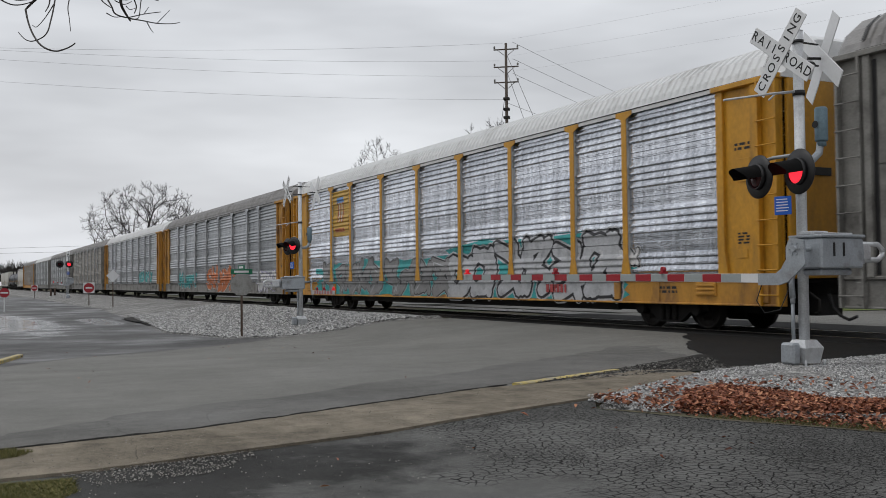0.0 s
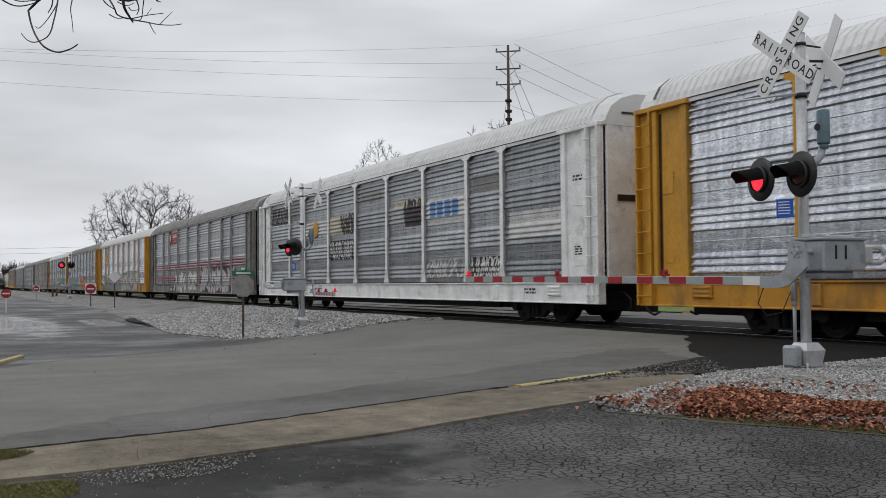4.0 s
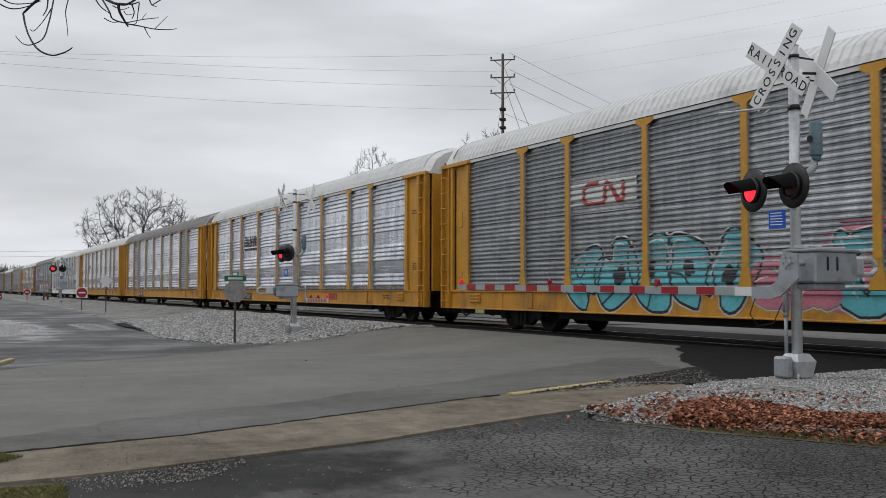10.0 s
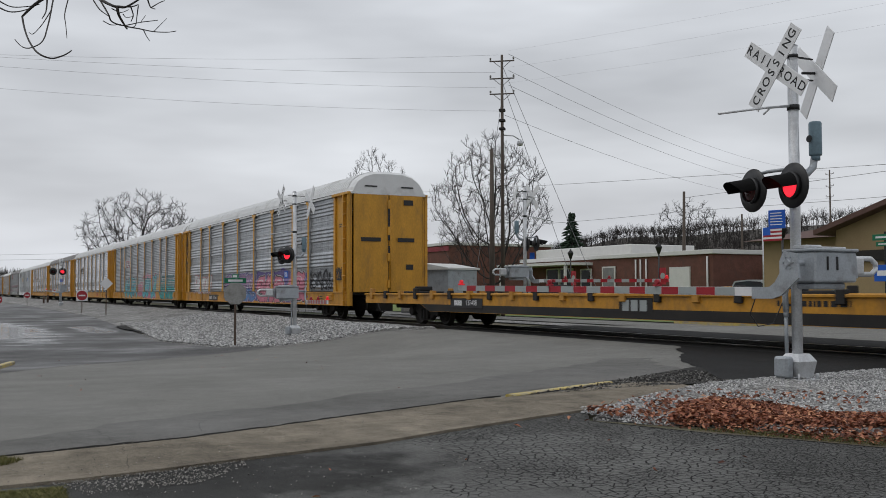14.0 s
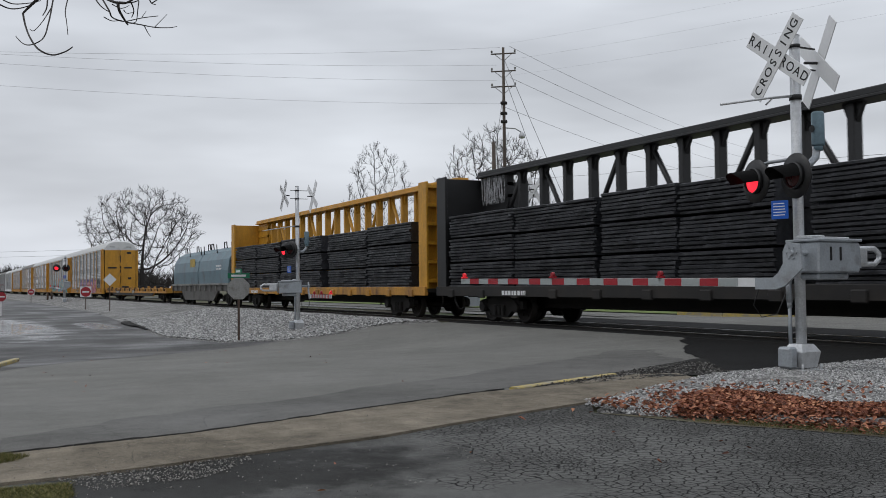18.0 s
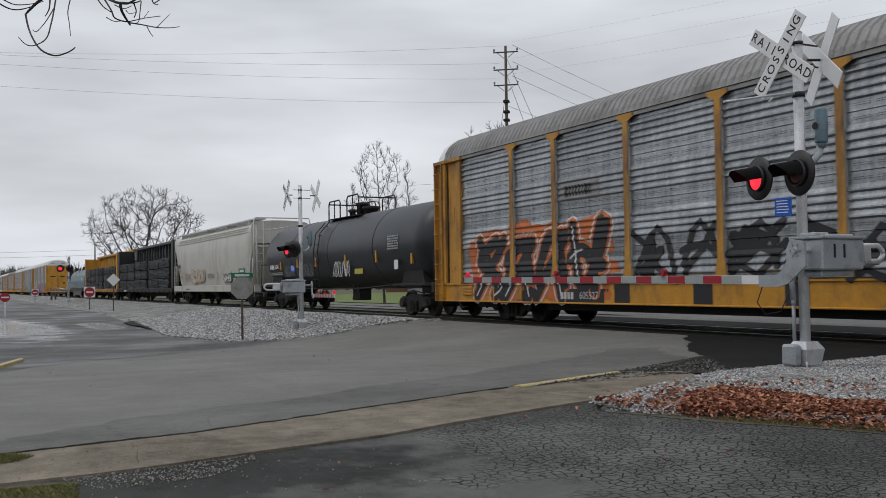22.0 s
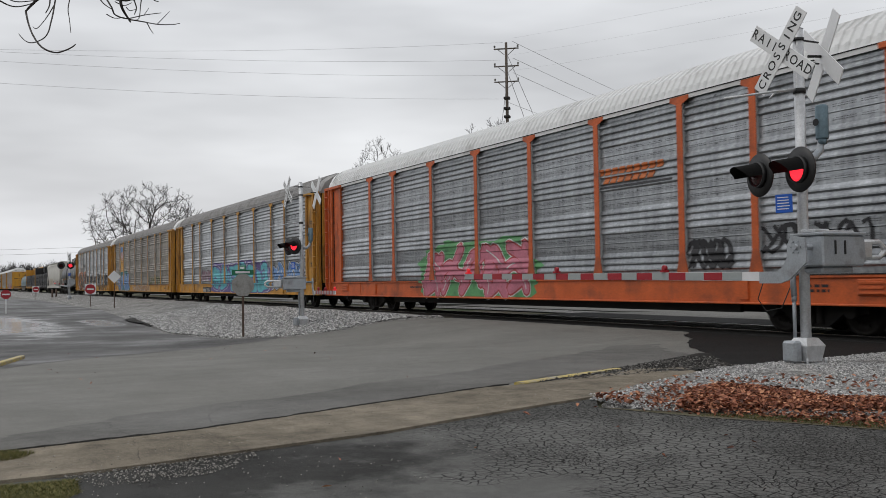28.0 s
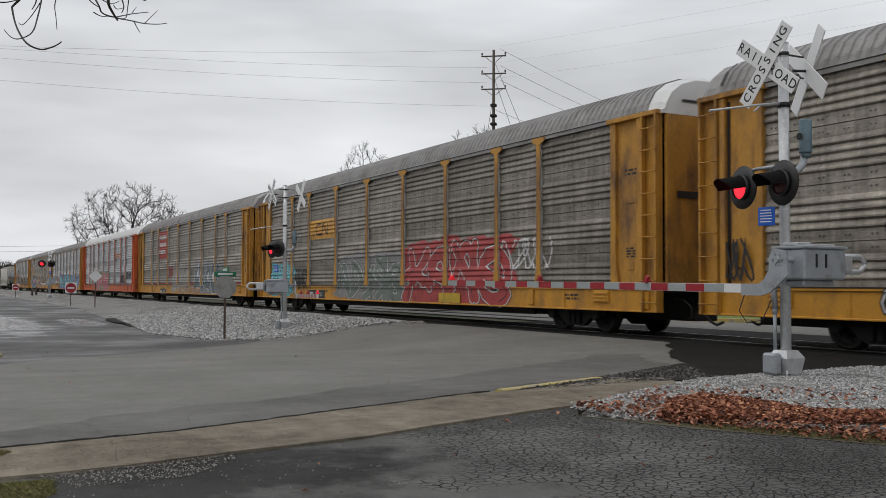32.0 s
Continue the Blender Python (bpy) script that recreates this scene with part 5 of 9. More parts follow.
def coil_car(u):
    car = new_car("coil_car", "grey-blue covered steel coil car with a rounded hood", u)
    hood_m = mat("faded_blue_hood", (0.135, 0.215, 0.255), 0.45, 0.15, vary=0.2, scale=1.5, dirt=(0.12, 0.14, 0.16), dirt_amount=0.4)
    prof = [(-1.48, 1.28), (-1.5, 2.0), (-1.42, 2.6), (-1.15, 3.06), (-0.7, 3.30), (0, 3.36), (0.7, 3.30), (1.15, 3.06), (1.42, 2.6), (1.5, 2.0), (1.48, 1.28)]
    for a, b in ((-6.9, -0.05), (0.05, 6.9)):
        bm = bmesh.new()
        rows = sheet(bm, prof, [a, a + 0.03, b - 0.03, b], lambda s, p: (s, p[0], p[1]))
        bm.faces.new(rows[0])
        bm.faces.new(rows[-1][::-1])
        hood = part("hood", bm, hood_m, car)
        for k in range(9):
            x = a + 0.12 + k * (b - a - 0.24) / 8
            bm = bmesh.new()
            sheet(bm, [(y * 1.012, 1.28 + (z - 1.28) * 1.012) for y, z in prof], [x - 0.04, x + 0.04], lambda s, p: (s, p[0], p[1]))
            part("hood_rib", bm, hood_m, hood)
    for x in (-6.6, -3.4, -0.4, 0.4, 3.4, 6.6):
        bm = bmesh.new()
        pipe(bm, [(x - 0.3, -0.7, 3.28), (x - 0.22, -0.72, 3.64), (x + 0.22, -0.72, 3.64), (x + 0.3, -0.7, 3.28)], 0.035, 6)
        pipe(bm, [(x, -1.2, 3.0), (x + 0.06, -1.25, 3.5)], 0.03, 6)
        part("lifting_bracket", bm, dark, car)
    bm = bmesh.new()
    for s in (-1, 1):
        slab(bm, [(-7.2, 0.85), (-4.6, 0.85), (-3.6, 0.30), (3.6, 0.30), (4.6, 0.85), (7.2, 0.85), (7.2, 1.28), (-7.2, 1.28)], s * 1.42 - 0.06, s * 1.42 + 0.06)
    box(bm, -7.2, 7.2, -1.4, 1.4, 1.0, 1.2)
    part("body", bm, mat("sooty_grey_steel", (0.095, 0.092, 0.086), 0.65, dirt=GRIME, dirt_amount=0.5, bump=0.1), car)
    for s in (-1, 1):
        bm = bmesh.new()
        box(bm, -7.3, 7.3, s * 1.52 - 0.05, s * 1.52 + 0.05, 1.18, 1.28, 0.01)
        for k in range(12):
            box(bm, -7 + k * 1.27 - 0.03, -7 + k * 1.27 + 0.03, s * 1.52 - 0.05, s * 1.52 + 0.05, 0.85, 1.2)
        part("walkway", bm, greysteel, car)
    bm = bmesh.new()
    for s in (-1, 1):
        for y in (-1.45, 1.45):
            pipe(bm, [(s * 7.25, y, 0.7), (s * 7.25, y, 2.5)], 0.02, 6)
        pipe(bm, [(s * 7.25, -1.45, 2.5), (s * 7.25, 1.45, 2.5)], 0.02, 6)
    part("handrail", bm, dark, car)
    plate(car, -1.6, 2.55, 1.3, 0.5, mat("yellow_mark", (0.42, 0.30, 0.06), 0.6), "faded yellow owner mark", y=-1.46, name="owner_mark")
    bars(car, 4.4, 2.2, 2, 1.2, 0.1, white, -1.53)
    for x in (-5.4, 5.4):
        add_truck(car, x)
    add_couplers(car, 7.5)
    return car


def hopper_car(u):
    car = new_car("hopper_car", "cream covered hopper car with rounded sides and faded tags", u)
    cream = mat("cream_paint", (0.50, 0.49, 0.45), 0.5, vary=0.10, scale=0.8, dirt=(0.33, 0.31, 0.27), dirt_amount=0.3, dirt_scale=0.7, stretch=(1, 1, 0.3))
    h = 9.15
    side = [(-1.42, 1.16), (-1.49, 1.7), (-1.54, 2.4), (-1.55, 3.1), (-1.50, 3.75), (-1.38, 4.08), (-1.15, 4.26), (-0.5, 4.38), (0, 4.4)]
    prof = side + [(-y, z) for y, z in side[-2::-1]]

    def place(s, p):
        lift = min(1.0, max(0.0, (abs(s) - 7.6) / (h - 0.1 - 7.6)))
        zb = 1.16 + (3.25 - 1.16) * lift ** 1.35
        z = zb + (p[1] - 1.16) * (4.4 - zb) / (4.4 - 1.16)
        return (s, p[0], z)
    bm = bmesh.new()
    st = [-h, -9.0, -8.7, -8.4, -8.1, -7.8, -7.5, -4.6, -2.3, 0, 2.3, 4.6, 7.5, 7.8, 8.1, 8.4, 8.7, 9.0, h]
    rows = sheet(bm, prof, st, place)
    for f in bm.faces:
        f.smooth = True
    for r in (rows[0], rows[-1]):
        bm.faces.new([bm.verts.new(v.co) for v in r])
    for a, b in zip(rows, rows[1:]):
        bm.faces.new([bm.verts.new(v.co) for v in (a[0], b[0], b[-1], a[-1])])
    part("body", bm, cream, car)
    bm = bmesh.new()
    for z, y in ((3.80, -1.50), (3.93, -1.46), (4.04, -1.405)):
        box(bm, -h + 0.1, h - 0.1, y - 0.03, y, z, z + 0.05, 0.005)
    part("rub_rail", bm, cream, car)
    for s in (-1, 1):
        bm = bmesh.new()
        box(bm, -h - 0.1, h + 0.1, s * 1.52 - 0.05, s * 1.52 + 0.05, 0.80, 1.16, 0.015)
        part("side_sill", bm, cream, car)
        bm = bmesh.new()
        a = s * (h - 0.05)
        slab(bm, [(s * 7.5, 1.10), (s * 7.7, 1.06), (s * 9.12, 3.05), (s * 9.12, 3.16)], -1.15, 1.15)
        part("slope_sheet", bm, cream, car)
        bm = bmesh.new()
        for y in (-1.48, -1.0):
            tube(bm, (s * 9.4, y, 0.55), (s * 9.4, y, 4.42), 0.025, seg=6)
        for k in range(10):
            tube(bm, (s * 9.4, -1.48, 0.75 + 0.39 * k), (s * 9.4, -1.0, 0.75 + 0.39 * k), 0.014, seg=5)
        for x in (8.75, 9.3):
            tube(bm, (s * x, -1.56, 0.7), (s * x, -1.52, 2.5), 0.02, seg=6)
        for k in range(5):
            tube(bm, (s * 8.75, -1.56, 0.9 + 0.38 * k), (s * 9.3, -1.56, 0.9 + 0.38 * k), 0.014, seg=5)
        pipe(bm, [(s * 9.4, -1.48, 4.2), (s * 9.4, -1.4, 4.5), (s * 9.4, 1.4, 4.5), (s * 9.4, 1.48, 4.2), (s * 9.4, 1.48, 3.6)], 0.03, 6)
        for y in (-1.3, 1.3):
            tube(bm, (s * 9.4, y, 1.0), (s * 9.15, y, 4.1), 0.05, seg=6)
        part("ladder", bm, cream, car)
        bm = bmesh.new()
        box(bm, s * 9.5 - 0.08, s * 9.5 + 0.08, -1.5, 1.5, 0.8, 1.1, 0.01)
        part("end_sill", bm, cream, car)
    bm = bmesh.new()
    for k in range(60):
        x = -8.9 + k * 0.302
        box(bm, x - 0.09, x + 0.09, -1.3, -0.75, 4.48, 4.51)
    for y in (-1.28, -0.77):
        box(bm, -9.1, 9.1, y - 0.02, y + 0.02, 4.44, 4.51)
    part("roof_walk", bm, galv, car)
    for k in range(8):
        x = -8 + k * 2.28
        bm = bmesh.new()
        box(bm, x - 0.02, x + 0.02, -1.32, -0.5, 4.22, 4.46)
        part("walk_bracket", bm, cream, car)
        if k < 7:
            bm = bmesh.new()
            box(bm, x + 0.35, x + 1.9, -0.3, 0.3, 4.39, 4.50, 0.04)
            part("hatch", bm, cream, car)
    for x in (-5.4, -1.8, 1.8, 5.4):
        bm = bmesh.new()
        lo = [(-0.4, -0.45), (0.4, -0.45), (0.4, 0.45), (-0.4, 0.45)]
        hi = [(-1.5, -1.1), (1.5, -1.1), (1.5, 1.1), (-1.5, 1.1)]
        va = [bm.verts.new((x + a, b, 0.42)) for a, b in lo]
        vb = [bm.verts.new((x + a, b, 1.2)) for a, b in hi]
        bm.faces.new(va)
        for i in range(4):
            bm.faces.new((va[i], va[(i + 1) % 4], vb[(i + 1) % 4], vb[i]))
        box(bm, x - 0.5, x + 0.5, -0.55, 0.55, 0.30, 0.46, 0.02)
        part("hopper_outlet", bm, dark, car)
    for x in (-7.5, 7.5):
        add_truck(car, x)
    add_couplers(car, 10.0)
    blocks(car, -7.75, 2.43, 4, 0.20, 0.24, black, -1.562, name="owner_mark")
    part("car_number", text_mesh("38649", 0.30, black), black, car, m=pose(-7.6, -1.562, 2.07))
    bars(car, -8.0, 1.72, 2, 1.3, 0.04, black, -1.535)
    bars(car, 6.75, 1.98, 8, 0.75, 0.03, black, -1.55)
    plate(car, 6.2, 1.57, 0.62, 0.36, black, y=-1.52)
    plate(car, 6.05, 1.57, 0.22, 0.26, cream, y=-1.525)
    bars(car, -5.6, 0.9, 1, 1.0, 0.07, black, -1.575)
    rust = paint("faded_rust_red", (0.36, 0.16, 0.09))
    graffiti(car, -6.0, -4.6, 1.35, 1.95, 3, None, rust, 3, y=-1.535, spiky=True)
    graffiti(car, -4.2, -0.8, 1.30, 2.15, 5, paint("pale_sand", (0.46, 0.42, 0.34)), rust, 8, y=-1.535, width=0.035, edge=paint("pale_sand", (0.46, 0.42, 0.34)))
    plate(car, 0.5, 1.72, 1.3, 0.24, paint("grey", (0.22, 0.22, 0.22)), y=-1.52, name="patch")
    graffiti(car, 3.6, 5.2, 1.32, 1.78, 4, paint("white", (0.55, 0.55, 0.55)), paint("black", (0.02, 0.02, 0.02)), 9, y=-1.53, width=0.04, edge=paint("black", (0.02, 0.02, 0.02)))
    rustbar = mat("rust_streak", (0.33, 0.17, 0.05), 0.8)
    for x, z in ((-8.35, 1.95), (-1.0, 1.8), (2.4, 1.65), (5.3, 1.65), (7.75, 1.85)):
        plate(car, x, z, 0.09, 0.5, rustbar, "rust-orange vertical marker strip", y=-1.545, name="marker_strip")
    return car


def tank_car(u):
    car = new_car("tank_car", "glossy black tank car with top platform and yellow markers", u)
    tank_m = mat("black_tank_paint", (0.013, 0.0165, 0.022), 0.42, vary=0.25, scale=0.8, dirt=(0.022, 0.025, 0.029), dirt_amount=0.3, dirt_scale=0.6)
    r, zc, h = 1.50, 2.42, 9.15
    prof = [(0.02, -h), (0.5, -h + 0.05), (1.0, -h + 0.22), (1.3, -h + 0.45), (1.46, -h + 0.75), (r, -h + 1.1), (r, -4.6), (r, -4.57), (r, 0), (r, 4.57), (r, h - 1.1), (1.46, h - 0.75),
            (1.3, h - 0.45), (1.0, h - 0.22), (0.5, h - 0.05), (0.02, h)]
    bm = bmesh.new()
    lathe(bm, prof, "X", 40, (0, 0, zc))
    part("tank", bm, tank_m, car)
    for x in (-4.6, 0.0, 4.6):
        bm = bmesh.new()
        lathe(bm, [(r + 0.006, x - 0.03), (r + 0.012, x), (r + 0.006, x + 0.03)], "X", 40, (0, 0, zc))
        part("weld_band", bm, tank_m, car)
    for s in (-1, 1):
        bm = bmesh.new()
        a, b = sorted((s * 6.3, s * 9.5))
        box(bm, a, b, -0.35, 0.35, 0.75, 1.15, 0.02)
        box(bm, s * 9.35 - 0.1, s * 9.35 + 0.1, -1.45, 1.45, 0.8, 1.12, 0.01)
        slab(bm, [(s * 6.5, 1.1), (s * 8.3, 1.1), (s * 8.0, 1.7), (s * 6.8, 1.7)], -1.2, 1.2)
        box(bm, a, b, -1.45, -1.3, 1.02, 1.10, 0.01)
        box(bm, a, b, 1.3, 1.45, 1.02, 1.10, 0.01)
        part("draft_sill", bm, dark, car)
        bm = bmesh.new()
        pipe(bm, [(s * 9.35, -1.42, 1.1), (s * 9.35, -1.42, 2.1), (s * 9.35, 1.42, 2.1), (s * 9.35, 1.42, 1.1)], 0.02, 6)
        for k in range(3):
            tube(bm, (s * 9.2, -1.5, 0.4 + k * 0.35), (s * 8.7, -1.5, 0.4 + k * 0.35), 0.015, seg=5)
        pipe(bm, [(s * 6.4, -1.40, 1.06), (s * 3.5, -1.3, 0.95), (0, -1.28, 0.92)], 0.025, 6)
        part("handrail", bm, dark, car)
    bm = bmesh.new()
    for y0, y1 in ((-0.80, -0.45), (0.45, 0.80)):
        box(bm, -1.7, 1.7, y0, y1, 3.80, 3.83)
    part("platform", bm, dark, car)
    for y in (-0.78, 0.78):
        for x0, x1, top in ((-1.65, -0.35, 4.55), (0.4, 1.65, 4.62)):
            bm = bmesh.new()
            pipe(bm, [(x0, y, 3.64), (x0, y, top - 0.1), (x0 + 0.12, y, top), (x1 - 0.12, y, top), (x1, y, top - 0.1), (x1, y, 3.64)], 0.03, 6)
            part("railing", bm, dark, car)
            bm = bmesh.new()
            tube(bm, ((x0 + x1) / 2, y, 3.64), ((x0 + x1) / 2, y, top), 0.022, seg=6)
            part("railing_post", bm, dark, car)
    for x, z in ((-1.65, 4.45), (1.65, 4.5)):
        bm = bmesh.new()
        tube(bm, (x, -0.78, z), (x, 0.78, z), 0.03, seg=6)
        part("cross_rail", bm, dark, car)
    for x, rr, top in ((-0.95, 0.12, 4.20), (0.15, 0.24, 4.40), (1.05, 0.30, 4.18)):
        bm = bmesh.new()
        lathe(bm, [(rr, 3.8), (rr, top - 0.12), (rr + 0.06, top - 0.1), (rr + 0.06, top), (0.02, top + 0.05)], "Z", 14, (x, 0, 0))
        part("valve_housing", bm, dark, car)
    bm = bmesh.new()
    for x in (-1.3, -0.8):
        pipe(bm, [(x, -1.1, 3.65), (x, -1.50, 3.2), (x, -1.62, 2.42), (x, -1.55, 1.5), (x, -1.5, 0.5)], 0.022, 6)
    for k in range(9):
        z = 0.6 + k * 0.36
        y = -math.sqrt(max(0.1, r * r - (z - zc) ** 2)) - 0.10 if z > zc else -1.60
        tube(bm, (-1.3, y, z), (-0.8, y, z), 0.014, seg=5)
    part("ladder", bm, dark, car)
    amber = mat("amber_marker", (0.50, 0.24, 0.02), 0.5)
    for x, z in ((-8.75, 2.25), (-6.2, 2.07), (-3.8, 2.1), (-1.45, 2.1), (1.9, 2.1), (4.9, 2.12), (7.8, 2.0)):
        y = -math.sqrt(r * r - (z - zc) ** 2)
        if abs(x) > 8.1:
            y *= 0.97 if abs(x) < 8.6 else 0.80
        bm = bmesh.new()
        box(bm, x - 0.06, x + 0.06, y - 0.02, y + 0.05, z - 0.25, z + 0.25)
        part("marker_strip", bm, amber, car, "yellow vertical reflective strip")
    part("car_number", text_mesh("3041", 0.30, white), white, car, m=pose(-6.75, -1.47, 1.94))
    bars(car, -7.8, 1.84, 1, 0.62, 0.2, white, -1.45, "owner_mark")
    bars(car, -7.9, 1.65, 2, 1.9, 0.045, silver, -1.42)
    bars(car, 6.0, 2.7, 6, 0.9, 0.05, silver, -1.52)
    plate(car, 2.85, 1.65, 0.8, 0.32, mat("yellow_placard", (0.45, 0.40, 0.05), 0.5), y=-1.30)
    plate(car, 6.6, 1.75, 0.32, 0.32, white, y=-1.46)
    tagw = paint("white", (0.55, 0.55, 0.55))
    tagg = paint("chalk_grey", (0.20, 0.205, 0.21))
    scrawl(car, -5.7, -4.3, 1.45, 2.0, 6, tagg, 21, 0.018, -1.44)
    scrawl(car, -3.8, -1.9, 1.45, 2.0, 8, tagg, 22, 0.018, -1.44)
    scrawl(car, 0.6, 2.3, 1.4, 2.0, 7, tagw, 23, 0.035, -1.45)
    bm = bmesh.new()
    box(bm, -0.4, 0.4, -0.25, 0.25, 0.45, 1.12, 0.03)
    pipe(bm, [(0.9, -0.6, 1.3), (0.6, -0.65, 0.5), (1.4, -0.65, 0.5), (1.1, -0.6, 1.3)], 0.02, 6)
    part("bottom_outlet", bm, dark, car)
    for x in (-7.2, 7.2):
        add_truck(car, x)
    add_couplers(car, 9.45)
    return car


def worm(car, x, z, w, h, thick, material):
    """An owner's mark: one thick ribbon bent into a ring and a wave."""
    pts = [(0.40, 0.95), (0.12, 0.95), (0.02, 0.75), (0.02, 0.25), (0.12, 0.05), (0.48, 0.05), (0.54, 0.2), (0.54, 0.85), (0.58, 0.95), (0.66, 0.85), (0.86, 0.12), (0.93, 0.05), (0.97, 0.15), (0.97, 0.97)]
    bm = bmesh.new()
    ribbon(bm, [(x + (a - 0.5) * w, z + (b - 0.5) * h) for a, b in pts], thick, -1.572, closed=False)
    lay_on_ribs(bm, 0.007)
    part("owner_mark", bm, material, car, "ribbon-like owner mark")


def build_train():
    teal, wht, blk = paint("teal", (0.03, 0.30, 0.30)), paint("white", (0.55, 0.55, 0.55)), paint("black", (0.015, 0.015, 0.018))
    cyan, pink, purple = paint("cyan", (0.10, 0.42, 0.48)), paint("pink", (0.50, 0.16, 0.22)), paint("purple", (0.12, 0.09, 0.26))
    ora, grn, redp, sky_b = paint("orange", (0.48, 0.13, 0.03)), paint("green", (0.10, 0.30, 0.12)), paint("crimson", (0.36, 0.05, 0.05)), paint("blue", (0.10, 0.22, 0.45))
    red_flat, gold = paint("sign_red", (0.36, 0.04, 0.03)), mat("sign_gold", (0.50, 0.30, 0.04), 0.5)
    L, A0 = 28.6, -26.21
    # cars already past when the clip begins
    kinds = [(yellow_old, panel_mid, roof_grey), (yellow_old, panel_mid, roof_white), (greysteel, panel_old, roof_grey), (greysteel, panel_mid, roof_grey), (greysteel, panel_mid, roof_white),
             (yellow_old, panel_old, roof_grey)]
    for k, u in enumerate((-221.8, -240.8, -259.6, -278.6, -297.6)):
        (tank_car if k in (1, 2) else hopper_car)(u)
    for i, (fm, pm, rm) in enumerate(kinds):
        c = autorack(A0 - L * (i + 1), "weathered grey enclosed autorack with ribbed steel sides", fm, pm, rm, sill_m=greysteel if i < 2 else None, post_m=panel_mid if i < 3 else None)
        if i == 0:
            graffiti(c, -1.4, 4.7, 0.6, 2.0, 5, ora, wht, 31, None, width=0.05)
            graffiti(c, 8.9, 11.9, 0.6, 1.6, 4, wht, purple, 32, None, width=0.04)
            graffiti(c, -9, -4, 0.8, 1.7, 5, teal, wht, 34, None, width=0.04)
        if i == 1:
            graffiti(c, 4.5, 10, 1.2, 2.1, 6, teal, wht, 33, None, width=0.07)
    gry, sil = paint("grey", (0.22, 0.22, 0.22)), paint("silver", (0.42, 0.43, 0.45))
    a = autorack(A0 - 0.12, "yellow autorack with bright ribbed sides and teal graffiti", yellow, panel_new, roof_white, sill_m=yellow_old)
    graffiti(a, -10.3, 0.8, 0.62, 1.75, 9, gry, blk, 2, teal, width=0.05, spiky=True, edge=sil)
    graffiti(a, 0.6, 9.0, 0.60, 2.05, 6, sil, blk, 7, teal, width=0.09, edge=sil)
    graffiti(a, 8.2, 9.6, 1.35, 1.82, 4, wht, blk, 5, None, y=-1.585, width=0.03)
    plate(a, -8.35, 3.7, 1.75, 1.75, gold, "yellow owner panel", y=-1.562, name="owner_panel")
    for k in range(5):
        plate(a, -8.60 + 0.13 * k, 3.75, 0.065, 0.75, red_flat if k % 2 == 0 else wht, y=-1.568, name="shield_stripe")
    plate(a, -8.35, 4.22, 0.72, 0.22, sky_b, y=-1.568, name="shield_band")
    bars(a, -8.9, 3.0, 1, 1.0, 0.14, redp, -1.568)
    bars(a, 6.0, 0.76, 1, 0.9, 0.2, redp, -1.585)
    b = autorack(A0 + L, "grey autorack with pink-streaked panels and a red sign", greysteel, panel_mid, roof_grey, post_m=greysteel)
    plate(b, -5.9, 4.2, 2.6, 0.80, red_flat, "red owner sign with a white emblem", y=-1.566, name="owner_sign")
    bars(b, -6.2, 4.20, 1, 1.4, 0.26, wht, -1.574)
    bars(b, -5.9, 3.98, 1, 0.9, 0.09, wht, -1.574)
    bm = bmesh.new()
    lathe(bm, [(0.22, -1.576), (0.20, -1.578), (0.01, -1.578)], "Y", 14, (-6.7, 0, 4.22))
    part("owner_mark", bm, wht, b)
    pinks = paint("faded_pink", (0.24, 0.06, 0.085))
    for z, h in ((2.40, 0.10), (2.25, 0.10), (2.1, 0.08), (1.60, 0.09), (1.46, 0.09), (1.32, 0.08)):
        for x0, x1 in zip(EDGES, EDGES[1:]):
            plate(b, (x0 + x1) / 2, z, x1 - x0 - 0.25, h, pinks, y=-1.5575, name="paint_stripe")
    graffiti(b, -5.4, 1.2, 0.60, 2.0, 6, wht, blk, 41, gry, width=0.05, shine=redp, spiky=True, edge=grn)
    graffiti(b, 2.3, 9.6, 0.60, 2.1, 6, sil, blk, 42, blk, width=0.05, shine=gold, spiky=True, edge=redp)
    numbers(b, "706483", -5.9, 0.74, 0.24, wht, bar=0.7, back=black)
    c = autorack(A0 + 2 * L, "white-framed autorack with grey ribbed sides and mural panels", whitepaint, panel_mid, roof_white, hood=roof_white)
    cream_p = paint("cream", (0.45, 0.42, 0.33))
    for x, z, w, h, mm in ((-10.7, 4.15, 2.5, 0.75, blk), (-8.3, 4.22, 1.6, 0.72, gry), (-5.85, 3.27, 2.65, 0.62, wht), (-3.0, 3.33, 2.5, 0.74, cream_p), (-3.0, 2.36, 2.5, 0.76, blk), (0.0, 4.2, 1.8, 0.35, gry),
                           (3.1, 3.7, 2.2, 0.3, cream_p), (3.55, 3.3, 1.4, 0.75, paint("maroon", (0.09, 0.03, 0.03))), (5.85, 3.3, 2.6, 0.85, wht), (5.7, 1.5, 2.1, 0.5, gry), (8.3, 3.9, 1.6, 0.5, gry), (8.3, 1.5, 1.7, 0.6, blk), (10.8, 2.6, 2.5, 0.7, wht)):
        plate(c, x, z, w, h, mm, "painted mural patch", y=-1.557, name="mural_patch")
    scrawl(c, -12.0, -9.4, 3.85, 4.5, 6, gry, 141, 0.07, -1.568)
    scrawl(c, -4.1, -1.7, 2.0, 2.7, 8, wht, 142, 0.05, -1.568)
    scrawl(c, -3.0, -1.6, 2.95, 3.7, 5, blk, 143, 0.09, -1.568)
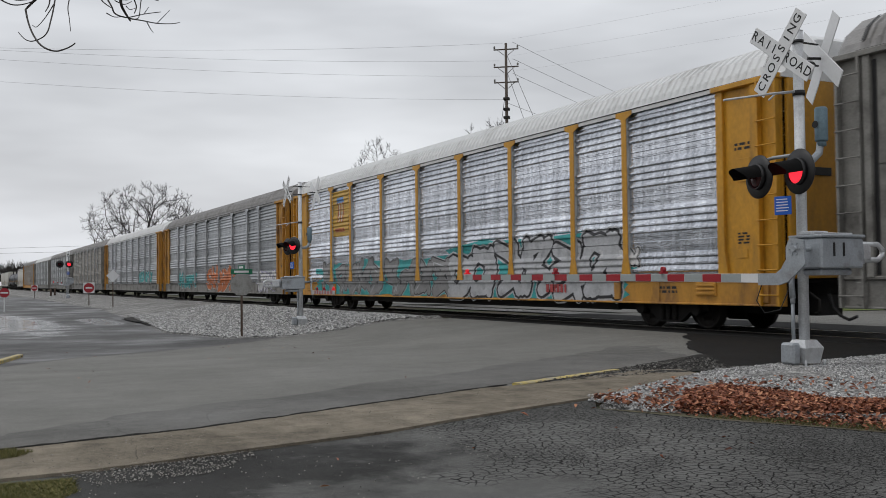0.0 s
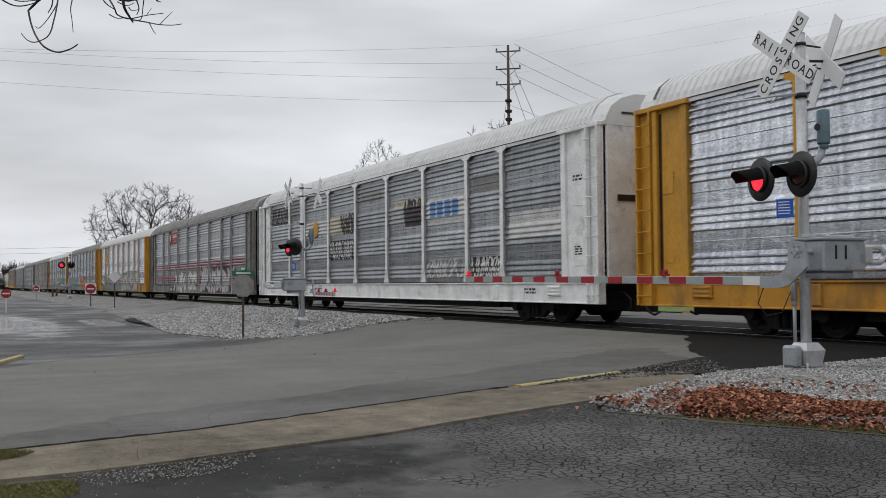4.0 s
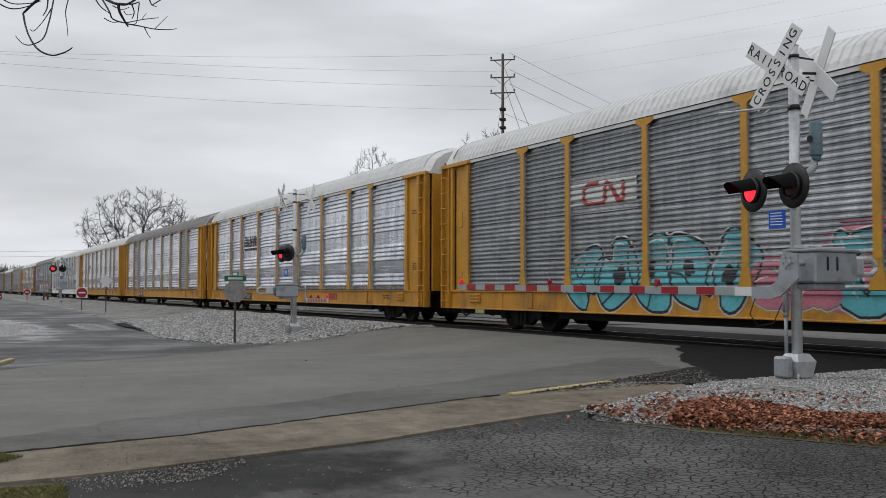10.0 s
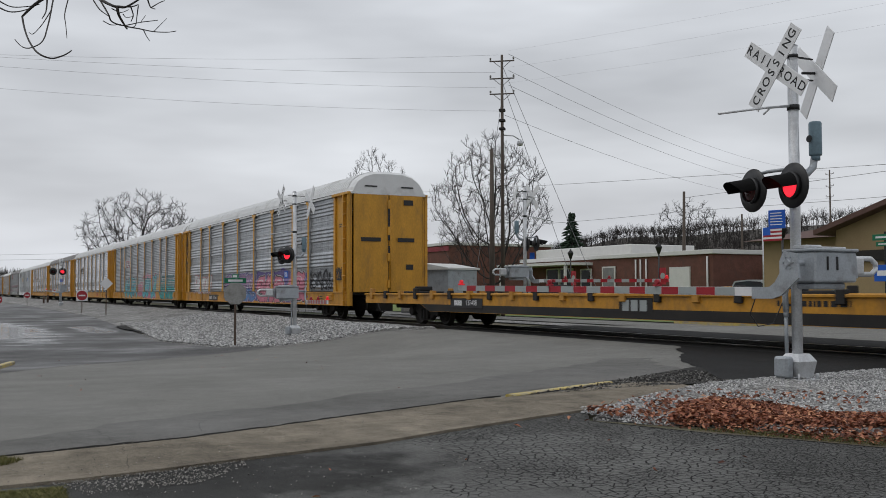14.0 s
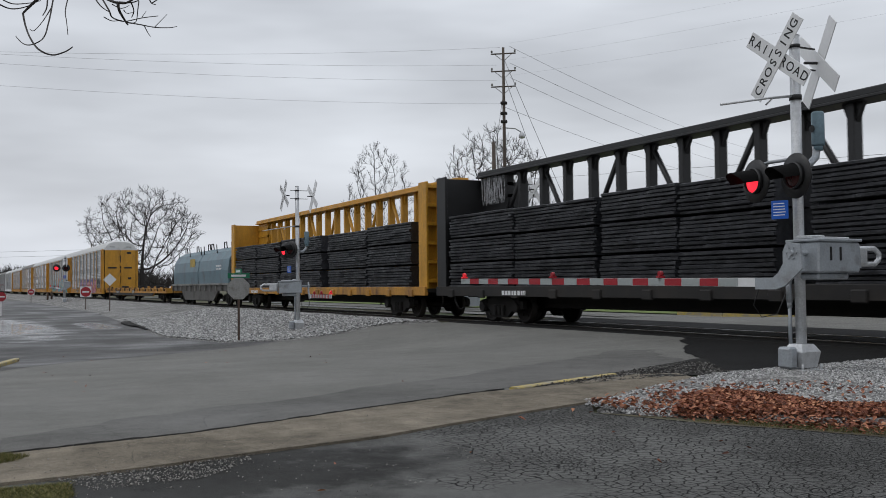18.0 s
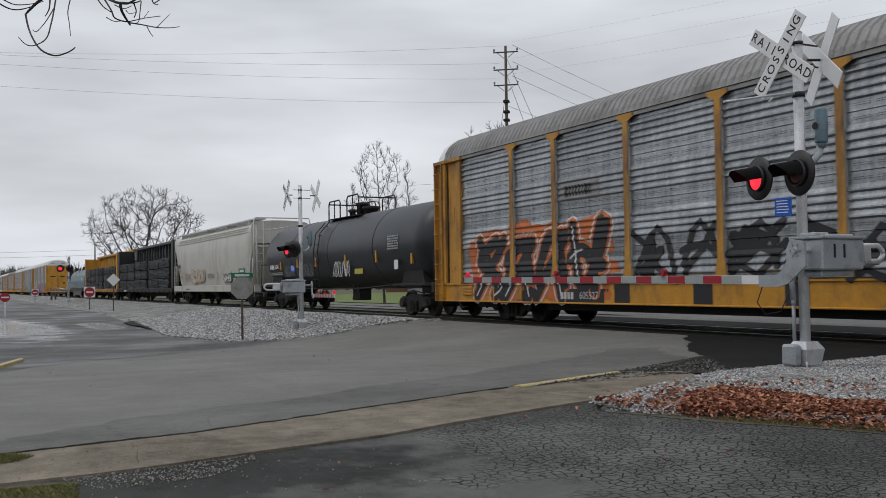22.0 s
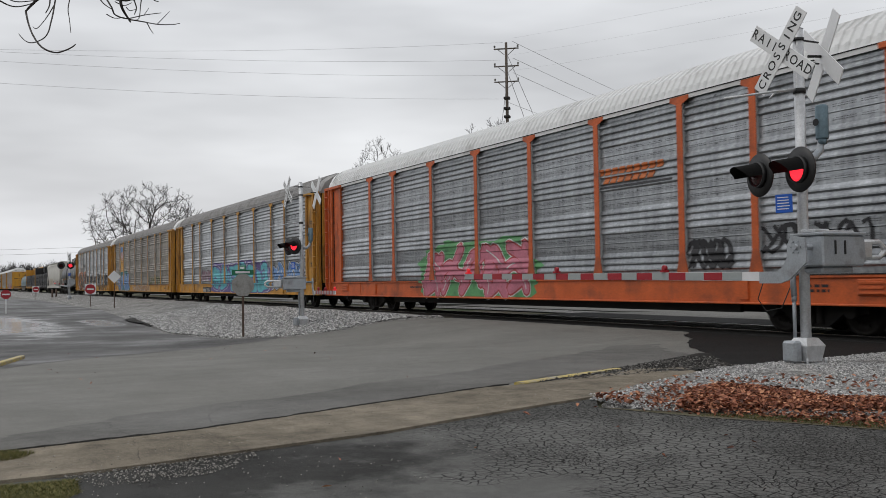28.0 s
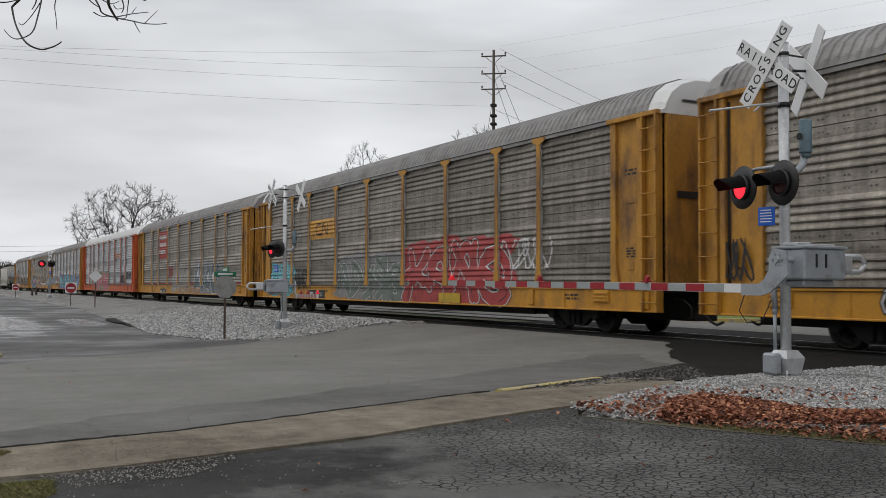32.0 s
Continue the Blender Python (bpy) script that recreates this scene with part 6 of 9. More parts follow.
    scrawl(c, 2.9, 4.2, 2.95, 3.8, 5, blk, 144, 0.10, -1.568)
    scrawl(c, 4.6, 6.8, 1.2, 1.8, 6, wht, 145, 0.06, -1.568)
    scrawl(c, 7.5, 9.2, 1.2, 1.8, 6, wht, 146, 0.06, -1.568)
    bm = bmesh.new()
    lathe(bm, [(0.34, -1.572), (0.30, -1.575), (0.01, -1.575)], "Y", 12, (-5.85, 0, 3.3))
    part("sun_mark", bm, paint("amber", (0.55, 0.28, 0.03)), c, "round orange painted mark")
    blocks(c, 5.75, 3.35, 4, 0.5, 0.5, sky_b, -1.570)
    part("car_number", text_mesh("306020", 0.26, black), black, c, m=pose(-6.2, -1.573, 0.76))
    d = autorack(A0 + 3 * L + 0.2, "yellow autorack with bright galvanised ribbed sides", yellow, panel_new, roof_white, vents="")
    bars(d, -6.9, 3.2, 1, 1.3, 0.25, redp, -1.57)
    bars(d, 4.4, 0.72, 1, 0.9, 0.24, blk, -1.57)
    e = autorack(A0 + 4 * L + 0.12, "yellow autorack with bright galvanised ribbed sides and grey roof", yellow, panel_new, roof_grey, vents="", worn=(1, 7))
    numbers(e, "992757", -6.0, 0.74, 0.27, wht, bar=0.7, back=black)
    f = autorack(A0 + 5 * L + 0.08, "yellow autorack with bright ribbed sides and white roof", yellow, panel_new, roof_white, vents="")
    numbers(f, "710122", -6.3, 0.74, 0.27, wht, bar=0.7, back=black)
    # owner's mark: dark slanted bars over a line of small letters
    bm = bmesh.new()
    for k in range(4):
        z = 3.22 + k * 0.13
        vs = [bm.verts.new((x, -1.572, zz)) for x, zz in ((-6.75 + 0.05 * k, z), (-5.95 - 0.1 * k, z), (-5.90 - 0.1 * k, z + 0.08), (-6.72 + 0.05 * k, z + 0.08))]
        bm.faces.new(vs)
    for x in (-5.75, -5.15):
        for dx in (0, 0.27):
            vs = [bm.verts.new((x + p + dx, -1.572, q)) for p, q in ((0, 3.2), (0.15, 3.2), (0.24, 3.68), (0.09, 3.68))]
            bm.faces.new(vs)
        vs = [bm.verts.new((x + p, -1.573, q)) for p, q in ((0.09, 3.68), (0.22, 3.68), (0.42, 3.2), (0.29, 3.2))]
        bm.faces.new(vs)
    part("owner_mark", bm, blk, f, "black slanted owner mark")
    bars(f, -6.75, 2.98, 1, 2.4, 0.12, blk, -1.572)
    bars(f, 5.2, 0.70, 1, 0.9, 0.26, redp, -1.57)
    g = autorack(A0 + 6 * L, "yellow autorack with dull close-ribbed sides and cyan graffiti", yellow, panel_mid, roof_white, fine=True)
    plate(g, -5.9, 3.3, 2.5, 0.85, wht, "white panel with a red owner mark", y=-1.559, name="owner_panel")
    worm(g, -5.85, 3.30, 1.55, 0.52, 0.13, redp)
    graffiti(g, -7.2, -1.2, 0.62, 2.2, 5, cyan, blk, 51, None, width=0.06, shine=wht, bubble=True)
    graffiti(g, -1.3, 0.7, 0.7, 1.8, 2, pink, gry, 54, None, width=0.02)
    graffiti(g, 0.6, 5.7, 0.60, 2.25, 4, cyan, blk, 52, pink, width=0.06, shine=wht)
    graffiti(g, 5.9, 7.3, 1.1, 2.0, 2, gold, ora, 55, gold, width=0.04)
    graffiti(g, 7.2, 11.6, 0.62, 2.1, 4, teal, blk, 53, paint("deep_teal", (0.02, 0.14, 0.15)), width=0.07, shine=ora)
    h = autorack(A0 + 7 * L - 0.3, "yellow autorack with dull sides, white roof and purple graffiti", yellow, panel_mid, roof_white)
    graffiti(h, -10.9, -6.9, 0.99, 2.0, 5, wht, redp, 61, None, width=0.05)
    graffiti(h, -3.9, 1.7, 1.25, 1.95, 6, paint("mauve", (0.30, 0.20, 0.30)), purple, 62, purple, width=0.06)
    graffiti(h, -3.9, 1.7, 0.60, 1.2, 7, sky_b, purple, 66, purple, width=0.05)
    graffiti(h, 1.9, 8.6, 0.62, 1.95, 5, pink, blk, 67, purple, width=0.06, edge=wht)
    graffiti(h, 8.9, 12.0, 1.1, 2.0, 5, None, blk, 64, None, width=0.02)
    numbers(h, "973563", -6.4, 0.76, 0.25, wht, bar=0.7, back=black)
    scrawl(h, 12.5, 13.1, 1.5, 2.0, 4, blk, 65, 0.05, -1.615)
    for i in range(4):
        scrawl(h, -13.05, -12.5, 2.2 + 0.55 * i, 2.7 + 0.55 * i, 2, blk, 166 + i, 0.04, -1.615)
    flat_car(202.9)
    coil_car(226.0)
    centerbeam(245.2, 23.2, yellow, "yellow centerbeam flat car loaded with black-wrapped lumber", yellow_old, 3)
    centerbeam(269.4, 23.6, black, "black centerbeam flat car loaded with black-wrapped lumber", dark, 3)
    hopper_car(291.3)
    tank_car(311.15)
    K0 = 335.1
    k = autorack(K0 - 0.32, "yellow autorack with grey ribbed sides and orange graffiti", yellow_old, panel_mid, roof_grey, hood=roof_white)
    graffiti(k, -11.2, -5.2, 0.60, 2.5, 4, blk, ora, 71, ora, width=0.09)
    graffiti(k, -4.2, 3.0, 0.9, 2.3, 5, None, blk, 72, None, width=0.13, spiky=True)
    for x_, z_, w_, h_ in ((-3.6, 1.5, 0.7, 0.9), (-0.9, 1.7, 0.6, 0.8), (1.6, 1.5, 0.8, 0.5), (5.4, 1.6, 0.5, 0.7), (10.6, 1.5, 0.9, 0.9)):
        graffiti(k, x_ - w_ / 2, x_ + w_ / 2, z_ - h_ / 2, z_ + h_ / 2, 1, blk, blk, int(x_ * 7) + 90, None, width=0.05, edge=blk, bubble=True, spiky=True, shine=blk)
    for x_ in (-4.6, -2.0, 0.4, 3.4, 5.9, 8.8):
        plate(k, x_, 0.80, 0.55, 0.42, blk, y=-1.563, name="graffiti_ground")
    graffiti(k, 3.2, 11.6, 0.58, 2.4, 6, None, blk, 73, None, width=0.13, spiky=True)
    plate(k, -6.2, 3.27, 1.6, 0.45, gry, y=-1.559, name="owner_panel")
    bars(k, -6.8, 3.15, 1, 1.1, 0.26, blk, -1.57)
    numbers(k, "605527", -6.2, 0.74, 0.25, wht, bar=0.7, back=black)
    l = autorack(K0 + L - 0.1, "yellow autorack with stained brown sides and blue graffiti", yellow_old, panel_old, roof_grey, hood=roof_white, vents="squares")
    plate(l, -8.35, 3.45, 1.78, 2.4, yellow, "yellow owner panel with a striped shield", y=-1.562, name="owner_panel")
    slabs = [(-8.95, 4.15), (-8.95, 4.42), (-8.6, 4.38), (-8.32, 4.47), (-8.04, 4.38), (-7.69, 4.42), (-7.69, 4.15)]
    bm = bmesh.new()
    slab(bm, slabs + [(-7.7, 3.95), (-8.94, 3.95)], -1.572, -1.568)
    part("shield_band", bm, sky_b, l)
    for q in range(9):
        x = -8.90 + 0.145 * q
        plate(l, x, 3.53 + 0.05 * abs(q - 4), 0.145, 0.86 - 0.10 * abs(q - 4), red_flat if q % 2 == 0 else wht, y=-1.568, name="shield_stripe")
    bars(l, -8.75, 4.20, 2, 0.9, 0.10, wht, -1.574)
    graffiti(l, -10.3, -4.4, 0.60, 2.15, 5, sky_b, wht, 81, paint("deep_teal", (0.02, 0.14, 0.15)), width=0.05, shine=wht, spiky=True)
    graffiti(l, -2.8, 4.8, 0.58, 1.0, 8, paint("ochre", (0.35, 0.19, 0.08)), gry, 83, None, width=0.03)
    graffiti(l, 4.0, 9.0, 1.1, 1.7, 5, None, paint("lime", (0.16, 0.17, 0.07)), 82, None, width=0.01)
    m = autorack(K0 + 2 * L, "yellow autorack with grey ribbed sides and violet graffiti", yellow_old, panel_mid, roof_grey)
    graffiti(m, -7.0, -4.5, 1.22, 1.95, 8, None, paint("dusty_pink", (0.30, 0.17, 0.22)), 91, None, width=0.01)
    graffiti(m, -4.3, 6.5, 0.58, 2.1, 6, cyan, purple, 93, purple, width=0.10, shine=sky_b, bubble=True)
    graffiti(m, 7.2, 11.6, 0.8, 2.0, 5, sky_b, wht, 92, None, width=0.06)
    numbers(m, "702861", -5.6, 0.70, 0.27, wht, bar=0.7, back=black)
    n = autorack(K0 + 3 * L - 0.2, "orange autorack with dull ribbed sides and green-red graffiti", orange, panel_mid, roof_white)
    graffiti(n, -4.9, 1.35, 0.60, 2.1, 5, pink, redp, 101, grn, width=0.06)
    scrawl(n, 7.3, 8.5, 1.25, 1.8, 5, blk, 102, 0.10)
    for x, z, k in ((5.5, 3.50, 9), (5.45, 3.30, 7)):
        blocks(n, x, z, k, 0.26, 0.15, ora, lean=0.35, name="owner_mark")
    plate(n, 5.6, 3.14, 2.6, 0.05, blk, y=-1.57, name="owner_mark")
    scrawl(n, 9.3, 11.6, 1.5, 2.0, 5, blk, 103, 0.08)
    o = autorack(K0 + 4 * L - 0.17, "yellow autorack with stained sides and a large red sign", yellow_old, panel_old, roof_grey, vents="squares")
    plate(o, -5.78, 3.66, 2.6, 1.75, red_flat, "red owner sign with white lettering", y=-1.559, name="owner_sign")
    for x, z, n_ in ((-5.95, 4.15, 8), (-6.05, 3.70, 7), (-6.05, 3.22, 7)):
        blocks(o, x, z, n_, 0.26, 0.24, wht, -1.567)
    plate(o, -3.6, 1.9, 1.4, 0.7, paint("faded_red", (0.20, 0.05, 0.04)), y=-1.559, name="graffiti_ground")
    graffiti(o, -3.0, 1.2, 0.7, 2.15, 4, paint("pale_grey", (0.30, 0.29, 0.27)), gry, 111, None, width=0.04)
    graffiti(o, 2.7, 8.4, 0.62, 2.3, 5, paint("slate", (0.12, 0.16, 0.19)), wht, 112, gry, width=0.05, bubble=True)
    graffiti(o, -1.5, 4.0, 0.58, 1.0, 6, paint("ochre", (0.35, 0.19, 0.08)), gry, 113, None, width=0.03)
    numbers(o, "850756", -5.6, 0.66, 0.25, wht, bar=0.7, back=black)
    for x0, x1 in zip(EDGES, EDGES[1:]):
        plate(o, (x0 + x1) / 2, 1.17, x1 - x0 - 0.25, 0.08, redp, y=-1.5605, name="paint_stripe")
    p = autorack(K0 + 5 * L - 0.07, "yellow autorack with stained brown sides and pale graffiti", yellow_old, panel_old, roof_grey, hood=roof_white, vents="squares")
    plate(p, -5.9, 3.27, 2.65, 0.75, yellow, "yellow panel with a dark owner mark", y=-1.559, name="owner_panel")
    brn = paint("brown", (0.10, 0.05, 0.02))
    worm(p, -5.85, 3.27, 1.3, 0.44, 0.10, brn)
    graffiti(p, -12.0, -9.1, 0.67, 1.95, 5, cyan, blk, 124, cyan, width=0.04)
    graffiti(p, -8.9, -7.0, 0.85, 1.95, 4, None, blk, 125, None, width=0.01)
    graffiti(p, -4.1, 1.4, 0.58, 2.1, 5, paint("sage", (0.16, 0.19, 0.17)), wht, 121, gry, width=0.04)
    graffiti(p, 1.6, 7.8, 0.58, 2.4, 4, redp, wht, 122, redp, width=0.05)
    scrawl(p, 7.6, 9.6, 1.5, 2.3, 4, wht, 123, 0.06)
    numbers(p, "979363", -6.4, 0.74, 0.25, wht, bar=0.7, back=black)
    plate(p, 4.6, 0.74, 1.3, 0.28, paint("sign_yellow", (0.50, 0.33, 0.03)), y=-1.59, name="owner_mark")
    q = autorack(K0 + 6 * L, "yellow autorack with stained brown sides and white graffiti", yellow_old, panel_old, roof_grey, vents="squares")
    graffiti(q, -9.5, -4.0, 0.75, 2.4, 4, blk, wht, 131, None, width=0.06)
    scrawl(q, -13.0, -12.4, 1.2, 2.0, 3, blk, 132, 0.05, -1.60)


build_train()

# ---------------------------------------------------------------- crossing signals
def octagon(bm, r, y0, y1, z):
    pts = [(r / math.cos(math.pi / 8) * math.cos(math.pi / 8 + k * math.pi / 4), z + r / math.cos(math.pi / 8) * math.sin(math.pi / 8 + k * math.pi / 4)) for k in range(8)]
    slab(bm, pts, y0, y1)


def crossbuck(mast, y, turn, lettered=True, z=3.68, size=1.0, flip=1):
    """Two crossed boards; the lettering faces -y before the turn."""
    cb = part("crossbuck_hub", ("crossbuck_hub", lambda bm: tube(bm, (0, -0.05, 0), (0, 0.12, 0), 0.018, seg=8)), black, mast, m=pose(0, y, z, 0, 0, turn) @ Matrix.Diagonal((size, 1, size, 1)))
    for k, (ang, words) in enumerate(((-37, "RAILROAD"), (51, "CROSSING"))):
        part("crossbuck_board", ("crossbuck_board", lambda bm: box(bm, -0.61, 0.61, -0.006, 0.006, -0.112, 0.112, 0.004)), white, cb, "white board with black lettering",
                  m=pose(0, -0.05 - 0.02 * k, 0, 0, -ang * flip, 0))
        if lettered:
            for i, ch in enumerate(words):
                x = -0.50 + i * 0.143 + (0.0 if k else (0.05 if i > 3 else -0.05))
                part("lettering", text_mesh(ch, 0.175, black, bold=0.002), black, cb, "black capital letter", m=pose(0, -0.05 - 0.02 * k, 0, 0, -ang, 0) @ pose(x, -0.0075, 0.0))
    return cb


FLASHERS = []


def lens_mesh():
    """One lens: the front glows red, the back is dark glass."""
    bm = bmesh.new()
    for s, k in ((-1, 0), (1, 1)):
        n0 = len(bm.faces)
        lathe(bm, [(0.15, s * 0.002), (0.12, s * 0.018), (0.06, s * 0.028), (0.005, s * 0.03)], "Y", 24)
        bm.faces.ensure_lookup_table()
        for f in bm.faces[n0:]:
            f.material_index = k
    me = bm_mesh("lens", bm, lamp_red)
    me.materials.append(lens_dark)
    return me


LENS = lens_mesh()


def lamp_head(mast, x, y, z, turn=0, phase=0):
    def disc(bm):
        lathe(bm, [(0.02, 0.02), (0.27, 0.02), (0.285, 0.0), (0.285, -0.012), (0.15, -0.012)], "Y", 28)
        lathe(bm, [(0.11, 0.02), (0.115, 0.08), (0.09, 0.13), (0.02, 0.15)], "Y", 18)
        lathe(bm, [(0.170, -0.01), (0.170, -0.075), (0.154, -0.075), (0.154, -0.012), (0.02, -0.012)], "Y", 24)
    h = part("lamp_background", ("lamp_disc", disc), black, mast, "round black lamp background", m=pose(x, y, z, 0, 0, turn) @ Matrix.Scale(0.95, 4))
    def visor(bm):
        prof = [(0.165 * math.cos(a), 0.165 * math.sin(a)) for a in [math.pi * i / 16 for i in range(17)]]
        sheet(bm, prof, [-0.01, -0.14, -0.30, -0.40], lambda s, p: (p[0] * (1 - 0.25 * (-s)), s * (0.72 + 0.28 * smooth(p[1] / 0.15)), p[1] * (1 - 0.35 * (-s)) + s * 0.11))
        sheet(bm, [(a * 0.97, b * 0.97) for a, b in prof], [-0.01, -0.14, -0.30, -0.395], lambda s, p: (p[0] * (1 - 0.25 * (-s)), s * (0.72 + 0.28 * smooth(p[1] / 0.15)), p[1] * (1 - 0.35 * (-s)) + s * 0.11))
    part("visor", ("lamp_visor", visor), matte, h)
    lens = part("lens", LENS, lamp_red, h, "flashing red lens")
    lens.matrix_parent_inverse = Matrix.Translation((0, -0.045, 0))
    FLASHERS.append((lens, phase))
    return h


def striped_arm(mast, length, x0, z0, z1, y, g):
    """Gate arm towards -x: boards of red and silver bands, with small red lamps."""
    n = round(length / 0.341)
    arm = part("gate_arm", ("arm_core%.1f" % length, lambda bm: slab(bm, [(x0, z0 - 0.055), (x0, z0 + 0.055), (x0 - length, z1 + 0.045), (x0 - length, z1 - 0.045)], y - 0.012, y + 0.012)), white, mast,
               "lowered gate arm with red and silver bands", m=g)
    for i in range(1, n):
        u = i / n
        a, b = x0 - length * u, x0 - length * (u + 1 / n)
        za, zb = z0 + (z1 - z0) * u, z0 + (z1 - z0) * (u + 1 / n)
        bm = bmesh.new()
        slab(bm, [(a - 0.004, za - 0.05), (a - 0.004, za + 0.05), (b + 0.004, zb + 0.048), (b + 0.004, zb - 0.048)], y - 0.016, y + 0.016)
        part("band", bm, silver if i % 2 else red, arm)
    for u in (0.24, 0.59, 0.985):
        x, z = x0 - length * u, z0 + (z1 - z0) * u
        bm = bmesh.new()
        box(bm, x - 0.035, x + 0.035, y - 0.05, y + 0.05, z + 0.055, z + 0.085)
        lathe(bm, [(0.035, -0.025), (0.04, 0.0), (0.035, 0.025), (0.01, 0.032)], "Y", 12, (x, y, z + 0.115))
        part("arm_lamp", bm, lamp_dim if u > 0.9 else red, arm, "small red gate lamp")


def signal_mast(name, label, m, arm, arm_rise=0.1, lettered=True, lamp_turn=-4, buck=3.68, buck_turn=0, spread=0.0, lamp_z=2.28, toe=-6, arm_turn=0):
    mast = thing(name, label, "crossing signal", "crossing signals", m)
    def base(bm):
        box(bm, -0.24, 0.24, -0.24, 0.24, 0.0, 0.035, 0.006)
        for sx in (-1, 1):
            for sy in (-1, 1):
                tube(bm, (sx * 0.19, sy * 0.19, 0.03), (sx * 0.19, sy * 0.19, 0.10), 0.02, seg=6)
        lo, hi = 0.15, 0.19
        va = [bm.verts.new((a * lo, b * lo, 0.06)) for a, b in ((-1, -1), (1, -1), (1, 1), (-1, 1))]
        vb = [bm.verts.new((a * hi, b * hi, 0.24)) for a, b in ((-1, -1), (1, -1), (1, 1), (-1, 1))]
        vc = [bm.verts.new((a * 0.12, b * 0.12, 0.33)) for a, b in ((-1, -1), (1, -1), (1, 1), (-1, 1))]
        bm.faces.new(va)
        bm.faces.new(vc)
        for p, q in ((va, vb), (vb, vc)):
            for i in range(4):
                bm.faces.new((p[i], p[(i + 1) % 4], q[(i + 1) % 4], q[i]))
    part("base", ("mast_base", base), galv, mast, "cast aluminium base", m=pose(0, 0, -0.04) @ Matrix.Diagonal((0.8, 0.8, 1, 1)))
    part("junction_box", ("mast_box", lambda bm: (box(bm, -0.10, 0.10, -0.27, -0.15, 0.03, 0.28, 0.02), box(bm, -0.085, 0.085, -0.28, -0.265, 0.05, 0.26, 0.006))), alu, mast, m=pose(-0.02, 0, -0.02))
    part("pole", ("mast_pole%.1f" % buck, lambda bm: (tube(bm, (0, 0, 0.1), (0, 0, buck + 0.3), 0.062, seg=16), tube(bm, (0, 0, buck + 0.3), (0, 0, buck + 0.32), 0.066, 0.03, seg=16))), galv, mast, "galvanised steel pole")
    part("conduit", ("mast_conduit", lambda bm: (tube(bm, (-0.10, -0.07, 0.28), (-0.10, -0.07, 0.75), 0.022, seg=8), tube(bm, (-0.10, -0.07, 0.72), (-0.10, -0.07, 0.80), 0.03, seg=8),
                                                 pipe(bm, [(-0.10, -0.07, 0.78), (-0.12, -0.06, 1.0), (-0.14, 0.0, 1.15)], 0.035, 8))), alu, mast)
    crossbuck(mast, -0.23 - spread, buck_turn, lettered, buck, 0.89)
    crossbuck(mast, 0.32 + spread, 180 + buck_turn if buck_turn else 158, False, buck, 0.95, flip=-1)
    for z in (buck + 0.17, buck - 0.09):
        part("clamp", ("mast_clamp", lambda bm: (box(bm, -0.012, 0.012, -0.22 - spread, 0.34 + spread, -0.008, 0.008), tube(bm, (0, 0, -0.02), (0, 0, 0.02), 0.07, seg=12))), black, mast, m=pose(0, 0, z))
    part("collar", ("mast_collar", lambda bm: tube(bm, (0, 0, 3.2), (0, 0, 3.26), 0.075, seg=12)), black, mast)
    part("stand_off_rod", ("mast_rod", lambda bm: (pipe(bm, [(0, -0.06, 3.25), (-0.02, -0.4, 3.20), (-0.1, -1.1, 3.08)], 0.014, 6), pipe(bm, [(0, -0.06, 3.24), (-0.02, -0.36, 3.2), (-0.05, -0.44, 3.12)], 0.012, 6))), galv, mast)
    # lamps on their crossarm
    part("crossarm", ("mast_crossarm", lambda bm: (pipe(bm, [(-0.68, -0.05, 2.46), (-0.4, -0.02, 2.50), (0.1, 0, 2.50)], 0.022, 8), pipe(bm, [(-0.68, -0.02, 2.30), (-0.68, -0.05, 2.46)], 0.022, 8))), alu, mast)
    lamp_head(mast, -0.58, -0.08 - spread, lamp_z, lamp_turn - 7, phase=1)
    lamp_head(mast, 0.075, -0.10 - spread, lamp_z, lamp_turn + toe, phase=0)
    part("bell_arm", ("mast_bell_arm", lambda bm: pipe(bm, [(0.02, 0.03, 2.42), (0.05, 0.16, 2.44), (0.06, 0.25, 2.52), (0.06, 0.28, 2.66)], 0.045, 10)), alu, mast)
    def bell(bm):
        lathe(bm, [(0.072, 2.66), (0.076, 2.68), (0.076, 3.05), (0.062, 3.07), (0.02, 3.07)], "Z", 18, (0.075, 0.28, 0))
        tube(bm, (0.075, 0.28, 2.60), (0.075, 0.28, 2.68), 0.055, seg=14)
    part("bell", ("mast_bell", bell), mat("weathered_bell_blue", (0.14, 0.21, 0.25), 0.5, 0.2), mast, "grey-blue electronic bell")
    part("bell_mouth", ("mast_bell_mouth", lambda bm: lathe(bm, [(0.045, -0.088), (0.03, -0.070), (0.005, -0.070)], "Y", 16, (0.06, 0.28, 2.86))), black, mast)
    sg = part("information_sign", ("mast_info", lambda bm: box(bm, -0.105, 0.105, -0.004, 0.004, -0.11, 0.11, 0.003)), blue, mast, "small blue sign with unreadable white lines", m=pose(-0.03, -0.27, 1.88, 0, 0, 18))
    bm = bmesh.new()
    rnd = random.Random(5)
    for i in range(5):
        box(bm, -0.08, -0.08 + rnd.uniform(0.11, 0.155), -0.0065, -0.0045, 0.068 - i * 0.034, 0.079 - i * 0.034)
    part("lines", bm, white, sg)
    # gate mechanism: housing, arm bracket and counterweights
    g = pose(0, 0, 0, 0, 0, arm_turn)
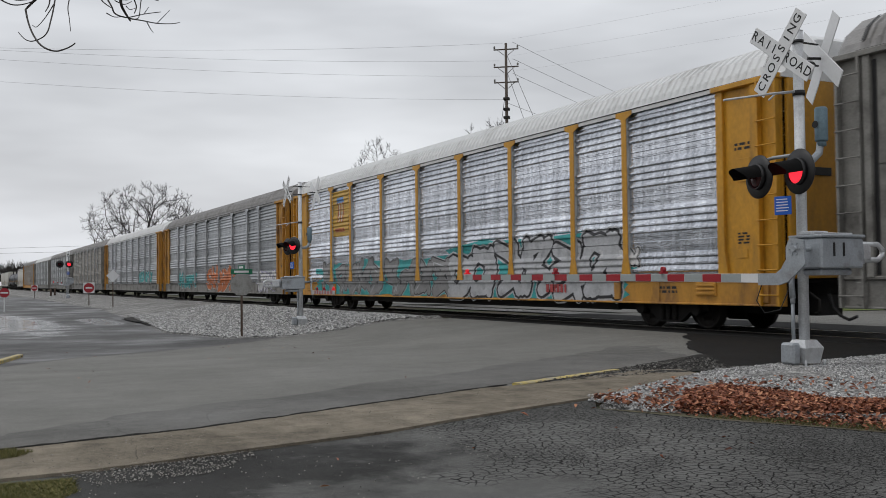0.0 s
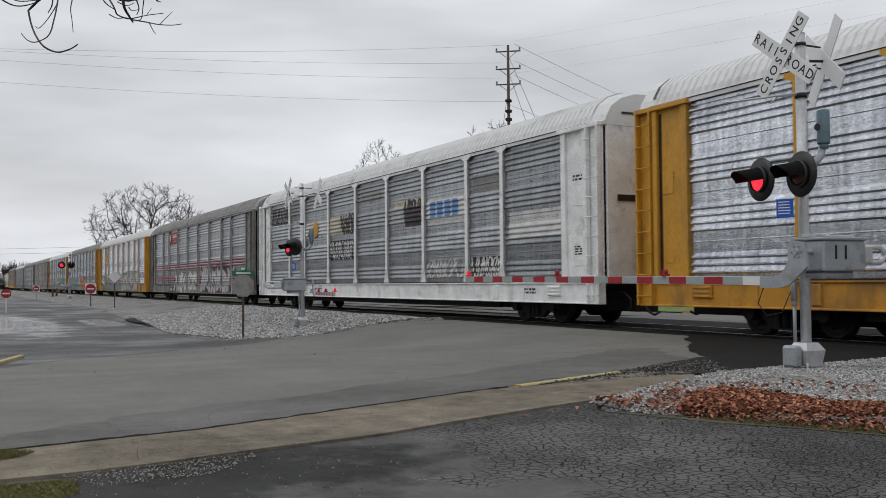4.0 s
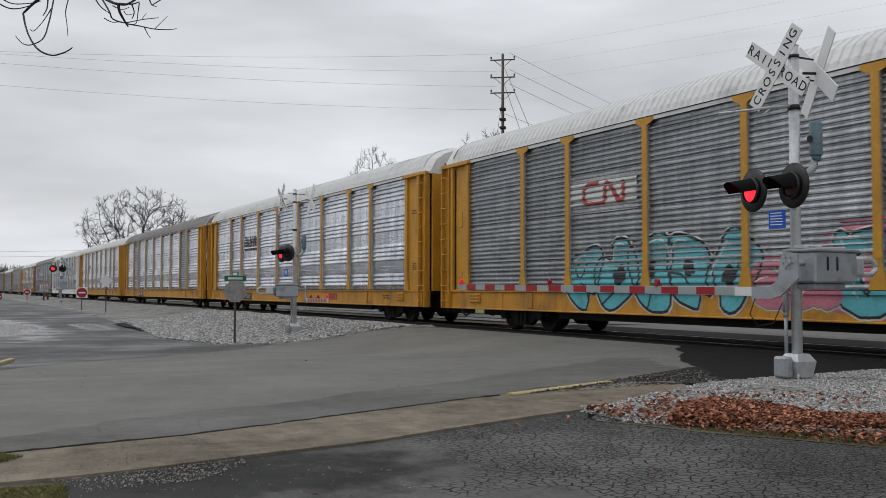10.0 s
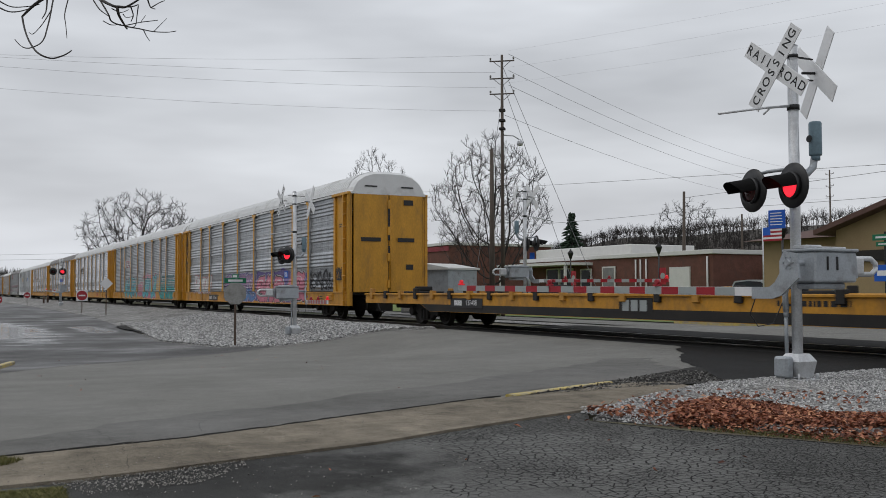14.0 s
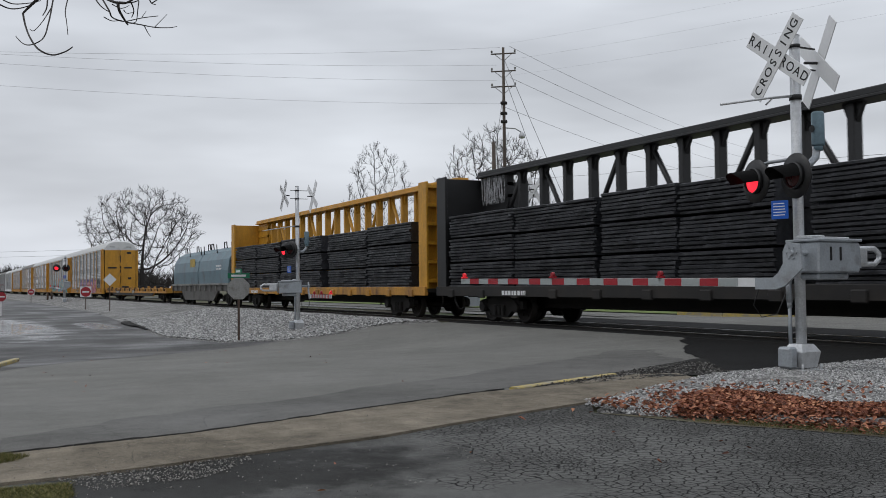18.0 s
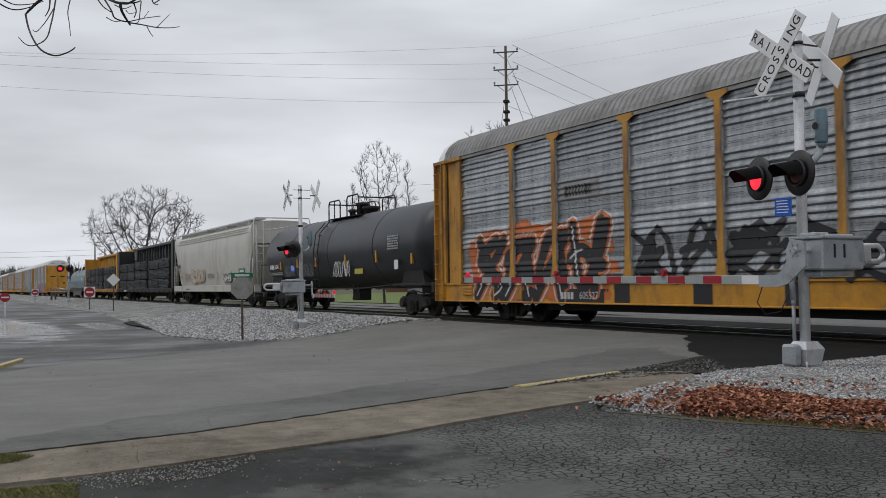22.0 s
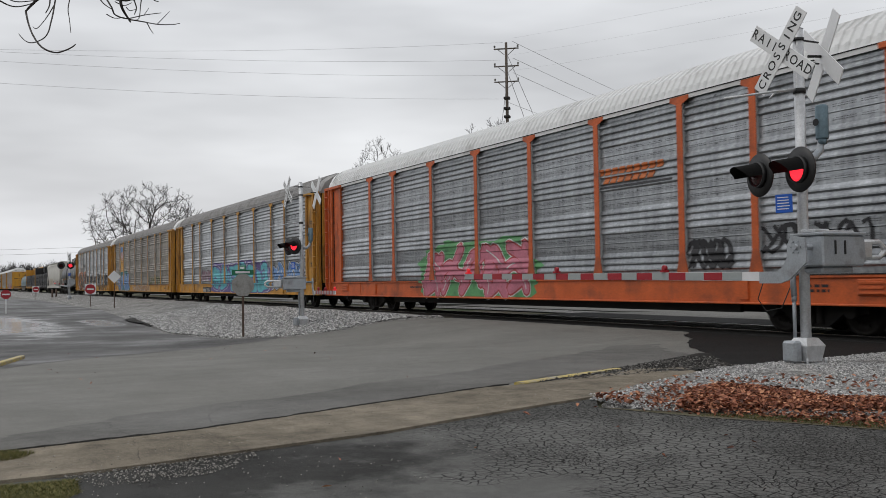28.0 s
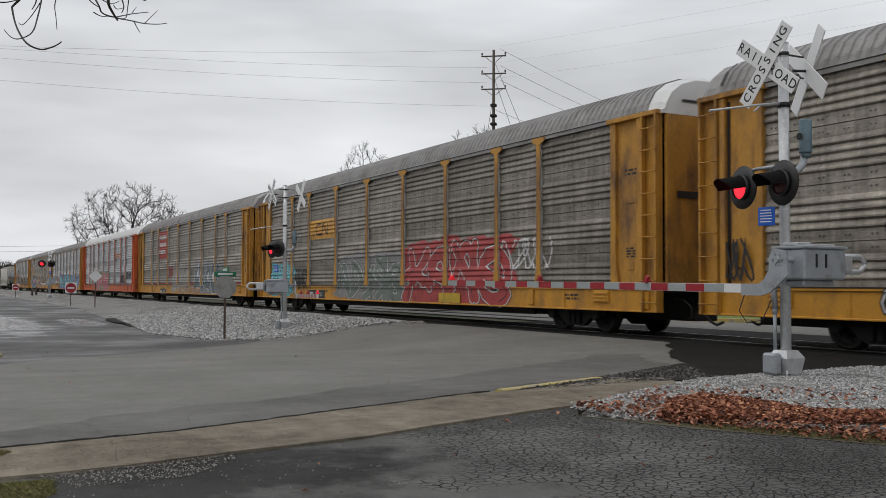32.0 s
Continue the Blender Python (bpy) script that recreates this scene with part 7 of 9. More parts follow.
    part("gate_housing", ("gate_housing", lambda bm: (box(bm, -0.20, 0.26, -0.18, 0.52, 1.16, 1.52, 0.02), box(bm, -0.22, 0.28, -0.20, 0.54, 1.52, 1.555, 0.01), box(bm, -0.12, 0.18, -0.1, 0.42, 1.08, 1.16, 0.02))),
         alu, mast, "grey gate mechanism housing", m=g @ pose(0.13, 0.06, -0.03))
    part("housing_cap", ("gate_cap", lambda bm: (box(bm, -0.10, 0.12, -0.14, 0.10, 1.555, 1.60, 0.01), box(bm, -0.10, 0.18, 0.02, 0.44, 1.552, 1.58, 0.008))), galv, mast, m=g @ pose(0.13, 0.06, -0.03))
    def bracket(bm):
        slab(bm, [(0.34, 1.50), (0.14, 1.53), (0.08, 1.42), (0.08, 1.28), (0.0, 1.17), (-0.08, 1.12), (-0.36, 1.12), (-0.36, 0.98), (-0.04, 0.98), (0.10, 1.02), (0.36, 1.22)], -0.36, -0.33)
        for k in range(6):
            a = k * math.pi / 3
            tube(bm, (0.21 + 0.07 * math.cos(a), -0.375, 1.40 + 0.07 * math.sin(a)), (0.21 + 0.07 * math.cos(a), -0.355, 1.40 + 0.07 * math.sin(a)), 0.012, seg=6)
        tube(bm, (0.21, -0.39, 1.40), (0.21, 0.6, 1.40), 0.035, seg=10)
        slab(bm, [(0.34, 1.50), (0.12, 1.52), (0.06, 1.40), (0.17, 1.2), (0.36, 1.22)], 0.60, 0.63)
    part("arm_bracket", ("arm_bracket", bracket), alu, mast, "steel arm bracket with bolts", m=g @ pose(0, 0, -0.04))
    def weights(bm):
        for z in (1.27, 1.46):
            pipe(bm, [(0.2, 0.60, z), (0.2, 1.02, z), (0.2, 1.10, z + (0.06 if z < 1.4 else -0.06)), (0.2, 1.10, 1.365)], 0.032, 8)
        box(bm, 0.14, 0.26, 0.60, 0.84, 1.26, 1.48, 0.02)
    part("counterweight", ("counterweight", weights), galv, mast, m=g @ pose(0, 0.04, -0.04))
    # black bars stand in for the two dark slots of the housing
    for y in (0.08, 0.24):
        part("latch", ("gate_slot_bar", lambda bm: box(bm, -0.012, 0.012, -0.012, 0.012, 1.27, 1.43, 0.004)), black, mast, m=g @ pose(0.392, y, 0))
    part("cable", ("gate_cable", lambda bm: pipe(bm, [(-0.30, -0.34, 0.99), (-0.45, -0.3, 0.75), (-0.42, -0.2, 0.60), (-0.25, -0.12, 0.64), (-0.13, -0.06, 0.95)], 0.007, 5)), black, mast, m=g)
    striped_arm(mast, arm, -0.30, 1.025, 1.025 + arm_rise, -0.345, g)
    return mast


signal_mast("crossing_signal", "steel crossing signal with lowered gate, lamps and crossed boards", pose(-8.2, 9.03, gz(-8.2, 9.03) + 0.05), 7.5, arm_rise=0.07)
signal_mast("crossing_signal", "steel crossing signal with lowered gate beside the gravel", pose(-28.9, 9.84, gz(-28.9, 9.84) + 0.02) @ pose(0, 0, 0, 0, -1.0, 0), 5.6, arm_rise=-0.05, arm_turn=166, lamp_turn=21, toe=7, buck=4.2, buck_turn=-2, spread=0.14, lamp_z=2.5)
signal_mast("crossing_signal", "crossing signal beyond the rails with its gate lowered", pose(-34.6, 22.0, gz(-34.6, 22) + 0.3, 0, 0, 180) @ Matrix.Diagonal((1.25, 1.25, 1.25, 1)), 6.6, arm_rise=-0.06, lamp_turn=-7, buck=3.9)
signal_mast("crossing_signal", "distant crossing signal with one red lamp glowing", pose(-99.4, 10.25, -0.25, 0, 0, 90) @ Matrix.Diagonal((1.3, 1.3, 1.3, 1)), 0.75, buck=3.1, buck_turn=90, lamp_z=2.55)


# ---------------------------------------------------------------- road signs
def post(bm, h, r=0.03):
    box(bm, -r, r, -r * 0.6, r * 0.6, -0.3, h, 0.004)


def road_sign(name, label, m, height, face, shape, size, back=galv, pole_m=galv):
    sg = thing(name, label, "road sign", "", m)
    bm = bmesh.new()
    post(bm, height + size * 0.2)
    part("post", bm, pole_m, sg)
    bm = bmesh.new()
    if shape == "octagon":
        octagon(bm, size / 2, -0.034, -0.028, height)
    elif shape == "diamond":
        r = size * 0.707
        slab(bm, [(0, height - r), (r, height), (0, height + r), (-r, height)], -0.034, -0.028)
    else:
        slab(bm, [(-size / 2, height - size / 2), (size / 2, height - size / 2), (size / 2, height + size / 2), (-size / 2, height + size / 2)], -0.034, -0.028)
    part("sign_face", bm, face, sg)
    return sg


rusty = mat("rusty_post", (0.09, 0.06, 0.045), 0.8)
grey_back = mat("bare_aluminium_back", (0.30, 0.30, 0.29), 0.5, 0.4, dirt=(0.16, 0.15, 0.13), dirt_amount=0.4, dirt_scale=4)
st = road_sign("stop_sign", "grey back of an octagonal sign below green street plates", pose(-26.42, 7.26, gz(-26.42, 7.26), 0, 0, 70), 1.48, grey_back, "octagon", 0.60, pole_m=rusty)
for ang, z in ((0, 1.96), (70, 1.84)):
    bm = bmesh.new()
    box(bm, -0.30, 0.30, -0.01, 0.01, -0.07, 0.07, 0.004, pose(0, 0, z, 0, 0, ang - 70))
    nb = part("street_name_plate", bm, green, st, "green plate with a white bar of lettering")
    bm = bmesh.new()
    box(bm, -0.2, 0.2, -0.014, 0.014, -0.03, 0.03, 0.0, pose(0, 0, z, 0, 0, ang - 70))
    part("lettering_bar", bm, white, nb)
road_sign("diamond_sign", "diamond sign on a thin post seen from behind", pose(-62.5, 9.06, -0.4, 0, 0, 75), 2.0, white, "diamond", 0.56, pole_m=rusty)
for x, y, h, s in ((-71.9, 8.8, 1.25, 0.75), (-118, 8.6, 1.15, 0.72)):
    dn = road_sign("no_entry_sign", "square red and white no-entry sign on a low post", pose(x, y, -0.42, 0, 0, 80), h, white, "square", s, pole_m=rusty)
    bm = bmesh.new()
    lathe(bm, [(s * 0.46, -0.040), (s * 0.46, -0.036)], "Y", 24, (0, 0, h))
    part("red_disc", bm, red, dn)
    bm = bmesh.new()
    box(bm, -s * 0.3, s * 0.3, -0.045, -0.041, h - 0.05, h + 0.05)
    part("white_bar", bm, white, dn)
dn = road_sign("no_entry_sign", "square red and white no-entry sign on a pale post", pose(-60.0, 2.80, -0.45, 0, 0, 85), 1.1, red, "octagon", 0.52, pole_m=whitepaint)
bm = bmesh.new()
box(bm, -0.2, 0.2, -0.045, -0.038, 1.06, 1.14)
part("white_bar", bm, white, dn)


# two short posts by the far rails
def bollard(x, y):
    b = thing("bollard", "short dark weathered post beside the rails", "bollard", "short posts", pose(x, y, gz(x, y) - 0.1))
    bm = bmesh.new()
    tube(bm, (0, 0, 0), (0, 0, 1.0), 0.11, 0.10, 10)
    part("post", bm, rusty, b)
    bm = bmesh.new()
    tube(bm, (0, 0, 1.0), (0, 0, 1.03), 0.12, 0.09, 10)
    part("cap", bm, greysteel, b)


bollard(-117.6, 10.3)
bollard(-117.9, 10.75)

# kerbs
def kerb(pts, label, low):
    bm = bmesh.new()
    for (x0, y0), (x1, y1) in zip(pts, pts[1:]):
        d = Vector((x1 - x0, y1 - y0, 0)).normalized()
        nrm = Vector((-d.y, d.x, 0)) * (0.055 if low < 0.05 else 0.06)
        vs = []
        for (x, y) in ((x0, y0), (x1, y1)):
            z = gz(x, y)
            for s, h in ((-1, -0.1), (-1, low - 0.012), (-0.7, low), (0.7, low), (1, low - 0.012), (1, -0.1)):
                vs.append(bm.verts.new((x + s * nrm.x, y + s * nrm.y, z + h)))
        for i in range(5):
            bm.faces.new((vs[i], vs[i + 1], vs[i + 7], vs[i + 6]))
        bm.faces.new(vs[:6])
        bm.faces.new(vs[6:][::-1])
    tagged(part("kerb", bm, kerb_yellow), label, "kerb", kind="structure")


kerb([(-8.42, 5.16), (-8.75, 6.0), (-9.12, 6.95)], "worn yellow-painted concrete kerb", 0.03)
kerb([(-28.0, 24.4), (-26.6, 25.3), (-25.0, 27.2)], "yellow-painted kerb along the grass", 0.12)
kerb([(-17.5, 0.55), (-19.5, 0.9), (-21.6, 1.3)], "worn yellow-painted concrete kerb", 0.07)


# ---------------------------------------------------------------- poles and wires
def far_wire(pts_pairs, sag, r, label="thin overhead wires"):
    bm = bmesh.new()
    for a, b in pts_pairs:
        a, b = Vector(a), Vector(b)
        n = 14
        P = [a.lerp(b, i / n) - Vector((0, 0, sag * 4 * (i / n) * (1 - i / n))) for i in range(n + 1)]
        pipe(bm, P, r, 4)
    tagged(part("overhead_wires", bm, wire), label, "wires", kind="stuff")


POLE = Vector((-39.4, 23.8, 0))
TOP = 12.6


def utility_pole(x, y, h, arms, label, lean=0, turn=0, slim=1.0):
    p = thing("utility_pole", label, "utility pole", "utility poles", pose(x, y, gz(x, y) - 0.2, 0, lean, turn))
    bm = bmesh.new()
    tube(bm, (0, 0, 0), (0, 0, h), 0.15 * slim, 0.085 * slim, 12)
    part("pole", bm, wood_pole, p)
    for z in arms:
        bm = bmesh.new()
        box(bm, -0.6, 0.6, -0.035, 0.035, z - 0.025, z + 0.025)
        for s in (-1, 1):
            tube(bm, (s * 0.08, 0, z - 0.3), (s * 0.4, 0, z - 0.03), 0.014, seg=5)
        part("crossarm", bm, wood_pole, p)
        for xx in (-0.56, 0.56):
            bm = bmesh.new()
            lathe(bm, [(0.02, z + 0.05), (0.05, z + 0.07), (0.035, z + 0.11), (0.055, z + 0.14), (0.02, z + 0.18)], "Z", 8, (xx, 0, 0))
            part("insulator", bm, greysteel, p)
    return p


up = utility_pole(POLE.x, POLE.y, TOP + 0.2, (12.5, 11.65, 10.9), "tall weathered wooden utility pole with three crossarms", turn=52, slim=0.72)
bm = bmesh.new()
pipe(bm, [(0, 0, 8.9), (0.5, 0.3, 8.9), (0.75, 0.45, 8.75)], 0.03, 6)
lathe(bm, [(0.05, 8.75), (0.16, 8.6), (0.14, 8.45), (0.02, 8.42)], "Z", 10, (0.8, 0.48, 0))
part("street_light", bm, galv, up)
bm = bmesh.new()
for z in (9.6, 10.1, 9.2):
    box(bm, -0.15, 0.15, -0.14, 0.14, z - 0.06, z + 0.06, 0.02)
part("cable_clamp", bm, dark, up)
utility_pole(-39.1, 23.03, 8.1, (), "bare wooden pole stub without arms")
utility_pole(-49.5, 44.0, 7.7, (), "plain grey wooden pole", 1.0)
utility_pole(-83, 97.5, 16.5, (16.0, 14.5, 13.2), "distant wooden utility pole with crossarms")
utility_pole(-73.75, 73.5, 9.2, (8.6, 7.9), "distant wooden pole with two crossarms", turn=45)
utility_pole(-190, 26, 9, (8.6,), "distant wooden utility pole by the rails")
utility_pole(-149, 19.0, 7.9, (), "slim bare pole beside the rails")
L2, R2, R3 = Vector((-46, -14, 0)), Vector((-7.4, 36, 0)), Vector((-83, 97.5, 0))
far_wire([((POLE.x - 0.3, POLE.y, 12.55), (L2.x, L2.y, 10.7)), ((POLE.x - 0.6, POLE.y, 11.75), (L2.x, L2.y, 11.16)), ((POLE.x - 0.6, POLE.y, 11.0), (L2.x, L2.y, 11.03)),
          ((POLE.x - 0.3, POLE.y, 9.8), (L2.x, L2.y, 10.27))], 0.6, 0.005)
far_wire([((POLE.x + 0.6, POLE.y, 12.55), (R2.x, R2.y, 12.6)), ((POLE.x + 0.6, POLE.y, 11.75), (R2.x, R2.y, 11.8)), ((POLE.x + 0.6, POLE.y, 11.0), (R2.x, R2.y, 11.0))], 0.35, 0.0022)
far_wire([((POLE.x + 0.6, POLE.y, 12.4), (R3.x, R3.y, 16.0)), ((POLE.x + 0.6, POLE.y, 11.6), (R3.x, R3.y, 15.0)), ((POLE.x + 0.6, POLE.y, 10.9), (R3.x, R3.y, 13.8)), ((POLE.x, POLE.y, 9.6), (R3.x, R3.y, 12.5))], 1.6, 0.009)
far_wire([((POLE.x, POLE.y, 12.0), (POLE.x + 4.2, POLE.y + 3, 0.0)), ((POLE.x, POLE.y, 11.2), (POLE.x + 3.2, POLE.y + 2.4, 0.0)), ((POLE.x, POLE.y, 10.4), (POLE.x - 1.4, POLE.y - 1.0, 0.0))], 0.0, 0.012, "steel guy wires of the pole")
far_wire([((-90, 41.5, 11.2), (-10, 42.4, 6.1)), ((-75, 44, 6.9), (-49.5, 44, 6.4)), ((-49.5, 44, 6.4), (-18, 44, 5.85)), ((-49.5, 44, 7.3), (-12, 46, 8.0))], 0.12, 0.016)
far_wire([((-190, 26, 8.4), (-205, -60, 7.6)), ((-190, 26, 7.4), (-205, -60, 6.9))], 0.6, 0.03)


# ---------------------------------------------------------------- trees



def limb_mesh(segs, name, material):
    """Tapered five-sided pieces from (start, end, radius, radius)."""
    vs, fs = [], []
    for p, q, r0, r1 in segs:
        d = (q - p).normalized()
        a = d.orthogonal().normalized()
        b = d.cross(a)
        k = len(vs)
        for c, r in ((p, r0), (q, r1)):
            vs += [c + (a * math.cos(i * 1.2566) + b * math.sin(i * 1.2566)) * r for i in range(5)]
        fs += [(k + i, k + (i + 1) % 5, k + 5 + (i + 1) % 5, k + 5 + i) for i in range(5)]
    me = bpy.data.meshes.new(name)
    me.from_pydata(vs, [], fs)
    me.materials.append(material)
    return me


def bare_tree(x, y, height, seed, label, crown, low, points=420, step=0.4, trunk=0.25, flat=1.0, tip=0.012, rise=0.25):
    """A leafless crown grown towards points spread through an egg-shaped space."""
    rng = np.random.default_rng(seed)
    t = thing("tree", label, "tree", "bare trees", pose(x, y, gz(x, y) - 0.1))
    cz, rz = (height + low) / 2, (height - low) / 2
    want = []
    while len(want) < points:
        p = rng.uniform(-1, 1, 3)
        r = np.linalg.norm(p)
        if r < 1 and rng.random() < 0.25 + 0.75 * r:
            s = 1 - 0.38 * max(0.0, -p[2]) * flat
            want.append((p[0] * crown / 2 * s, p[1] * crown / 2 * s, cz + p[2] * rz))
    want = np.array(want)
    nodes, up = [np.array((0.0, 0.0, 0.0))], [-1]
    fork = max(low * 0.75, height * 0.12)
    while nodes[-1][2] < fork:
        nodes.append(nodes[-1] + np.array((rng.uniform(-0.04, 0.04), rng.uniform(-0.04, 0.04), step)))
        up.append(len(nodes) - 2)
    for _ in range(90):
        N = np.array(nodes)
        d2 = ((want[:, None, :] - N[None, :, :]) ** 2).sum(2)
        near = d2.argmin(1)
        pull = {}
        for i, k in enumerate(near):
            v = want[i] - N[k]
            pull.setdefault(int(k), []).append(v / (np.linalg.norm(v) + 1e-6))
        for k, v in pull.items():
            g = np.sum(v, 0) + rng.uniform(-0.35, 0.35, 3) + np.array((0, 0, rise * 0.5))
            nodes.append(N[k] + g / (np.linalg.norm(g) + 1e-6) * step)
            up.append(k)
        N = np.array(nodes)
        left = ((want[:, None, :] - N[None, :, :]) ** 2).sum(2).min(1) > (step * 1.3) ** 2
        want = want[left]
        if len(want) == 0 or len(nodes) > 4200:
            break
    n = len(nodes)
    area = [0.0] * n
    kids = [0] * n
    for i in range(n - 1, 0, -1):
        if kids[i] == 0:
            area[i] = tip ** 2
        area[up[i]] += area[i]
        kids[up[i]] += 1
    rad = [min(trunk, a ** 0.5) for a in area]
    big, fine = [], []
    for i in range(1, n):
        p, q = Vector(nodes[up[i]]), Vector(nodes[i])
        (big if rad[i] > trunk * 0.18 else fine).append((p, q, max(rad[i], min(rad[up[i]], rad[i] * 1.35)), rad[i]))
        if rad[i] < tip * 2.2:
            for k in range(3 if kids[i] else 5):
                d = (q - p).normalized() * 0.7 + Vector(rng.uniform(-0.8, 0.8, 3)) + Vector((0, 0, rise))
                e = q + d.normalized() * step * rng.uniform(0.7, 1.5)
                fine.append((q, e, tip * 0.8, tip * 0.35))
                for j in range(2):
                    m = q.lerp(e, 0.4 + 0.3 * j)
                    fine.append((m, m + (d.normalized() + Vector(rng.uniform(-0.8, 0.8, 3))).normalized() * step * 0.6, tip * 0.55, tip * 0.3))
    part("trunk", limb_mesh(big, "trunk", bark), bark, t, "dark trunk with spreading limbs")
    part("crown", limb_mesh(fine, "crown", twig), twig, t, "leafless crown of fine twigs")
    return t


bare_tree(-113, 19.9, 12.6, 3, "wide bare tree with a broad flat crown of dark twigs", 13.8, 2.2, 800, 0.55, 0.42, 0.9, 0.019, 0.45)
bare_tree(-57.0, 25.0, 10.6, 5, "bare street tree with upright twigs", 4.8, 2.0, 560, 0.33, 0.17, 1.0, 0.008, 0.9)
bare_tree(-45.3, 26.6, 9.8, 8, "bare street tree with many upright limbs", 6.8, 1.3, 1000, 0.34, 0.34, 1.3, 0.0105, 0.6)
bare_tree(-62, 34, 6.5, 11, "small bare tree behind the cabinet", 4.0, 2.0, 160, 0.35, 0.12, 1.0, 0.008)
bare_tree(-69.2, 62, 9.6, 14, "bare tree behind the brick building", 6.5, 3.5, 300, 0.4, 0.2, 1.0, 0.014)
bare_tree(-110, 62, 9.5, 12, "bare tree on the far street", 7.0, 2.5, 200, 0.5, 0.2, 1.0, 0.014)


def conifer(x, y, h):
    t = thing("conifer", "dark green conifer behind the brick buildings", "tree", "", pose(x, y, -0.3))
    bm = bmesh.new()
    tube(bm, (0, 0, 0), (0, 0, h), 0.18, 0.03, 8)
    part("trunk", bm, bark, t)
    rnd = random.Random(9)
    bm = bmesh.new()
    for i in range(620):
        z = h * rnd.uniform(0.12, 1.0)
        rr = (h - z) * 0.40 * rnd.uniform(0.3, 1.1) + 0.1
        a = rnd.uniform(0, 6.28)
        c = Vector((rr * math.cos(a), rr * math.sin(a), z - rr * 0.25))
        s = 0.16 + 0.1 * rnd.random()
        tube(bm, c - Vector((math.cos(a), math.sin(a), -0.25)) * s * 2.4, c + Vector((math.cos(a), math.sin(a), -0.25)) * s * 1.6, s * 0.8, 0.02, 4, smooth=False)
    part("crown", bm, mat("conifer_green", (0.02, 0.04, 0.022), 0.9, vary=0.4), t)


conifer(-103.4, 73, 11.4)


def hill_height(x):
    return 18.5 * smooth((x + 400) / 110) * (1 - 0.45 * smooth((x + 190) / 120)) + 1.5 + 1.6 * noise.noise((x * 0.03, 0, 0))


def far_woods():
    """Bare winter woods on the low hills: trunks and twig clumps past counting."""
    hill = mat("winter_hillside", (0.075, 0.067, 0.058), 1.0, vary=0.4, scale=0.25)
    bm = bmesh.new()
    rows = []
    for k in range(61):
        x = -420 + k * 8
        h = hill_height(x)
        rows.append([bm.verts.new((x, 170, -2)), bm.verts.new((x, 190, h * 0.55)), bm.verts.new((x, 225, h)), bm.verts.new((x, 300, -2))])
    for a, b in zip(rows, rows[1:]):
        for i in range(3):
            bm.faces.new((a[i], b[i], b[i + 1], a[i + 1])).smooth = True
    tagged(part("hill", bm, hill), "low hill of bare winter woods", "hill", kind="structure")
    rnd = random.Random(17)
    segs = []

    def tree(x, y, z, hh, r, n=9):
        c = Vector((x, y, z + hh * 0.35))
        segs.append((Vector((x, y, z - 1)), c, r * 1.6, r))
        for j in range(n):
            a, e = rnd.uniform(0, 6.28), rnd.uniform(0.3, 1.45)
            l = hh * rnd.uniform(0.35, 0.65)
            d = Vector((math.cos(a) * math.cos(e), math.sin(a) * math.cos(e), math.sin(e)))
            segs.append((c, c + d * l, r * 0.8, r * 0.2))
            for k in range(2):
                q = c + d * l * rnd.uniform(0.4, 0.8)
                segs.append((q, q + (d + Vector((rnd.uniform(-1, 1), rnd.uniform(-1, 1), 0.5))).normalized() * l * 0.4, r * 0.4, r * 0.15))
    for i in range(3600):
        x, y = rnd.uniform(-420, 20), rnd.uniform(170, 228)
        h0 = hill_height(x) * (0.55 * smooth((y - 168) / 22) + 0.45 * smooth((y - 190) / 35))
        tree(x, y, h0, rnd.uniform(3.0, 6.0), 0.06, 9)
    for i in range(500):
        x, y = rnd.uniform(-460, -150), rnd.uniform(24, 130)
        if x > -200 and y < 60:
            y += 50
        tree(x, y, -1, rnd.uniform(5, 9), 0.14)
    for i in range(260):
        tree(rnd.uniform(-470, -300), rnd.uniform(-60, 12), -1, rnd.uniform(6, 11), 0.2)
    for i in range(240):
        tree(rnd.uniform(-445, -400), rnd.uniform(19, 60), -1, rnd.uniform(8, 13), 0.2)
    for i in range(60):
        tree(rnd.uniform(-160, -95), rnd.uniform(75, 110), -1, rnd.uniform(7, 11), 0.10)
    tagged(part("far_woods", limb_mesh(segs, "far_woods", twig), twig), "bare brown woods in the distance", "woods", kind="stuff")


far_woods()


def unseen_backdrop():
    """An unseen row of trees and yards, added to close the car park and darken reflections."""
    bm = bmesh.new()
    rows = []
    for k in range(90):
        x = -230 + k * 4
        h = 8.0 + 2.2 * noise.noise((x * 0.05, 3, 0)) + 1.6 * noise.noise((x * 0.31, 7, 0))
        y = -30 + 2.0 * noise.noise((x * 0.2, 0, 5))
        rows.append([bm.verts.new((x, y + 1.0, -2)), bm.verts.new((x, y + 0.4, h * 0.6)), bm.verts.new((x, y - 1.5, h)), bm.verts.new((x, y - 6, -2))])
    for a, b in zip(rows, rows[1:]):
        for i in range(3):
            bm.faces.new((a[i], b[i], b[i + 1], a[i + 1]))
    tagged(part("backdrop", bm, mat("dark_backdrop_mass", (0.05, 0.046, 0.038), 1.0, vary=0.5, scale=0.3)), "unseen dark row added behind the car park to darken reflections", "woods", kind="structure")


unseen_backdrop()


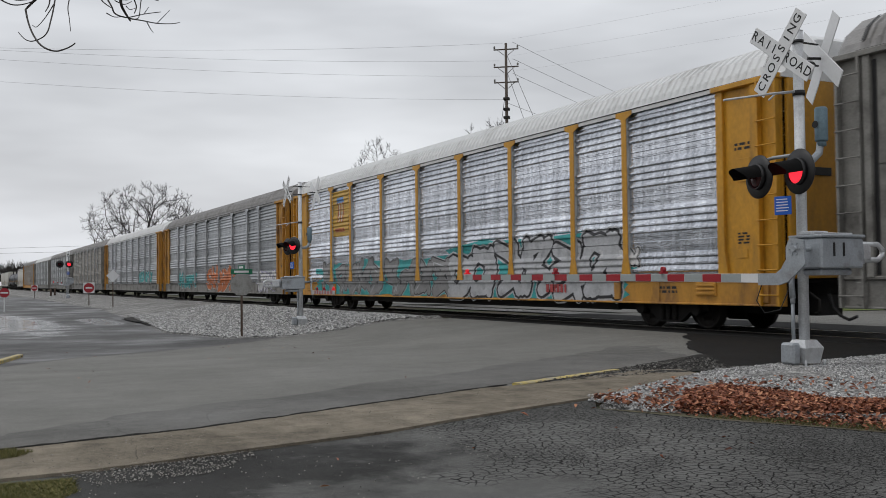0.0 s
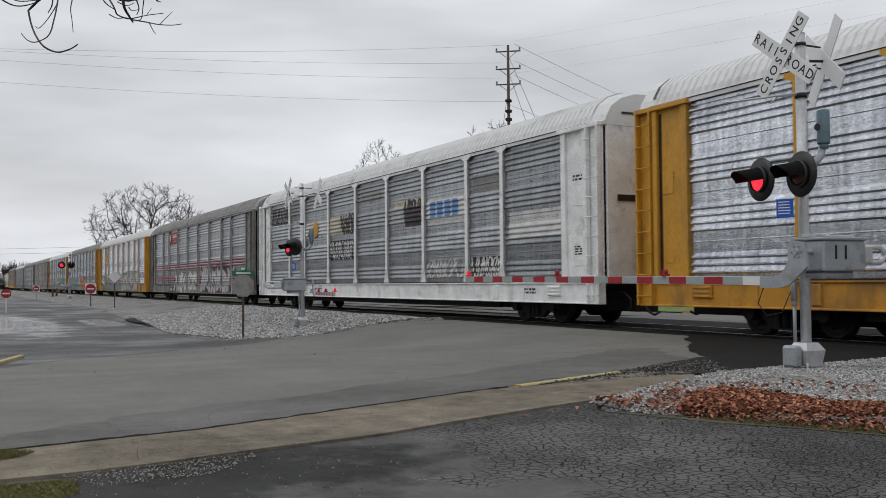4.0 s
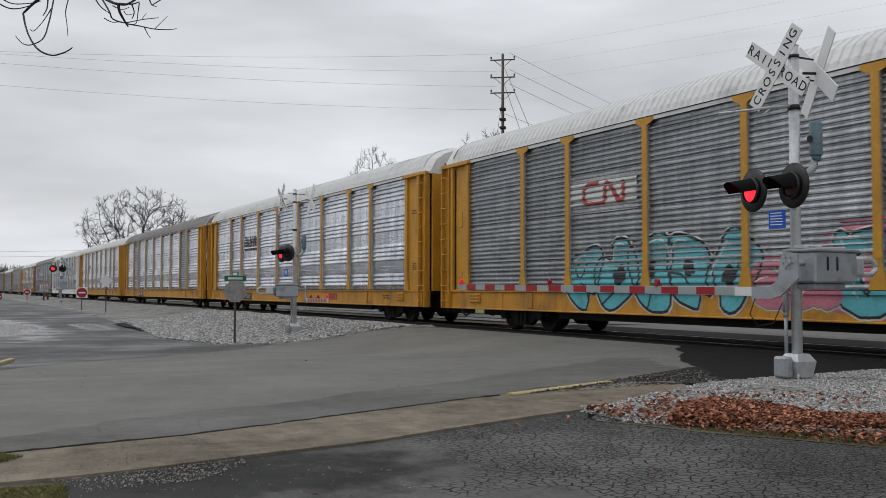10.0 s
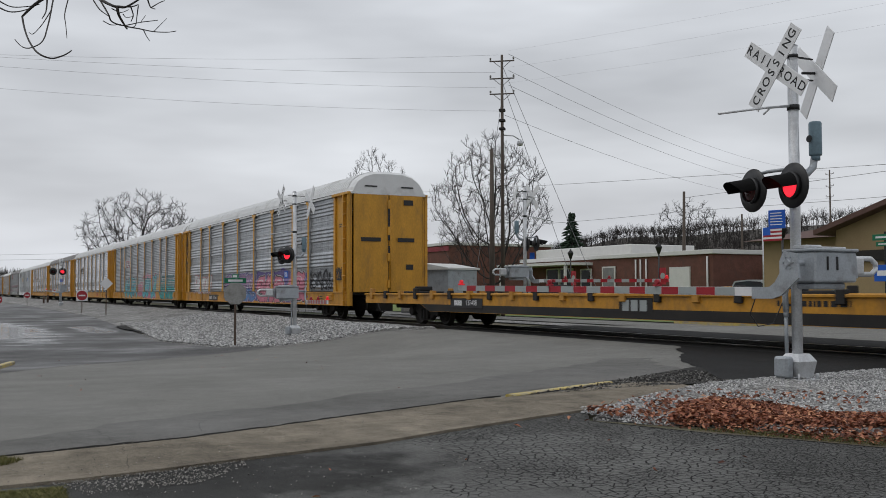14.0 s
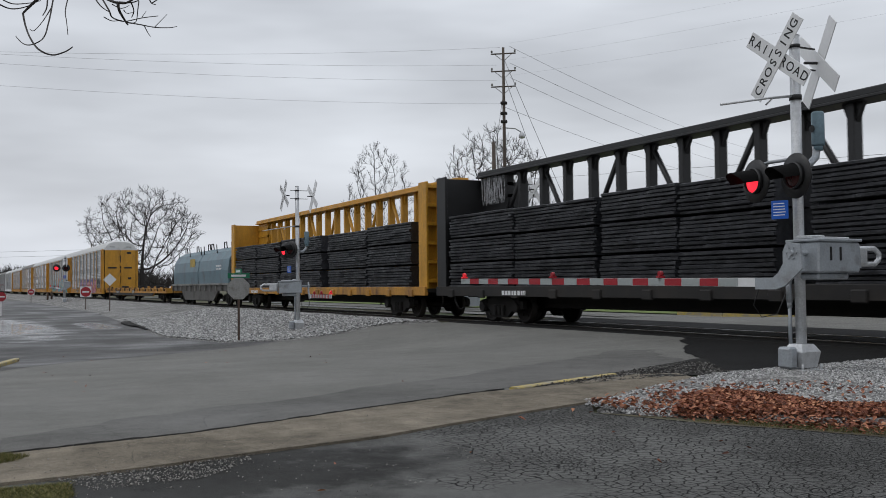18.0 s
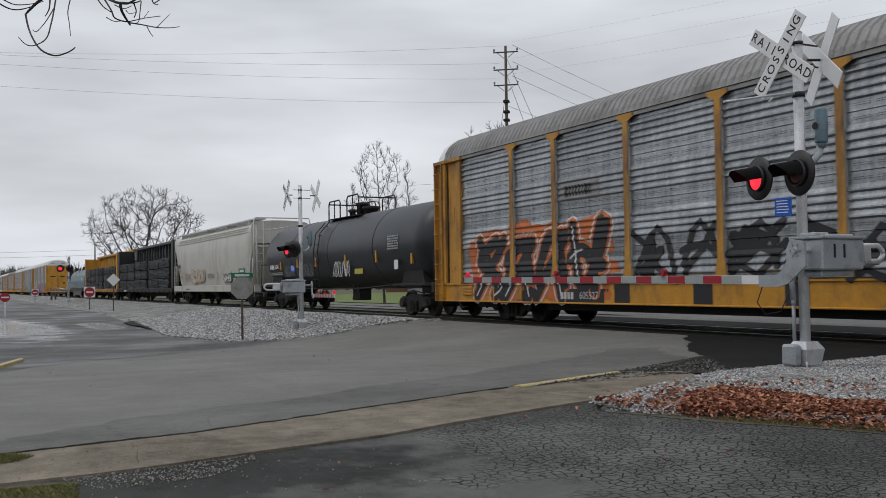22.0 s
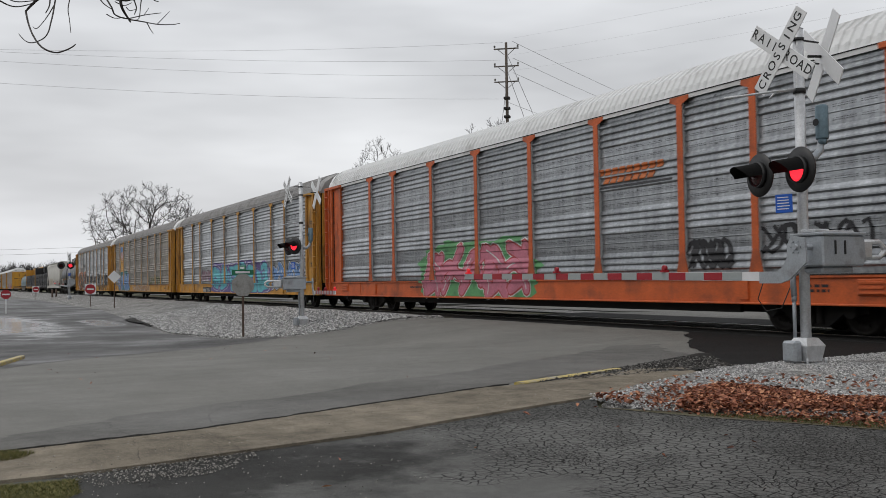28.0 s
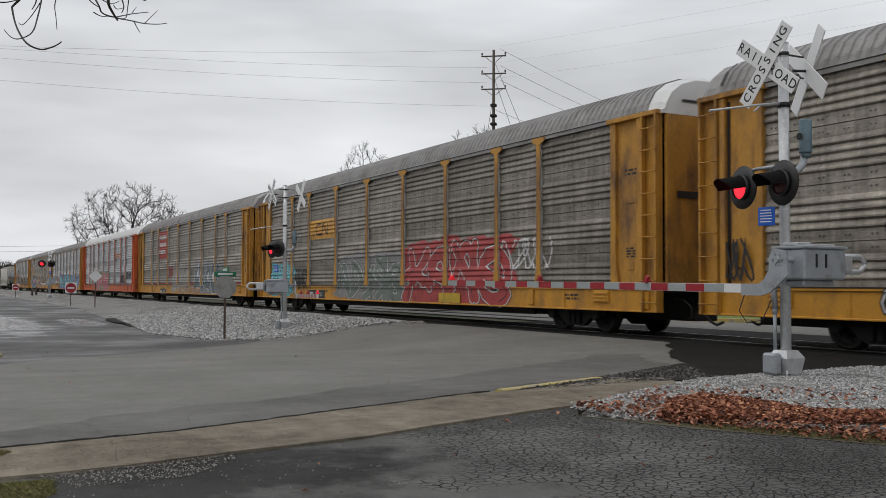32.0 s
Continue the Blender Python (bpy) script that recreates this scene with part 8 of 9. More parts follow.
def overhanging_branch():
    """Twigs of a near tree that hang into the view from above."""
    b = thing("branch", "bare dark twigs of a near tree hanging from above", "tree", "", None)
    rows = ((((92, -12), (70, 3), (55, 17), (48, 24)), 0.011), (((48, 24), (52, 45), (60, 67), (75, 88), (98, 98), (118, 94), (130, 88), (135, 84)), 0.006),
            (((-12, -4), (15, 12), (33, 16), (55, 12), (75, 3)), 0.005), (((8, -3), (30, 7), (60, 6), (80, 2)), 0.004),
            (((103, -8), (97, 25), (92, 45), (87, 62), (78, 73), (60, 80), (47, 77), (37, 67), (35, 64)), 0.0045), (((98, 15), (90, 28), (80, 42), (67, 55), (60, 52)), 0.0035),
            (((92, -5), (90, 15), (83, 28)), 0.005), (((129, -6), (123, 20), (125, 40), (127, 63)), 0.0035),
            (((182, -8), (205, 4), (217, 7), (232, 7), (254, -6)), 0.009), (((216, 6), (218, 20), (226, 35), (233, 46)), 0.009), (((186, -4), (200, 20), (206, 33), (225, 40), (240, 38), (260, 34), (287, 31)), 0.0045),
            (((232, 42), (255, 46), (280, 51), (305, 52), (320, 50)), 0.004), (((280, 51), (293, 38), (303, 28)), 0.0025), (((262, 48), (268, 60), (273, 67)), 0.003), (((174, -4), (185, 12), (200, 23)), 0.004),
            (((191, 32), (205, 39), (222, 38)), 0.003), (((218, 6), (240, 7), (253, 3)), 0.005), (((240, 8), (244, 22), (240, 33)), 0.004), (((253, 5), (251, 20), (248, 40), (240, 43)), 0.003),
            (((258, 33), (266, 22)), 0.002), (((270, -4), (275, 8), (283, 11)), 0.004), (((275, 9), (290, 0), (300, -4)), 0.0035), (((206, 10), (222, 17), (236, 12)), 0.003), (((226, 20), (232, 26), (243, 24)), 0.0025))
    o = Vector(EYE)
    fwd = Vector((-math.sin(radians(62.67)) * math.cos(radians(2.36)), math.cos(radians(62.67)) * math.cos(radians(2.36)), math.sin(radians(2.36))))
    right = Vector((math.cos(radians(62.67)), math.sin(radians(62.67)), 0))
    above = right.cross(fwd)
    for pts, r in rows:
        bm = bmesh.new()
        P = []
        for x, y in pts:
            dist = 5.2 + 0.4 * math.sin(x * 0.02 + y * 0.03)
            P.append(o + dist * (fwd + right * (x - 784) / 1699 + above * (441 - y) / 1699))
        Q = []
        for i in range(len(P) - 1):
            p0, p1, p2, p3 = P[max(0, i - 1)], P[i], P[i + 1], P[min(len(P) - 1, i + 2)]
            for k in range(4):
                u = k / 4
                Q.append(0.5 * (2 * p1 + (p2 - p0) * u + (2 * p0 - 5 * p1 + 4 * p2 - p3) * u * u + (3 * p1 - p0 - 3 * p2 + p3) * u ** 3))
        Q.append(P[-1])
        pipe(bm, Q, [r * (1 - 0.55 * i / len(Q)) for i in range(len(Q))], 6)
        part("twig", bm, bark, b)


overhanging_branch()


# ---------------------------------------------------------------- buildings beyond the rails
brick_m = mat("red_brick", (0.125, 0.052, 0.038), 0.9, vary=0.35, scale=2.5, dirt=(0.10, 0.05, 0.04), dirt_amount=0.4, bump=0.3, bump_scale=18)
tan_m = mat("tan_render", (0.31, 0.23, 0.125), 0.85, vary=0.1)
brown_roof = mat("brown_shingles", (0.10, 0.055, 0.045), 0.85, vary=0.25, scale=4)
glass = mat("dark_window_glass", (0.03, 0.035, 0.04), 0.08, vary=0.0)
trim_w = mat("white_trim", (0.6, 0.6, 0.58), 0.6, vary=0.08)


def wall_box(house, x0, x1, y0, y1, h, m, cap=None):
    bm = bmesh.new()
    box(bm, x0, x1, y0, y1, -0.5, h)
    w = part("wall", bm, m, house)
    bm = bmesh.new()
    box(bm, x0 - 0.15, x1 + 0.15, y0 - 0.15, y1 + 0.15, h, h + 0.28, 0.02)
    part("parapet", bm, cap or trim_w, house)
    return w


def window(house, x, y, z, w, h, frame_m=trim_w, pane=None):
    bm = bmesh.new()
    box(bm, x - w / 2 - 0.1, x + w / 2 + 0.1, y - 0.08, y + 0.02, z - 0.1, z + h + 0.1)
    f = part("window", bm, frame_m, house)
    bm = bmesh.new()
    n = max(1, int(w / 0.9))
    for i in range(n):
        a = x - w / 2 + i * w / n
        box(bm, a + 0.03, a + w / n - 0.03, y - 0.10, y - 0.07, z, z + h)
    part("pane", bm, pane or glass, f)


def buildings():
    b = thing("brick_building", "long single-storey red brick building with a white fascia", "building")
    wall_box(b, -66.5, -44.6, 42, 56, 3.35, brick_m)
    bm = bmesh.new()
    box(bm, -66.5, -56.9, 39.6, 42, 2.95, 3.15)
    for x in (-66.2, -62, -57.2):
        box(bm, x - 0.08, x + 0.08, 39.7, 39.86, -0.4, 2.95)
    part("porch", bm, trim_w, b)
    window(b, -61.9, 41.95, 0.9, 1.5, 1.8)
    window(b, -60.1, 41.95, 0.9, 1.5, 1.8)
    window(b, -57.6, 41.95, 0.2, 1.1, 2.4)
    window(b, -54.9, 41.95, 0.4, 1.3, 2.3, pane=mat("grey_panel_door", (0.2, 0.2, 0.2), 0.6))
    bm = bmesh.new()
    box(bm, -48.5, -46.6, 41.9, 42.0, -0.3, 2.6)
    part("garage_door", bm, trim_w, b, "white garage door")
    bm = bmesh.new()
    for x in (-51.9, -51.4, -50.8, -45.0):
        pipe(bm, [(x, 41.9, -0.4), (x, 41.9, 3.2)], 0.06, 6)
    part("drain_pipe", bm, trim_w, b)
    bm = bmesh.new()
    box(bm, -67.5, -55, 44, 50, 3.63, 4.45, 0.05)
    part("roof_unit", bm, trim_w, b)
    b = thing("low_building", "low dark brown block with a flat roof", "building")
    wall_box(b, -51.0, -37.0, 47, 57, 2.75, mat("dark_brown_brick", (0.10, 0.055, 0.045), 0.9, vary=0.25), alu)
    bm = bmesh.new()
    for i in range(12):
        x = -49.4 + i * 0.55
        box(bm, x - 0.02, x + 0.02, 47.2, 47.24, 3.03, 3.45)
    box(bm, -49.6, -43.0, 47.2, 47.24, 3.41, 3.47)
    part("roof_rail", bm, trim_w, b)
    # tan building with a hipped brown roof and a front gable
    b = thing("tan_building", "tan rendered building with a brown shingled roof", "building")
    bm = bmesh.new()
    box(bm, -31.9, -12, 33, 46, -0.5, 3.3)
    part("wall", bm, tan_m, b)
    bm = bmesh.new()
    vs = [bm.verts.new(v) for v in ((-32.5, 32.4, 3.3), (-11, 32.4, 3.3), (-11, 46.6, 3.3), (-32.5, 46.6, 3.3), (-27.5, 39.5, 4.75), (-15, 39.5, 4.75))]
    for q in ((0, 1, 5, 4), (1, 2, 5), (2, 3, 4, 5), (3, 0, 4), (0, 3, 2, 1)):
        bm.faces.new([vs[i] for i in q])
    part("roof", bm, brown_roof, b)
    bm = bmesh.new()
    slab(bm, [(-26.3, -0.5), (-17.7, -0.5), (-17.7, 3.5), (-22.0, 4.7), (-26.3, 3.5)], 31.2, 33.2)
    part("gable_wall", bm, tan_m, b)
    bm = bmesh.new()
    for s in (-1, 1):
        slab(bm, [(-22.0 + s * 4.9, 3.26), (-22.0 + s * 4.9, 3.46), (-22.0, 4.9), (-22.0, 4.7)], 30.6, 38)
    part("gable_roof", bm, brown_roof, b)
    bm = bmesh.new()
    box(bm, -26.0, -18.0, 31.05, 31.2, 2.2, 2.6)
    part("dark_beam", bm, dark, b)
    window(b, -22.5, 31.2, 0.2, 2.6, 1.9)
    # shops further along
    b = thing("shop_building", "red brick shop with white upper front", "building")
    wall_box(b, -100, -83, 44, 56, 5.6, brick_m)
    bm = bmesh.new()
    box(bm, -99.5, -92.5, 43.8, 44, 2.0, 5.2)
    part("front", bm, trim_w, b)
    for x in (-98, -96.2, -94.4):
        window(b, x, 43.8, 3.0, 0.8, 1.4)
    bm = bmesh.new()
    box(bm, -99.8, -92.2, 43.0, 43.9, 2.2, 2.9, 0.05)
    part("awning", bm, mat("awning_red", (0.30, 0.05, 0.05), 0.7), b)
    bm = bmesh.new()
    box(bm, -100, -83, 43.9, 44.05, 5.05, 5.5)
    part("fascia", bm, mat("sign_maroon", (0.22, 0.03, 0.04), 0.7), b)
    b = thing("house", "pale house with a low gabled roof by the far street", "building")
    bm = bmesh.new()
    box(bm, -150, -138, 40, 50, -0.5, 3.2)
    part("wall", bm, trim_w, b)
    bm = bmesh.new()
    slab(bm, [(-151, 3.1), (-137, 3.1), (-144, 6.0)], 39.4, 50.6)
    part("roof", bm, greysteel, b)
    # steel equipment cabinet
    c = thing("equipment_cabinet", "grey steel signal cabinet with a sloping white roof", "cabinet", "", pose(-39.9, 20.6, gz(-39.9, 20.6), 0, 0, 20))
    bm = bmesh.new()
    box(bm, -1.5, 1.5, -1.0, 1.0, 0.1, 2.1, 0.02)
    part("body", bm, alu, c)
    bm = bmesh.new()
    slab(bm, [(-1.6, 2.1), (1.6, 2.1), (1.6, 2.18), (0, 2.42), (-1.6, 2.18)], -1.1, 1.1)
    part("roof", bm, trim_w, c)
    bm = bmesh.new()
    box(bm, -1.3, -0.2, -1.03, -1.0, 0.2, 1.9, 0.01)
    part("door", bm, galv, c)
    bars(c, 0.35, 0.75, 2, 0.9, 0.14, black, -1.006)
    # lamp posts and flag
    for x, y in ((-54.7, 38.5), (-44.9, 38.0), (-29.4, 31.6)):
        l = thing("street_lamp", "black post lamp in front of the brick building", "street lamp", "street lamps", pose(x, y, -0.3))
        bm = bmesh.new()
        tube(bm, (0, 0, 0), (0, 0, 3.6), 0.06, 0.045, 8)
        part("pole", bm, black, l)
        bm = bmesh.new()
        lathe(bm, [(0.08, 3.6), (0.2, 3.95), (0.22, 4.0), (0.05, 4.2), (0.01, 4.3)], "Z", 10)
        part("lantern", bm, black, l)
        bm = bmesh.new()
        box(bm, 0.06, 0.62, -0.012, 0.012, 1.75, 2.75)
        bn = part("banner", bm, red, l, "red banner with a pale round emblem")
        bm = bmesh.new()
        lathe(bm, [(0.2, -0.016), (0.2, -0.013)], "Y", 14, (0.34, 0, 2.25))
        part("emblem", bm, silver, bn)
    f = thing("flag", "small striped flag on a thin pole", "flag", "", pose(-28.95, 30.0, -0.3))
    bm = bmesh.new()
    tube(bm, (0, 0, 0), (0, 0, 4.4), 0.03, seg=6)
    part("pole", bm, galv, f)
    for i in range(7):
        bm = bmesh.new()
        box(bm, 0.0, 1.0, -0.01, 0.01, 3.4 + i * 0.08, 3.48 + i * 0.08)
        part("stripe", bm, red if i % 2 == 0 else white, f)
    bm = bmesh.new()
    box(bm, 0.0, 0.42, -0.014, 0.014, 3.64, 3.965)
    part("canton", bm, blue, f)
    s = thing("street_sign_post", "dark post with a green street plate and a blue sign", "road sign", "", pose(-23.3, 30.2, -0.3))
    bm = bmesh.new()
    post(bm, 3.5, 0.05)
    part("post", bm, black, s)
    for z, w, h, m in ((3.3, 1.0, 0.22, green), (3.05, 0.7, 0.16, green), (2.0, 0.9, 0.6, blue)):
        bm = bmesh.new()
        box(bm, -w / 2, w / 2, -0.08, -0.06, z - h / 2, z + h / 2, 0.005)
        pl = part("plate", bm, m, s)
        bm = bmesh.new()
        box(bm, -w * 0.36, w * 0.36, -0.086, -0.081, z - h * 0.16, z + h * 0.16)
        part("lettering_bar", bm, white, pl)


buildings()


# ---------------------------------------------------------------- parked vehicles
def vehicle(x, y, turn, body_m, label, pickup):
    v = thing("pickup_truck" if pickup else "car", label, "vehicle", "parked vehicles", pose(x, y, gz(x, y), 0, 0, turn))
    bm = bmesh.new()
    if pickup:
        prof = [(-2.8, 0.55), (-2.85, 1.0), (-2.75, 1.15), (-0.6, 1.15), (1.0, 1.18), (2.6, 1.08), (2.85, 0.95), (2.88, 0.55), (2.3, 0.42), (-2.5, 0.42)]
        cab = [(-0.75, 1.15), (-0.6, 1.80), (-0.2, 1.88), (0.75, 1.85), (1.45, 1.17)]
    else:
        prof = [(-2.3, 0.45), (-2.35, 0.9), (-2.1, 1.02), (1.0, 0.98), (2.1, 0.85), (2.35, 0.7), (2.35, 0.4), (-2.2, 0.35)]
        cab = [(-2.0, 1.0), (-1.7, 1.42), (-0.6, 1.5), (0.4, 1.45), (1.2, 0.97)]
    slab(bm, prof, -0.95, 0.95)
    slab(bm, cab, -0.78, 0.78)
    bmesh.ops.bevel(bm, geom=bm.edges[:], offset=0.04, segments=2, affect="EDGES")
    part("body", bm, body_m, v)
    bm = bmesh.new()
    zc = [(a * 0.92 + 0.02, b + (0.02 if b < 1.3 else -0.08)) for a, b in cab]
    slab(bm, zc, -0.80, 0.80)
    part("window", bm, glass, v)
    for sx in (-1.75, 1.75) if pickup else (-1.4, 1.4):
        for sy in (-1, 1):
            w = part("wheel", ("tyre", lambda bm: lathe(bm, [(0.22, -0.12), (0.34, -0.13), (0.38, -0.08), (0.38, 0.08), (0.34, 0.13), (0.22, 0.12)], "Y", 20)), black, v, m=pose(sx, sy * 0.86, 0.38))
            part("rim", ("rim", lambda bm: (lathe(bm, [(0.225, -0.125), (0.20, -0.10), (0.05, -0.11), (0.01, -0.11)], "Y", 16), [box(bm, -0.02, 0.02, -0.128, -0.1, 0.03, 0.21, 0, pose(0, 0, 0, 0, 60 * k, 0)) for k in range(6)])), silver, w,
                 m=None if sy < 0 else FLIP)
    for sy in (-0.7, 0.7):
        bm = bmesh.new()
        e = 2.86 if pickup else 2.33
        box(bm, -e - 0.02, -e + 0.06, sy - 0.12, sy + 0.12, 0.75, 0.98, 0.01)
        part("tail_light", bm, red, v)
        bm = bmesh.new()
        box(bm, e - 0.06, e + 0.02, sy - 0.2, sy + 0.2, 0.72, 0.92, 0.01)
        part("headlight", bm, silver, v)
    return v


vehicle(-24.6, 33.2, 203, mat("grey_car_paint", (0.26, 0.28, 0.29), 0.3, 0.4, vary=0.1), "silver-grey pickup truck waiting beyond the crossing", True)
vehicle(-41.0, 42.6, 0, mat("silver_car_paint", (0.35, 0.37, 0.38), 0.3, 0.3, vary=0.1), "silver car parked by the far street", False)


# ---------------------------------------------------------------- loose stones, leaves and grass
def inside(x, y, poly):
    c = False
    j = len(poly) - 1
    for i in range(len(poly)):
        (xi, yi), (xj, yj) = poly[i], poly[j]
        if (yi > y) != (yj > y) and x < (xj - xi) * (y - yi) / (yj - yi) + xi:
            c = not c
        j = i
    return c


def spots(poly, n, rnd, fade=None):
    xs, ys = [p[0] for p in poly], [p[1] for p in poly]
    out = []
    while len(out) < n:
        x, y = rnd.uniform(min(xs), max(xs)), rnd.uniform(min(ys), max(ys))
        if inside(x, y, poly) and (fade is None or rnd.random() < fade(x, y)):
            out.append((x, y))
    return out


def joined(name, verts, faces, material, label, category):
    me = bpy.data.meshes.new(name)
    me.from_pydata(verts, [], faces)
    me.materials.append(material)
    return tagged(new(name, me), label, category, kind="stuff")


def island_material(name, dark_c, light_c, rough=0.85, third=None):
    """Each loose piece takes a tone of its own."""
    m = bpy.data.materials.new(name)
    m.use_nodes = True
    nt = m.node_tree
    n, link = nt.nodes.new, nt.links.new
    bs = nt.nodes["Principled BSDF"]
    bs.inputs["Roughness"].default_value, bs.inputs["Specular IOR Level"].default_value = rough, 0.3
    ge, cr, nz, co, mu = n("ShaderNodeNewGeometry"), n("ShaderNodeValToRGB"), n("ShaderNodeTexNoise"), n("ShaderNodeTexCoord"), n("ShaderNodeMix")
    link(ge.outputs["Random Per Island"], cr.inputs[0])
    cr.color_ramp.elements[0].color, cr.color_ramp.elements[1].color = (*dark_c, 1), (*light_c, 1)
    if third:
        e = cr.color_ramp.elements.new(0.6)
        e.color = (*third, 1)
    nz.inputs["Scale"].default_value = 60.0
    link(co.outputs["Object"], nz.inputs["Vector"])
    mu.data_type, mu.blend_type = "RGBA", "MULTIPLY"
    mu.inputs[0].default_value = 0.5
    link(cr.outputs[0], mu.inputs[6])
    link(nz.outputs[0], mu.inputs[7])
    link(mu.outputs[2], bs.inputs["Base Color"])
    return m


def scatter_stones(name, poly, n, s0, s1, lift, material, label, seed, fade=None):
    rnd = random.Random(seed)
    vs, fs = [], []
    for x, y in spots(poly, n, rnd, fade):
        s = rnd.uniform(s0, s1)
        z = gz(x, y) + lift + rnd.uniform(-0.3, 0.35) * s
        a, b = rnd.uniform(0, 6.28), rnd.uniform(0, 6.28)
        ca, sa = math.cos(a), math.sin(a)
        k = len(vs)
        for p in ((1, 0, 0), (0.2, 0.8, 0.1), (-0.9, 0.25, 0), (-0.1, -0.85, -0.1), (0.15, 0.1, 0.65), (-0.1, 0, -0.6)):
            px, py, pz = (c * s * rnd.uniform(0.75, 1.2) for c in p)
            vs.append((x + px * ca - py * sa, y + px * sa + py * ca, z + pz + 0.25 * px * math.sin(b)))
        fs += [(k, k + 1, k + 4), (k + 1, k + 2, k + 4), (k + 2, k + 3, k + 4), (k + 3, k, k + 4), (k + 1, k, k + 5), (k + 2, k + 1, k + 5), (k + 3, k + 2, k + 5), (k, k + 3, k + 5)]
    joined(name, vs, fs, material, label, "stones")


def scatter_leaves(poly, n, lift, seed, fade=None, name="fallen_leaves", label="drift of brown fallen leaves", size=(0.016, 0.036)):
    rnd = random.Random(seed)
    vs, fs = [], []
    for x, y in spots(poly, n, rnd, fade):
        s = rnd.uniform(*size)
        m = Matrix.Translation((x, y, gz(x, y) + lift + rnd.uniform(0, 0.05))) @ Euler((rnd.uniform(-0.7, 0.7), rnd.uniform(-0.7, 0.7), rnd.uniform(0, 6.28))).to_matrix().to_4x4()
        c = rnd.uniform(0.15, 0.5)
        k = len(vs)
        for p in ((-1.1, 0, 0.1), (-0.35, 0.62, c), (0.35, 0.5, c * 0.8), (1.2, 0, 0.05), (0.35, -0.5, c * 0.8), (-0.35, -0.62, c), (0, 0, 0)):
            vs.append(m @ Vector((p[0] * s, p[1] * s, p[2] * s)))
        fs += [(k, k + 6, k + 1), (k + 1, k + 6, k + 2), (k + 2, k + 6, k + 3), (k + 3, k + 6, k + 4), (k + 4, k + 6, k + 5), (k + 5, k + 6, k)]
    return joined(name, vs, fs, leaf_isl, label, "leaves")


def scatter_grass(poly, n, seed, fade=None, h=(0.012, 0.04)):
    rnd = random.Random(seed)
    vs, fs = [], []
    for x, y in spots(poly, n, rnd, fade):
        a, l, hh = rnd.uniform(0, 6.28), rnd.uniform(-0.04, 0.04), rnd.uniform(*h)
        k, z = len(vs), gz(x, y) + 0.004
        w = 0.003
        vs += [(x - w * math.cos(a), y - w * math.sin(a), z), (x + w * math.cos(a), y + w * math.sin(a), z), (x + l, y + l * math.sin(a), z + hh)]
        fs.append((k, k + 1, k + 2))
    joined("grass", vs, fs, grass_isl, "tufts of short winter grass", "grass")


stone_isl = island_material("loose_ballast", (0.17, 0.17, 0.17), (0.85, 0.85, 0.84), third=(0.52, 0.52, 0.51))
pebble_isl = island_material("loose_pebbles", (0.10, 0.095, 0.088), (0.52, 0.50, 0.46))
leaf_isl = island_material("dry_leaves", (0.07, 0.026, 0.017), (0.72, 0.36, 0.20), 0.7, (0.42, 0.155, 0.09))
grass_isl = island_material("grass_blades", (0.06, 0.07, 0.02), (0.42, 0.36, 0.16), 0.8, (0.19, 0.19, 0.055))
grit_isl = island_material("black_grit", (0.012, 0.012, 0.012), (0.34, 0.33, 0.31), third=(0.06, 0.057, 0.052))
BED = [(-6.95, 5.15), (-6.55, 4.95), (-6.05, 5.2), (-5.7, 5.6), (-5.4, 6.1), (-4.6, 6.9), (-3.4, 9.0), (-2.0, 12.0), (-2.0, 12.6), (-8.4, 12.6), (-8.9, 11.2), (-8.6, 9.6), (-8.45, 8.4), (-8.26, 7.6), (-7.5, 6.0)]
scatter_stones("ballast_stones", BED, 46000, 0.008, 0.019, 0.04, stone_isl, "loose grey ballast stones round the signal", 1)
scatter_stones("ballast_stones", [(-7.25, 5.2), (-6.95, 5.0), (-6.1, 4.95), (-6.4, 5.4), (-7.2, 6.0)], 1200, 0.008, 0.02, 0.02, stone_isl, "small stones spilled at the edge", 2)
scatter_stones("ballast_stones", [(-25.75, 11.3), (-25.6, 9.8), (-25.95, 8.3), (-26.25, 6.8), (-30.37, 6.0), (-36.9, 6.6), (-48, 7.6), (-48, 12.6), (-25.8, 12.6)], 20000, 0.022, 0.055, 0.045, stone_isl,
               "loose pale ballast stones beside the rails", 3)
scatter_stones("grit", [(-8.5, 5.4), (-9.16, 6.85), (-9.5, 7.6), (-10.2, 8.9), (-9.8, 9.1), (-8.92, 8.45), (-8.47, 8.28), (-8.42, 7.81), (-8.43, 6.56), (-8.31, 5.9)], 3200, 0.006, 0.02, 0.02, grit_isl, "black grit and pebbles along the kerb", 4)
scatter_stones("pebbles", [(-5.85, 0.55), (-5.9, 1.1), (-6.05, 1.75), (-5.85, 1.7), (-5.45, 1.3), (-5.4, 0.7)], 1000, 0.003, 0.009, 0.015, pebble_isl, "pebbles strewn across the pavement edge", 5)
scatter_stones("pebbles", [(-5.85, 0.1), (-6.0, 1.6), (-6.5, 3.5), (-7.1, 5.1), (-8.2, 4.6), (-7.1, 1.6), (-6.8, 0.1)], 500, 0.002, 0.006, 0.03, pebble_isl, "few pebbles on the pavement", 6)
scatter_stones("pebbles", [(-5.8, 0.6), (-6.4, 3.2), (-5.0, 3.2), (-4.2, 1.6), (-4.6, 0.6)], 260, 0.003, 0.008, 0.01, pebble_isl, "few pebbles on the asphalt", 7)
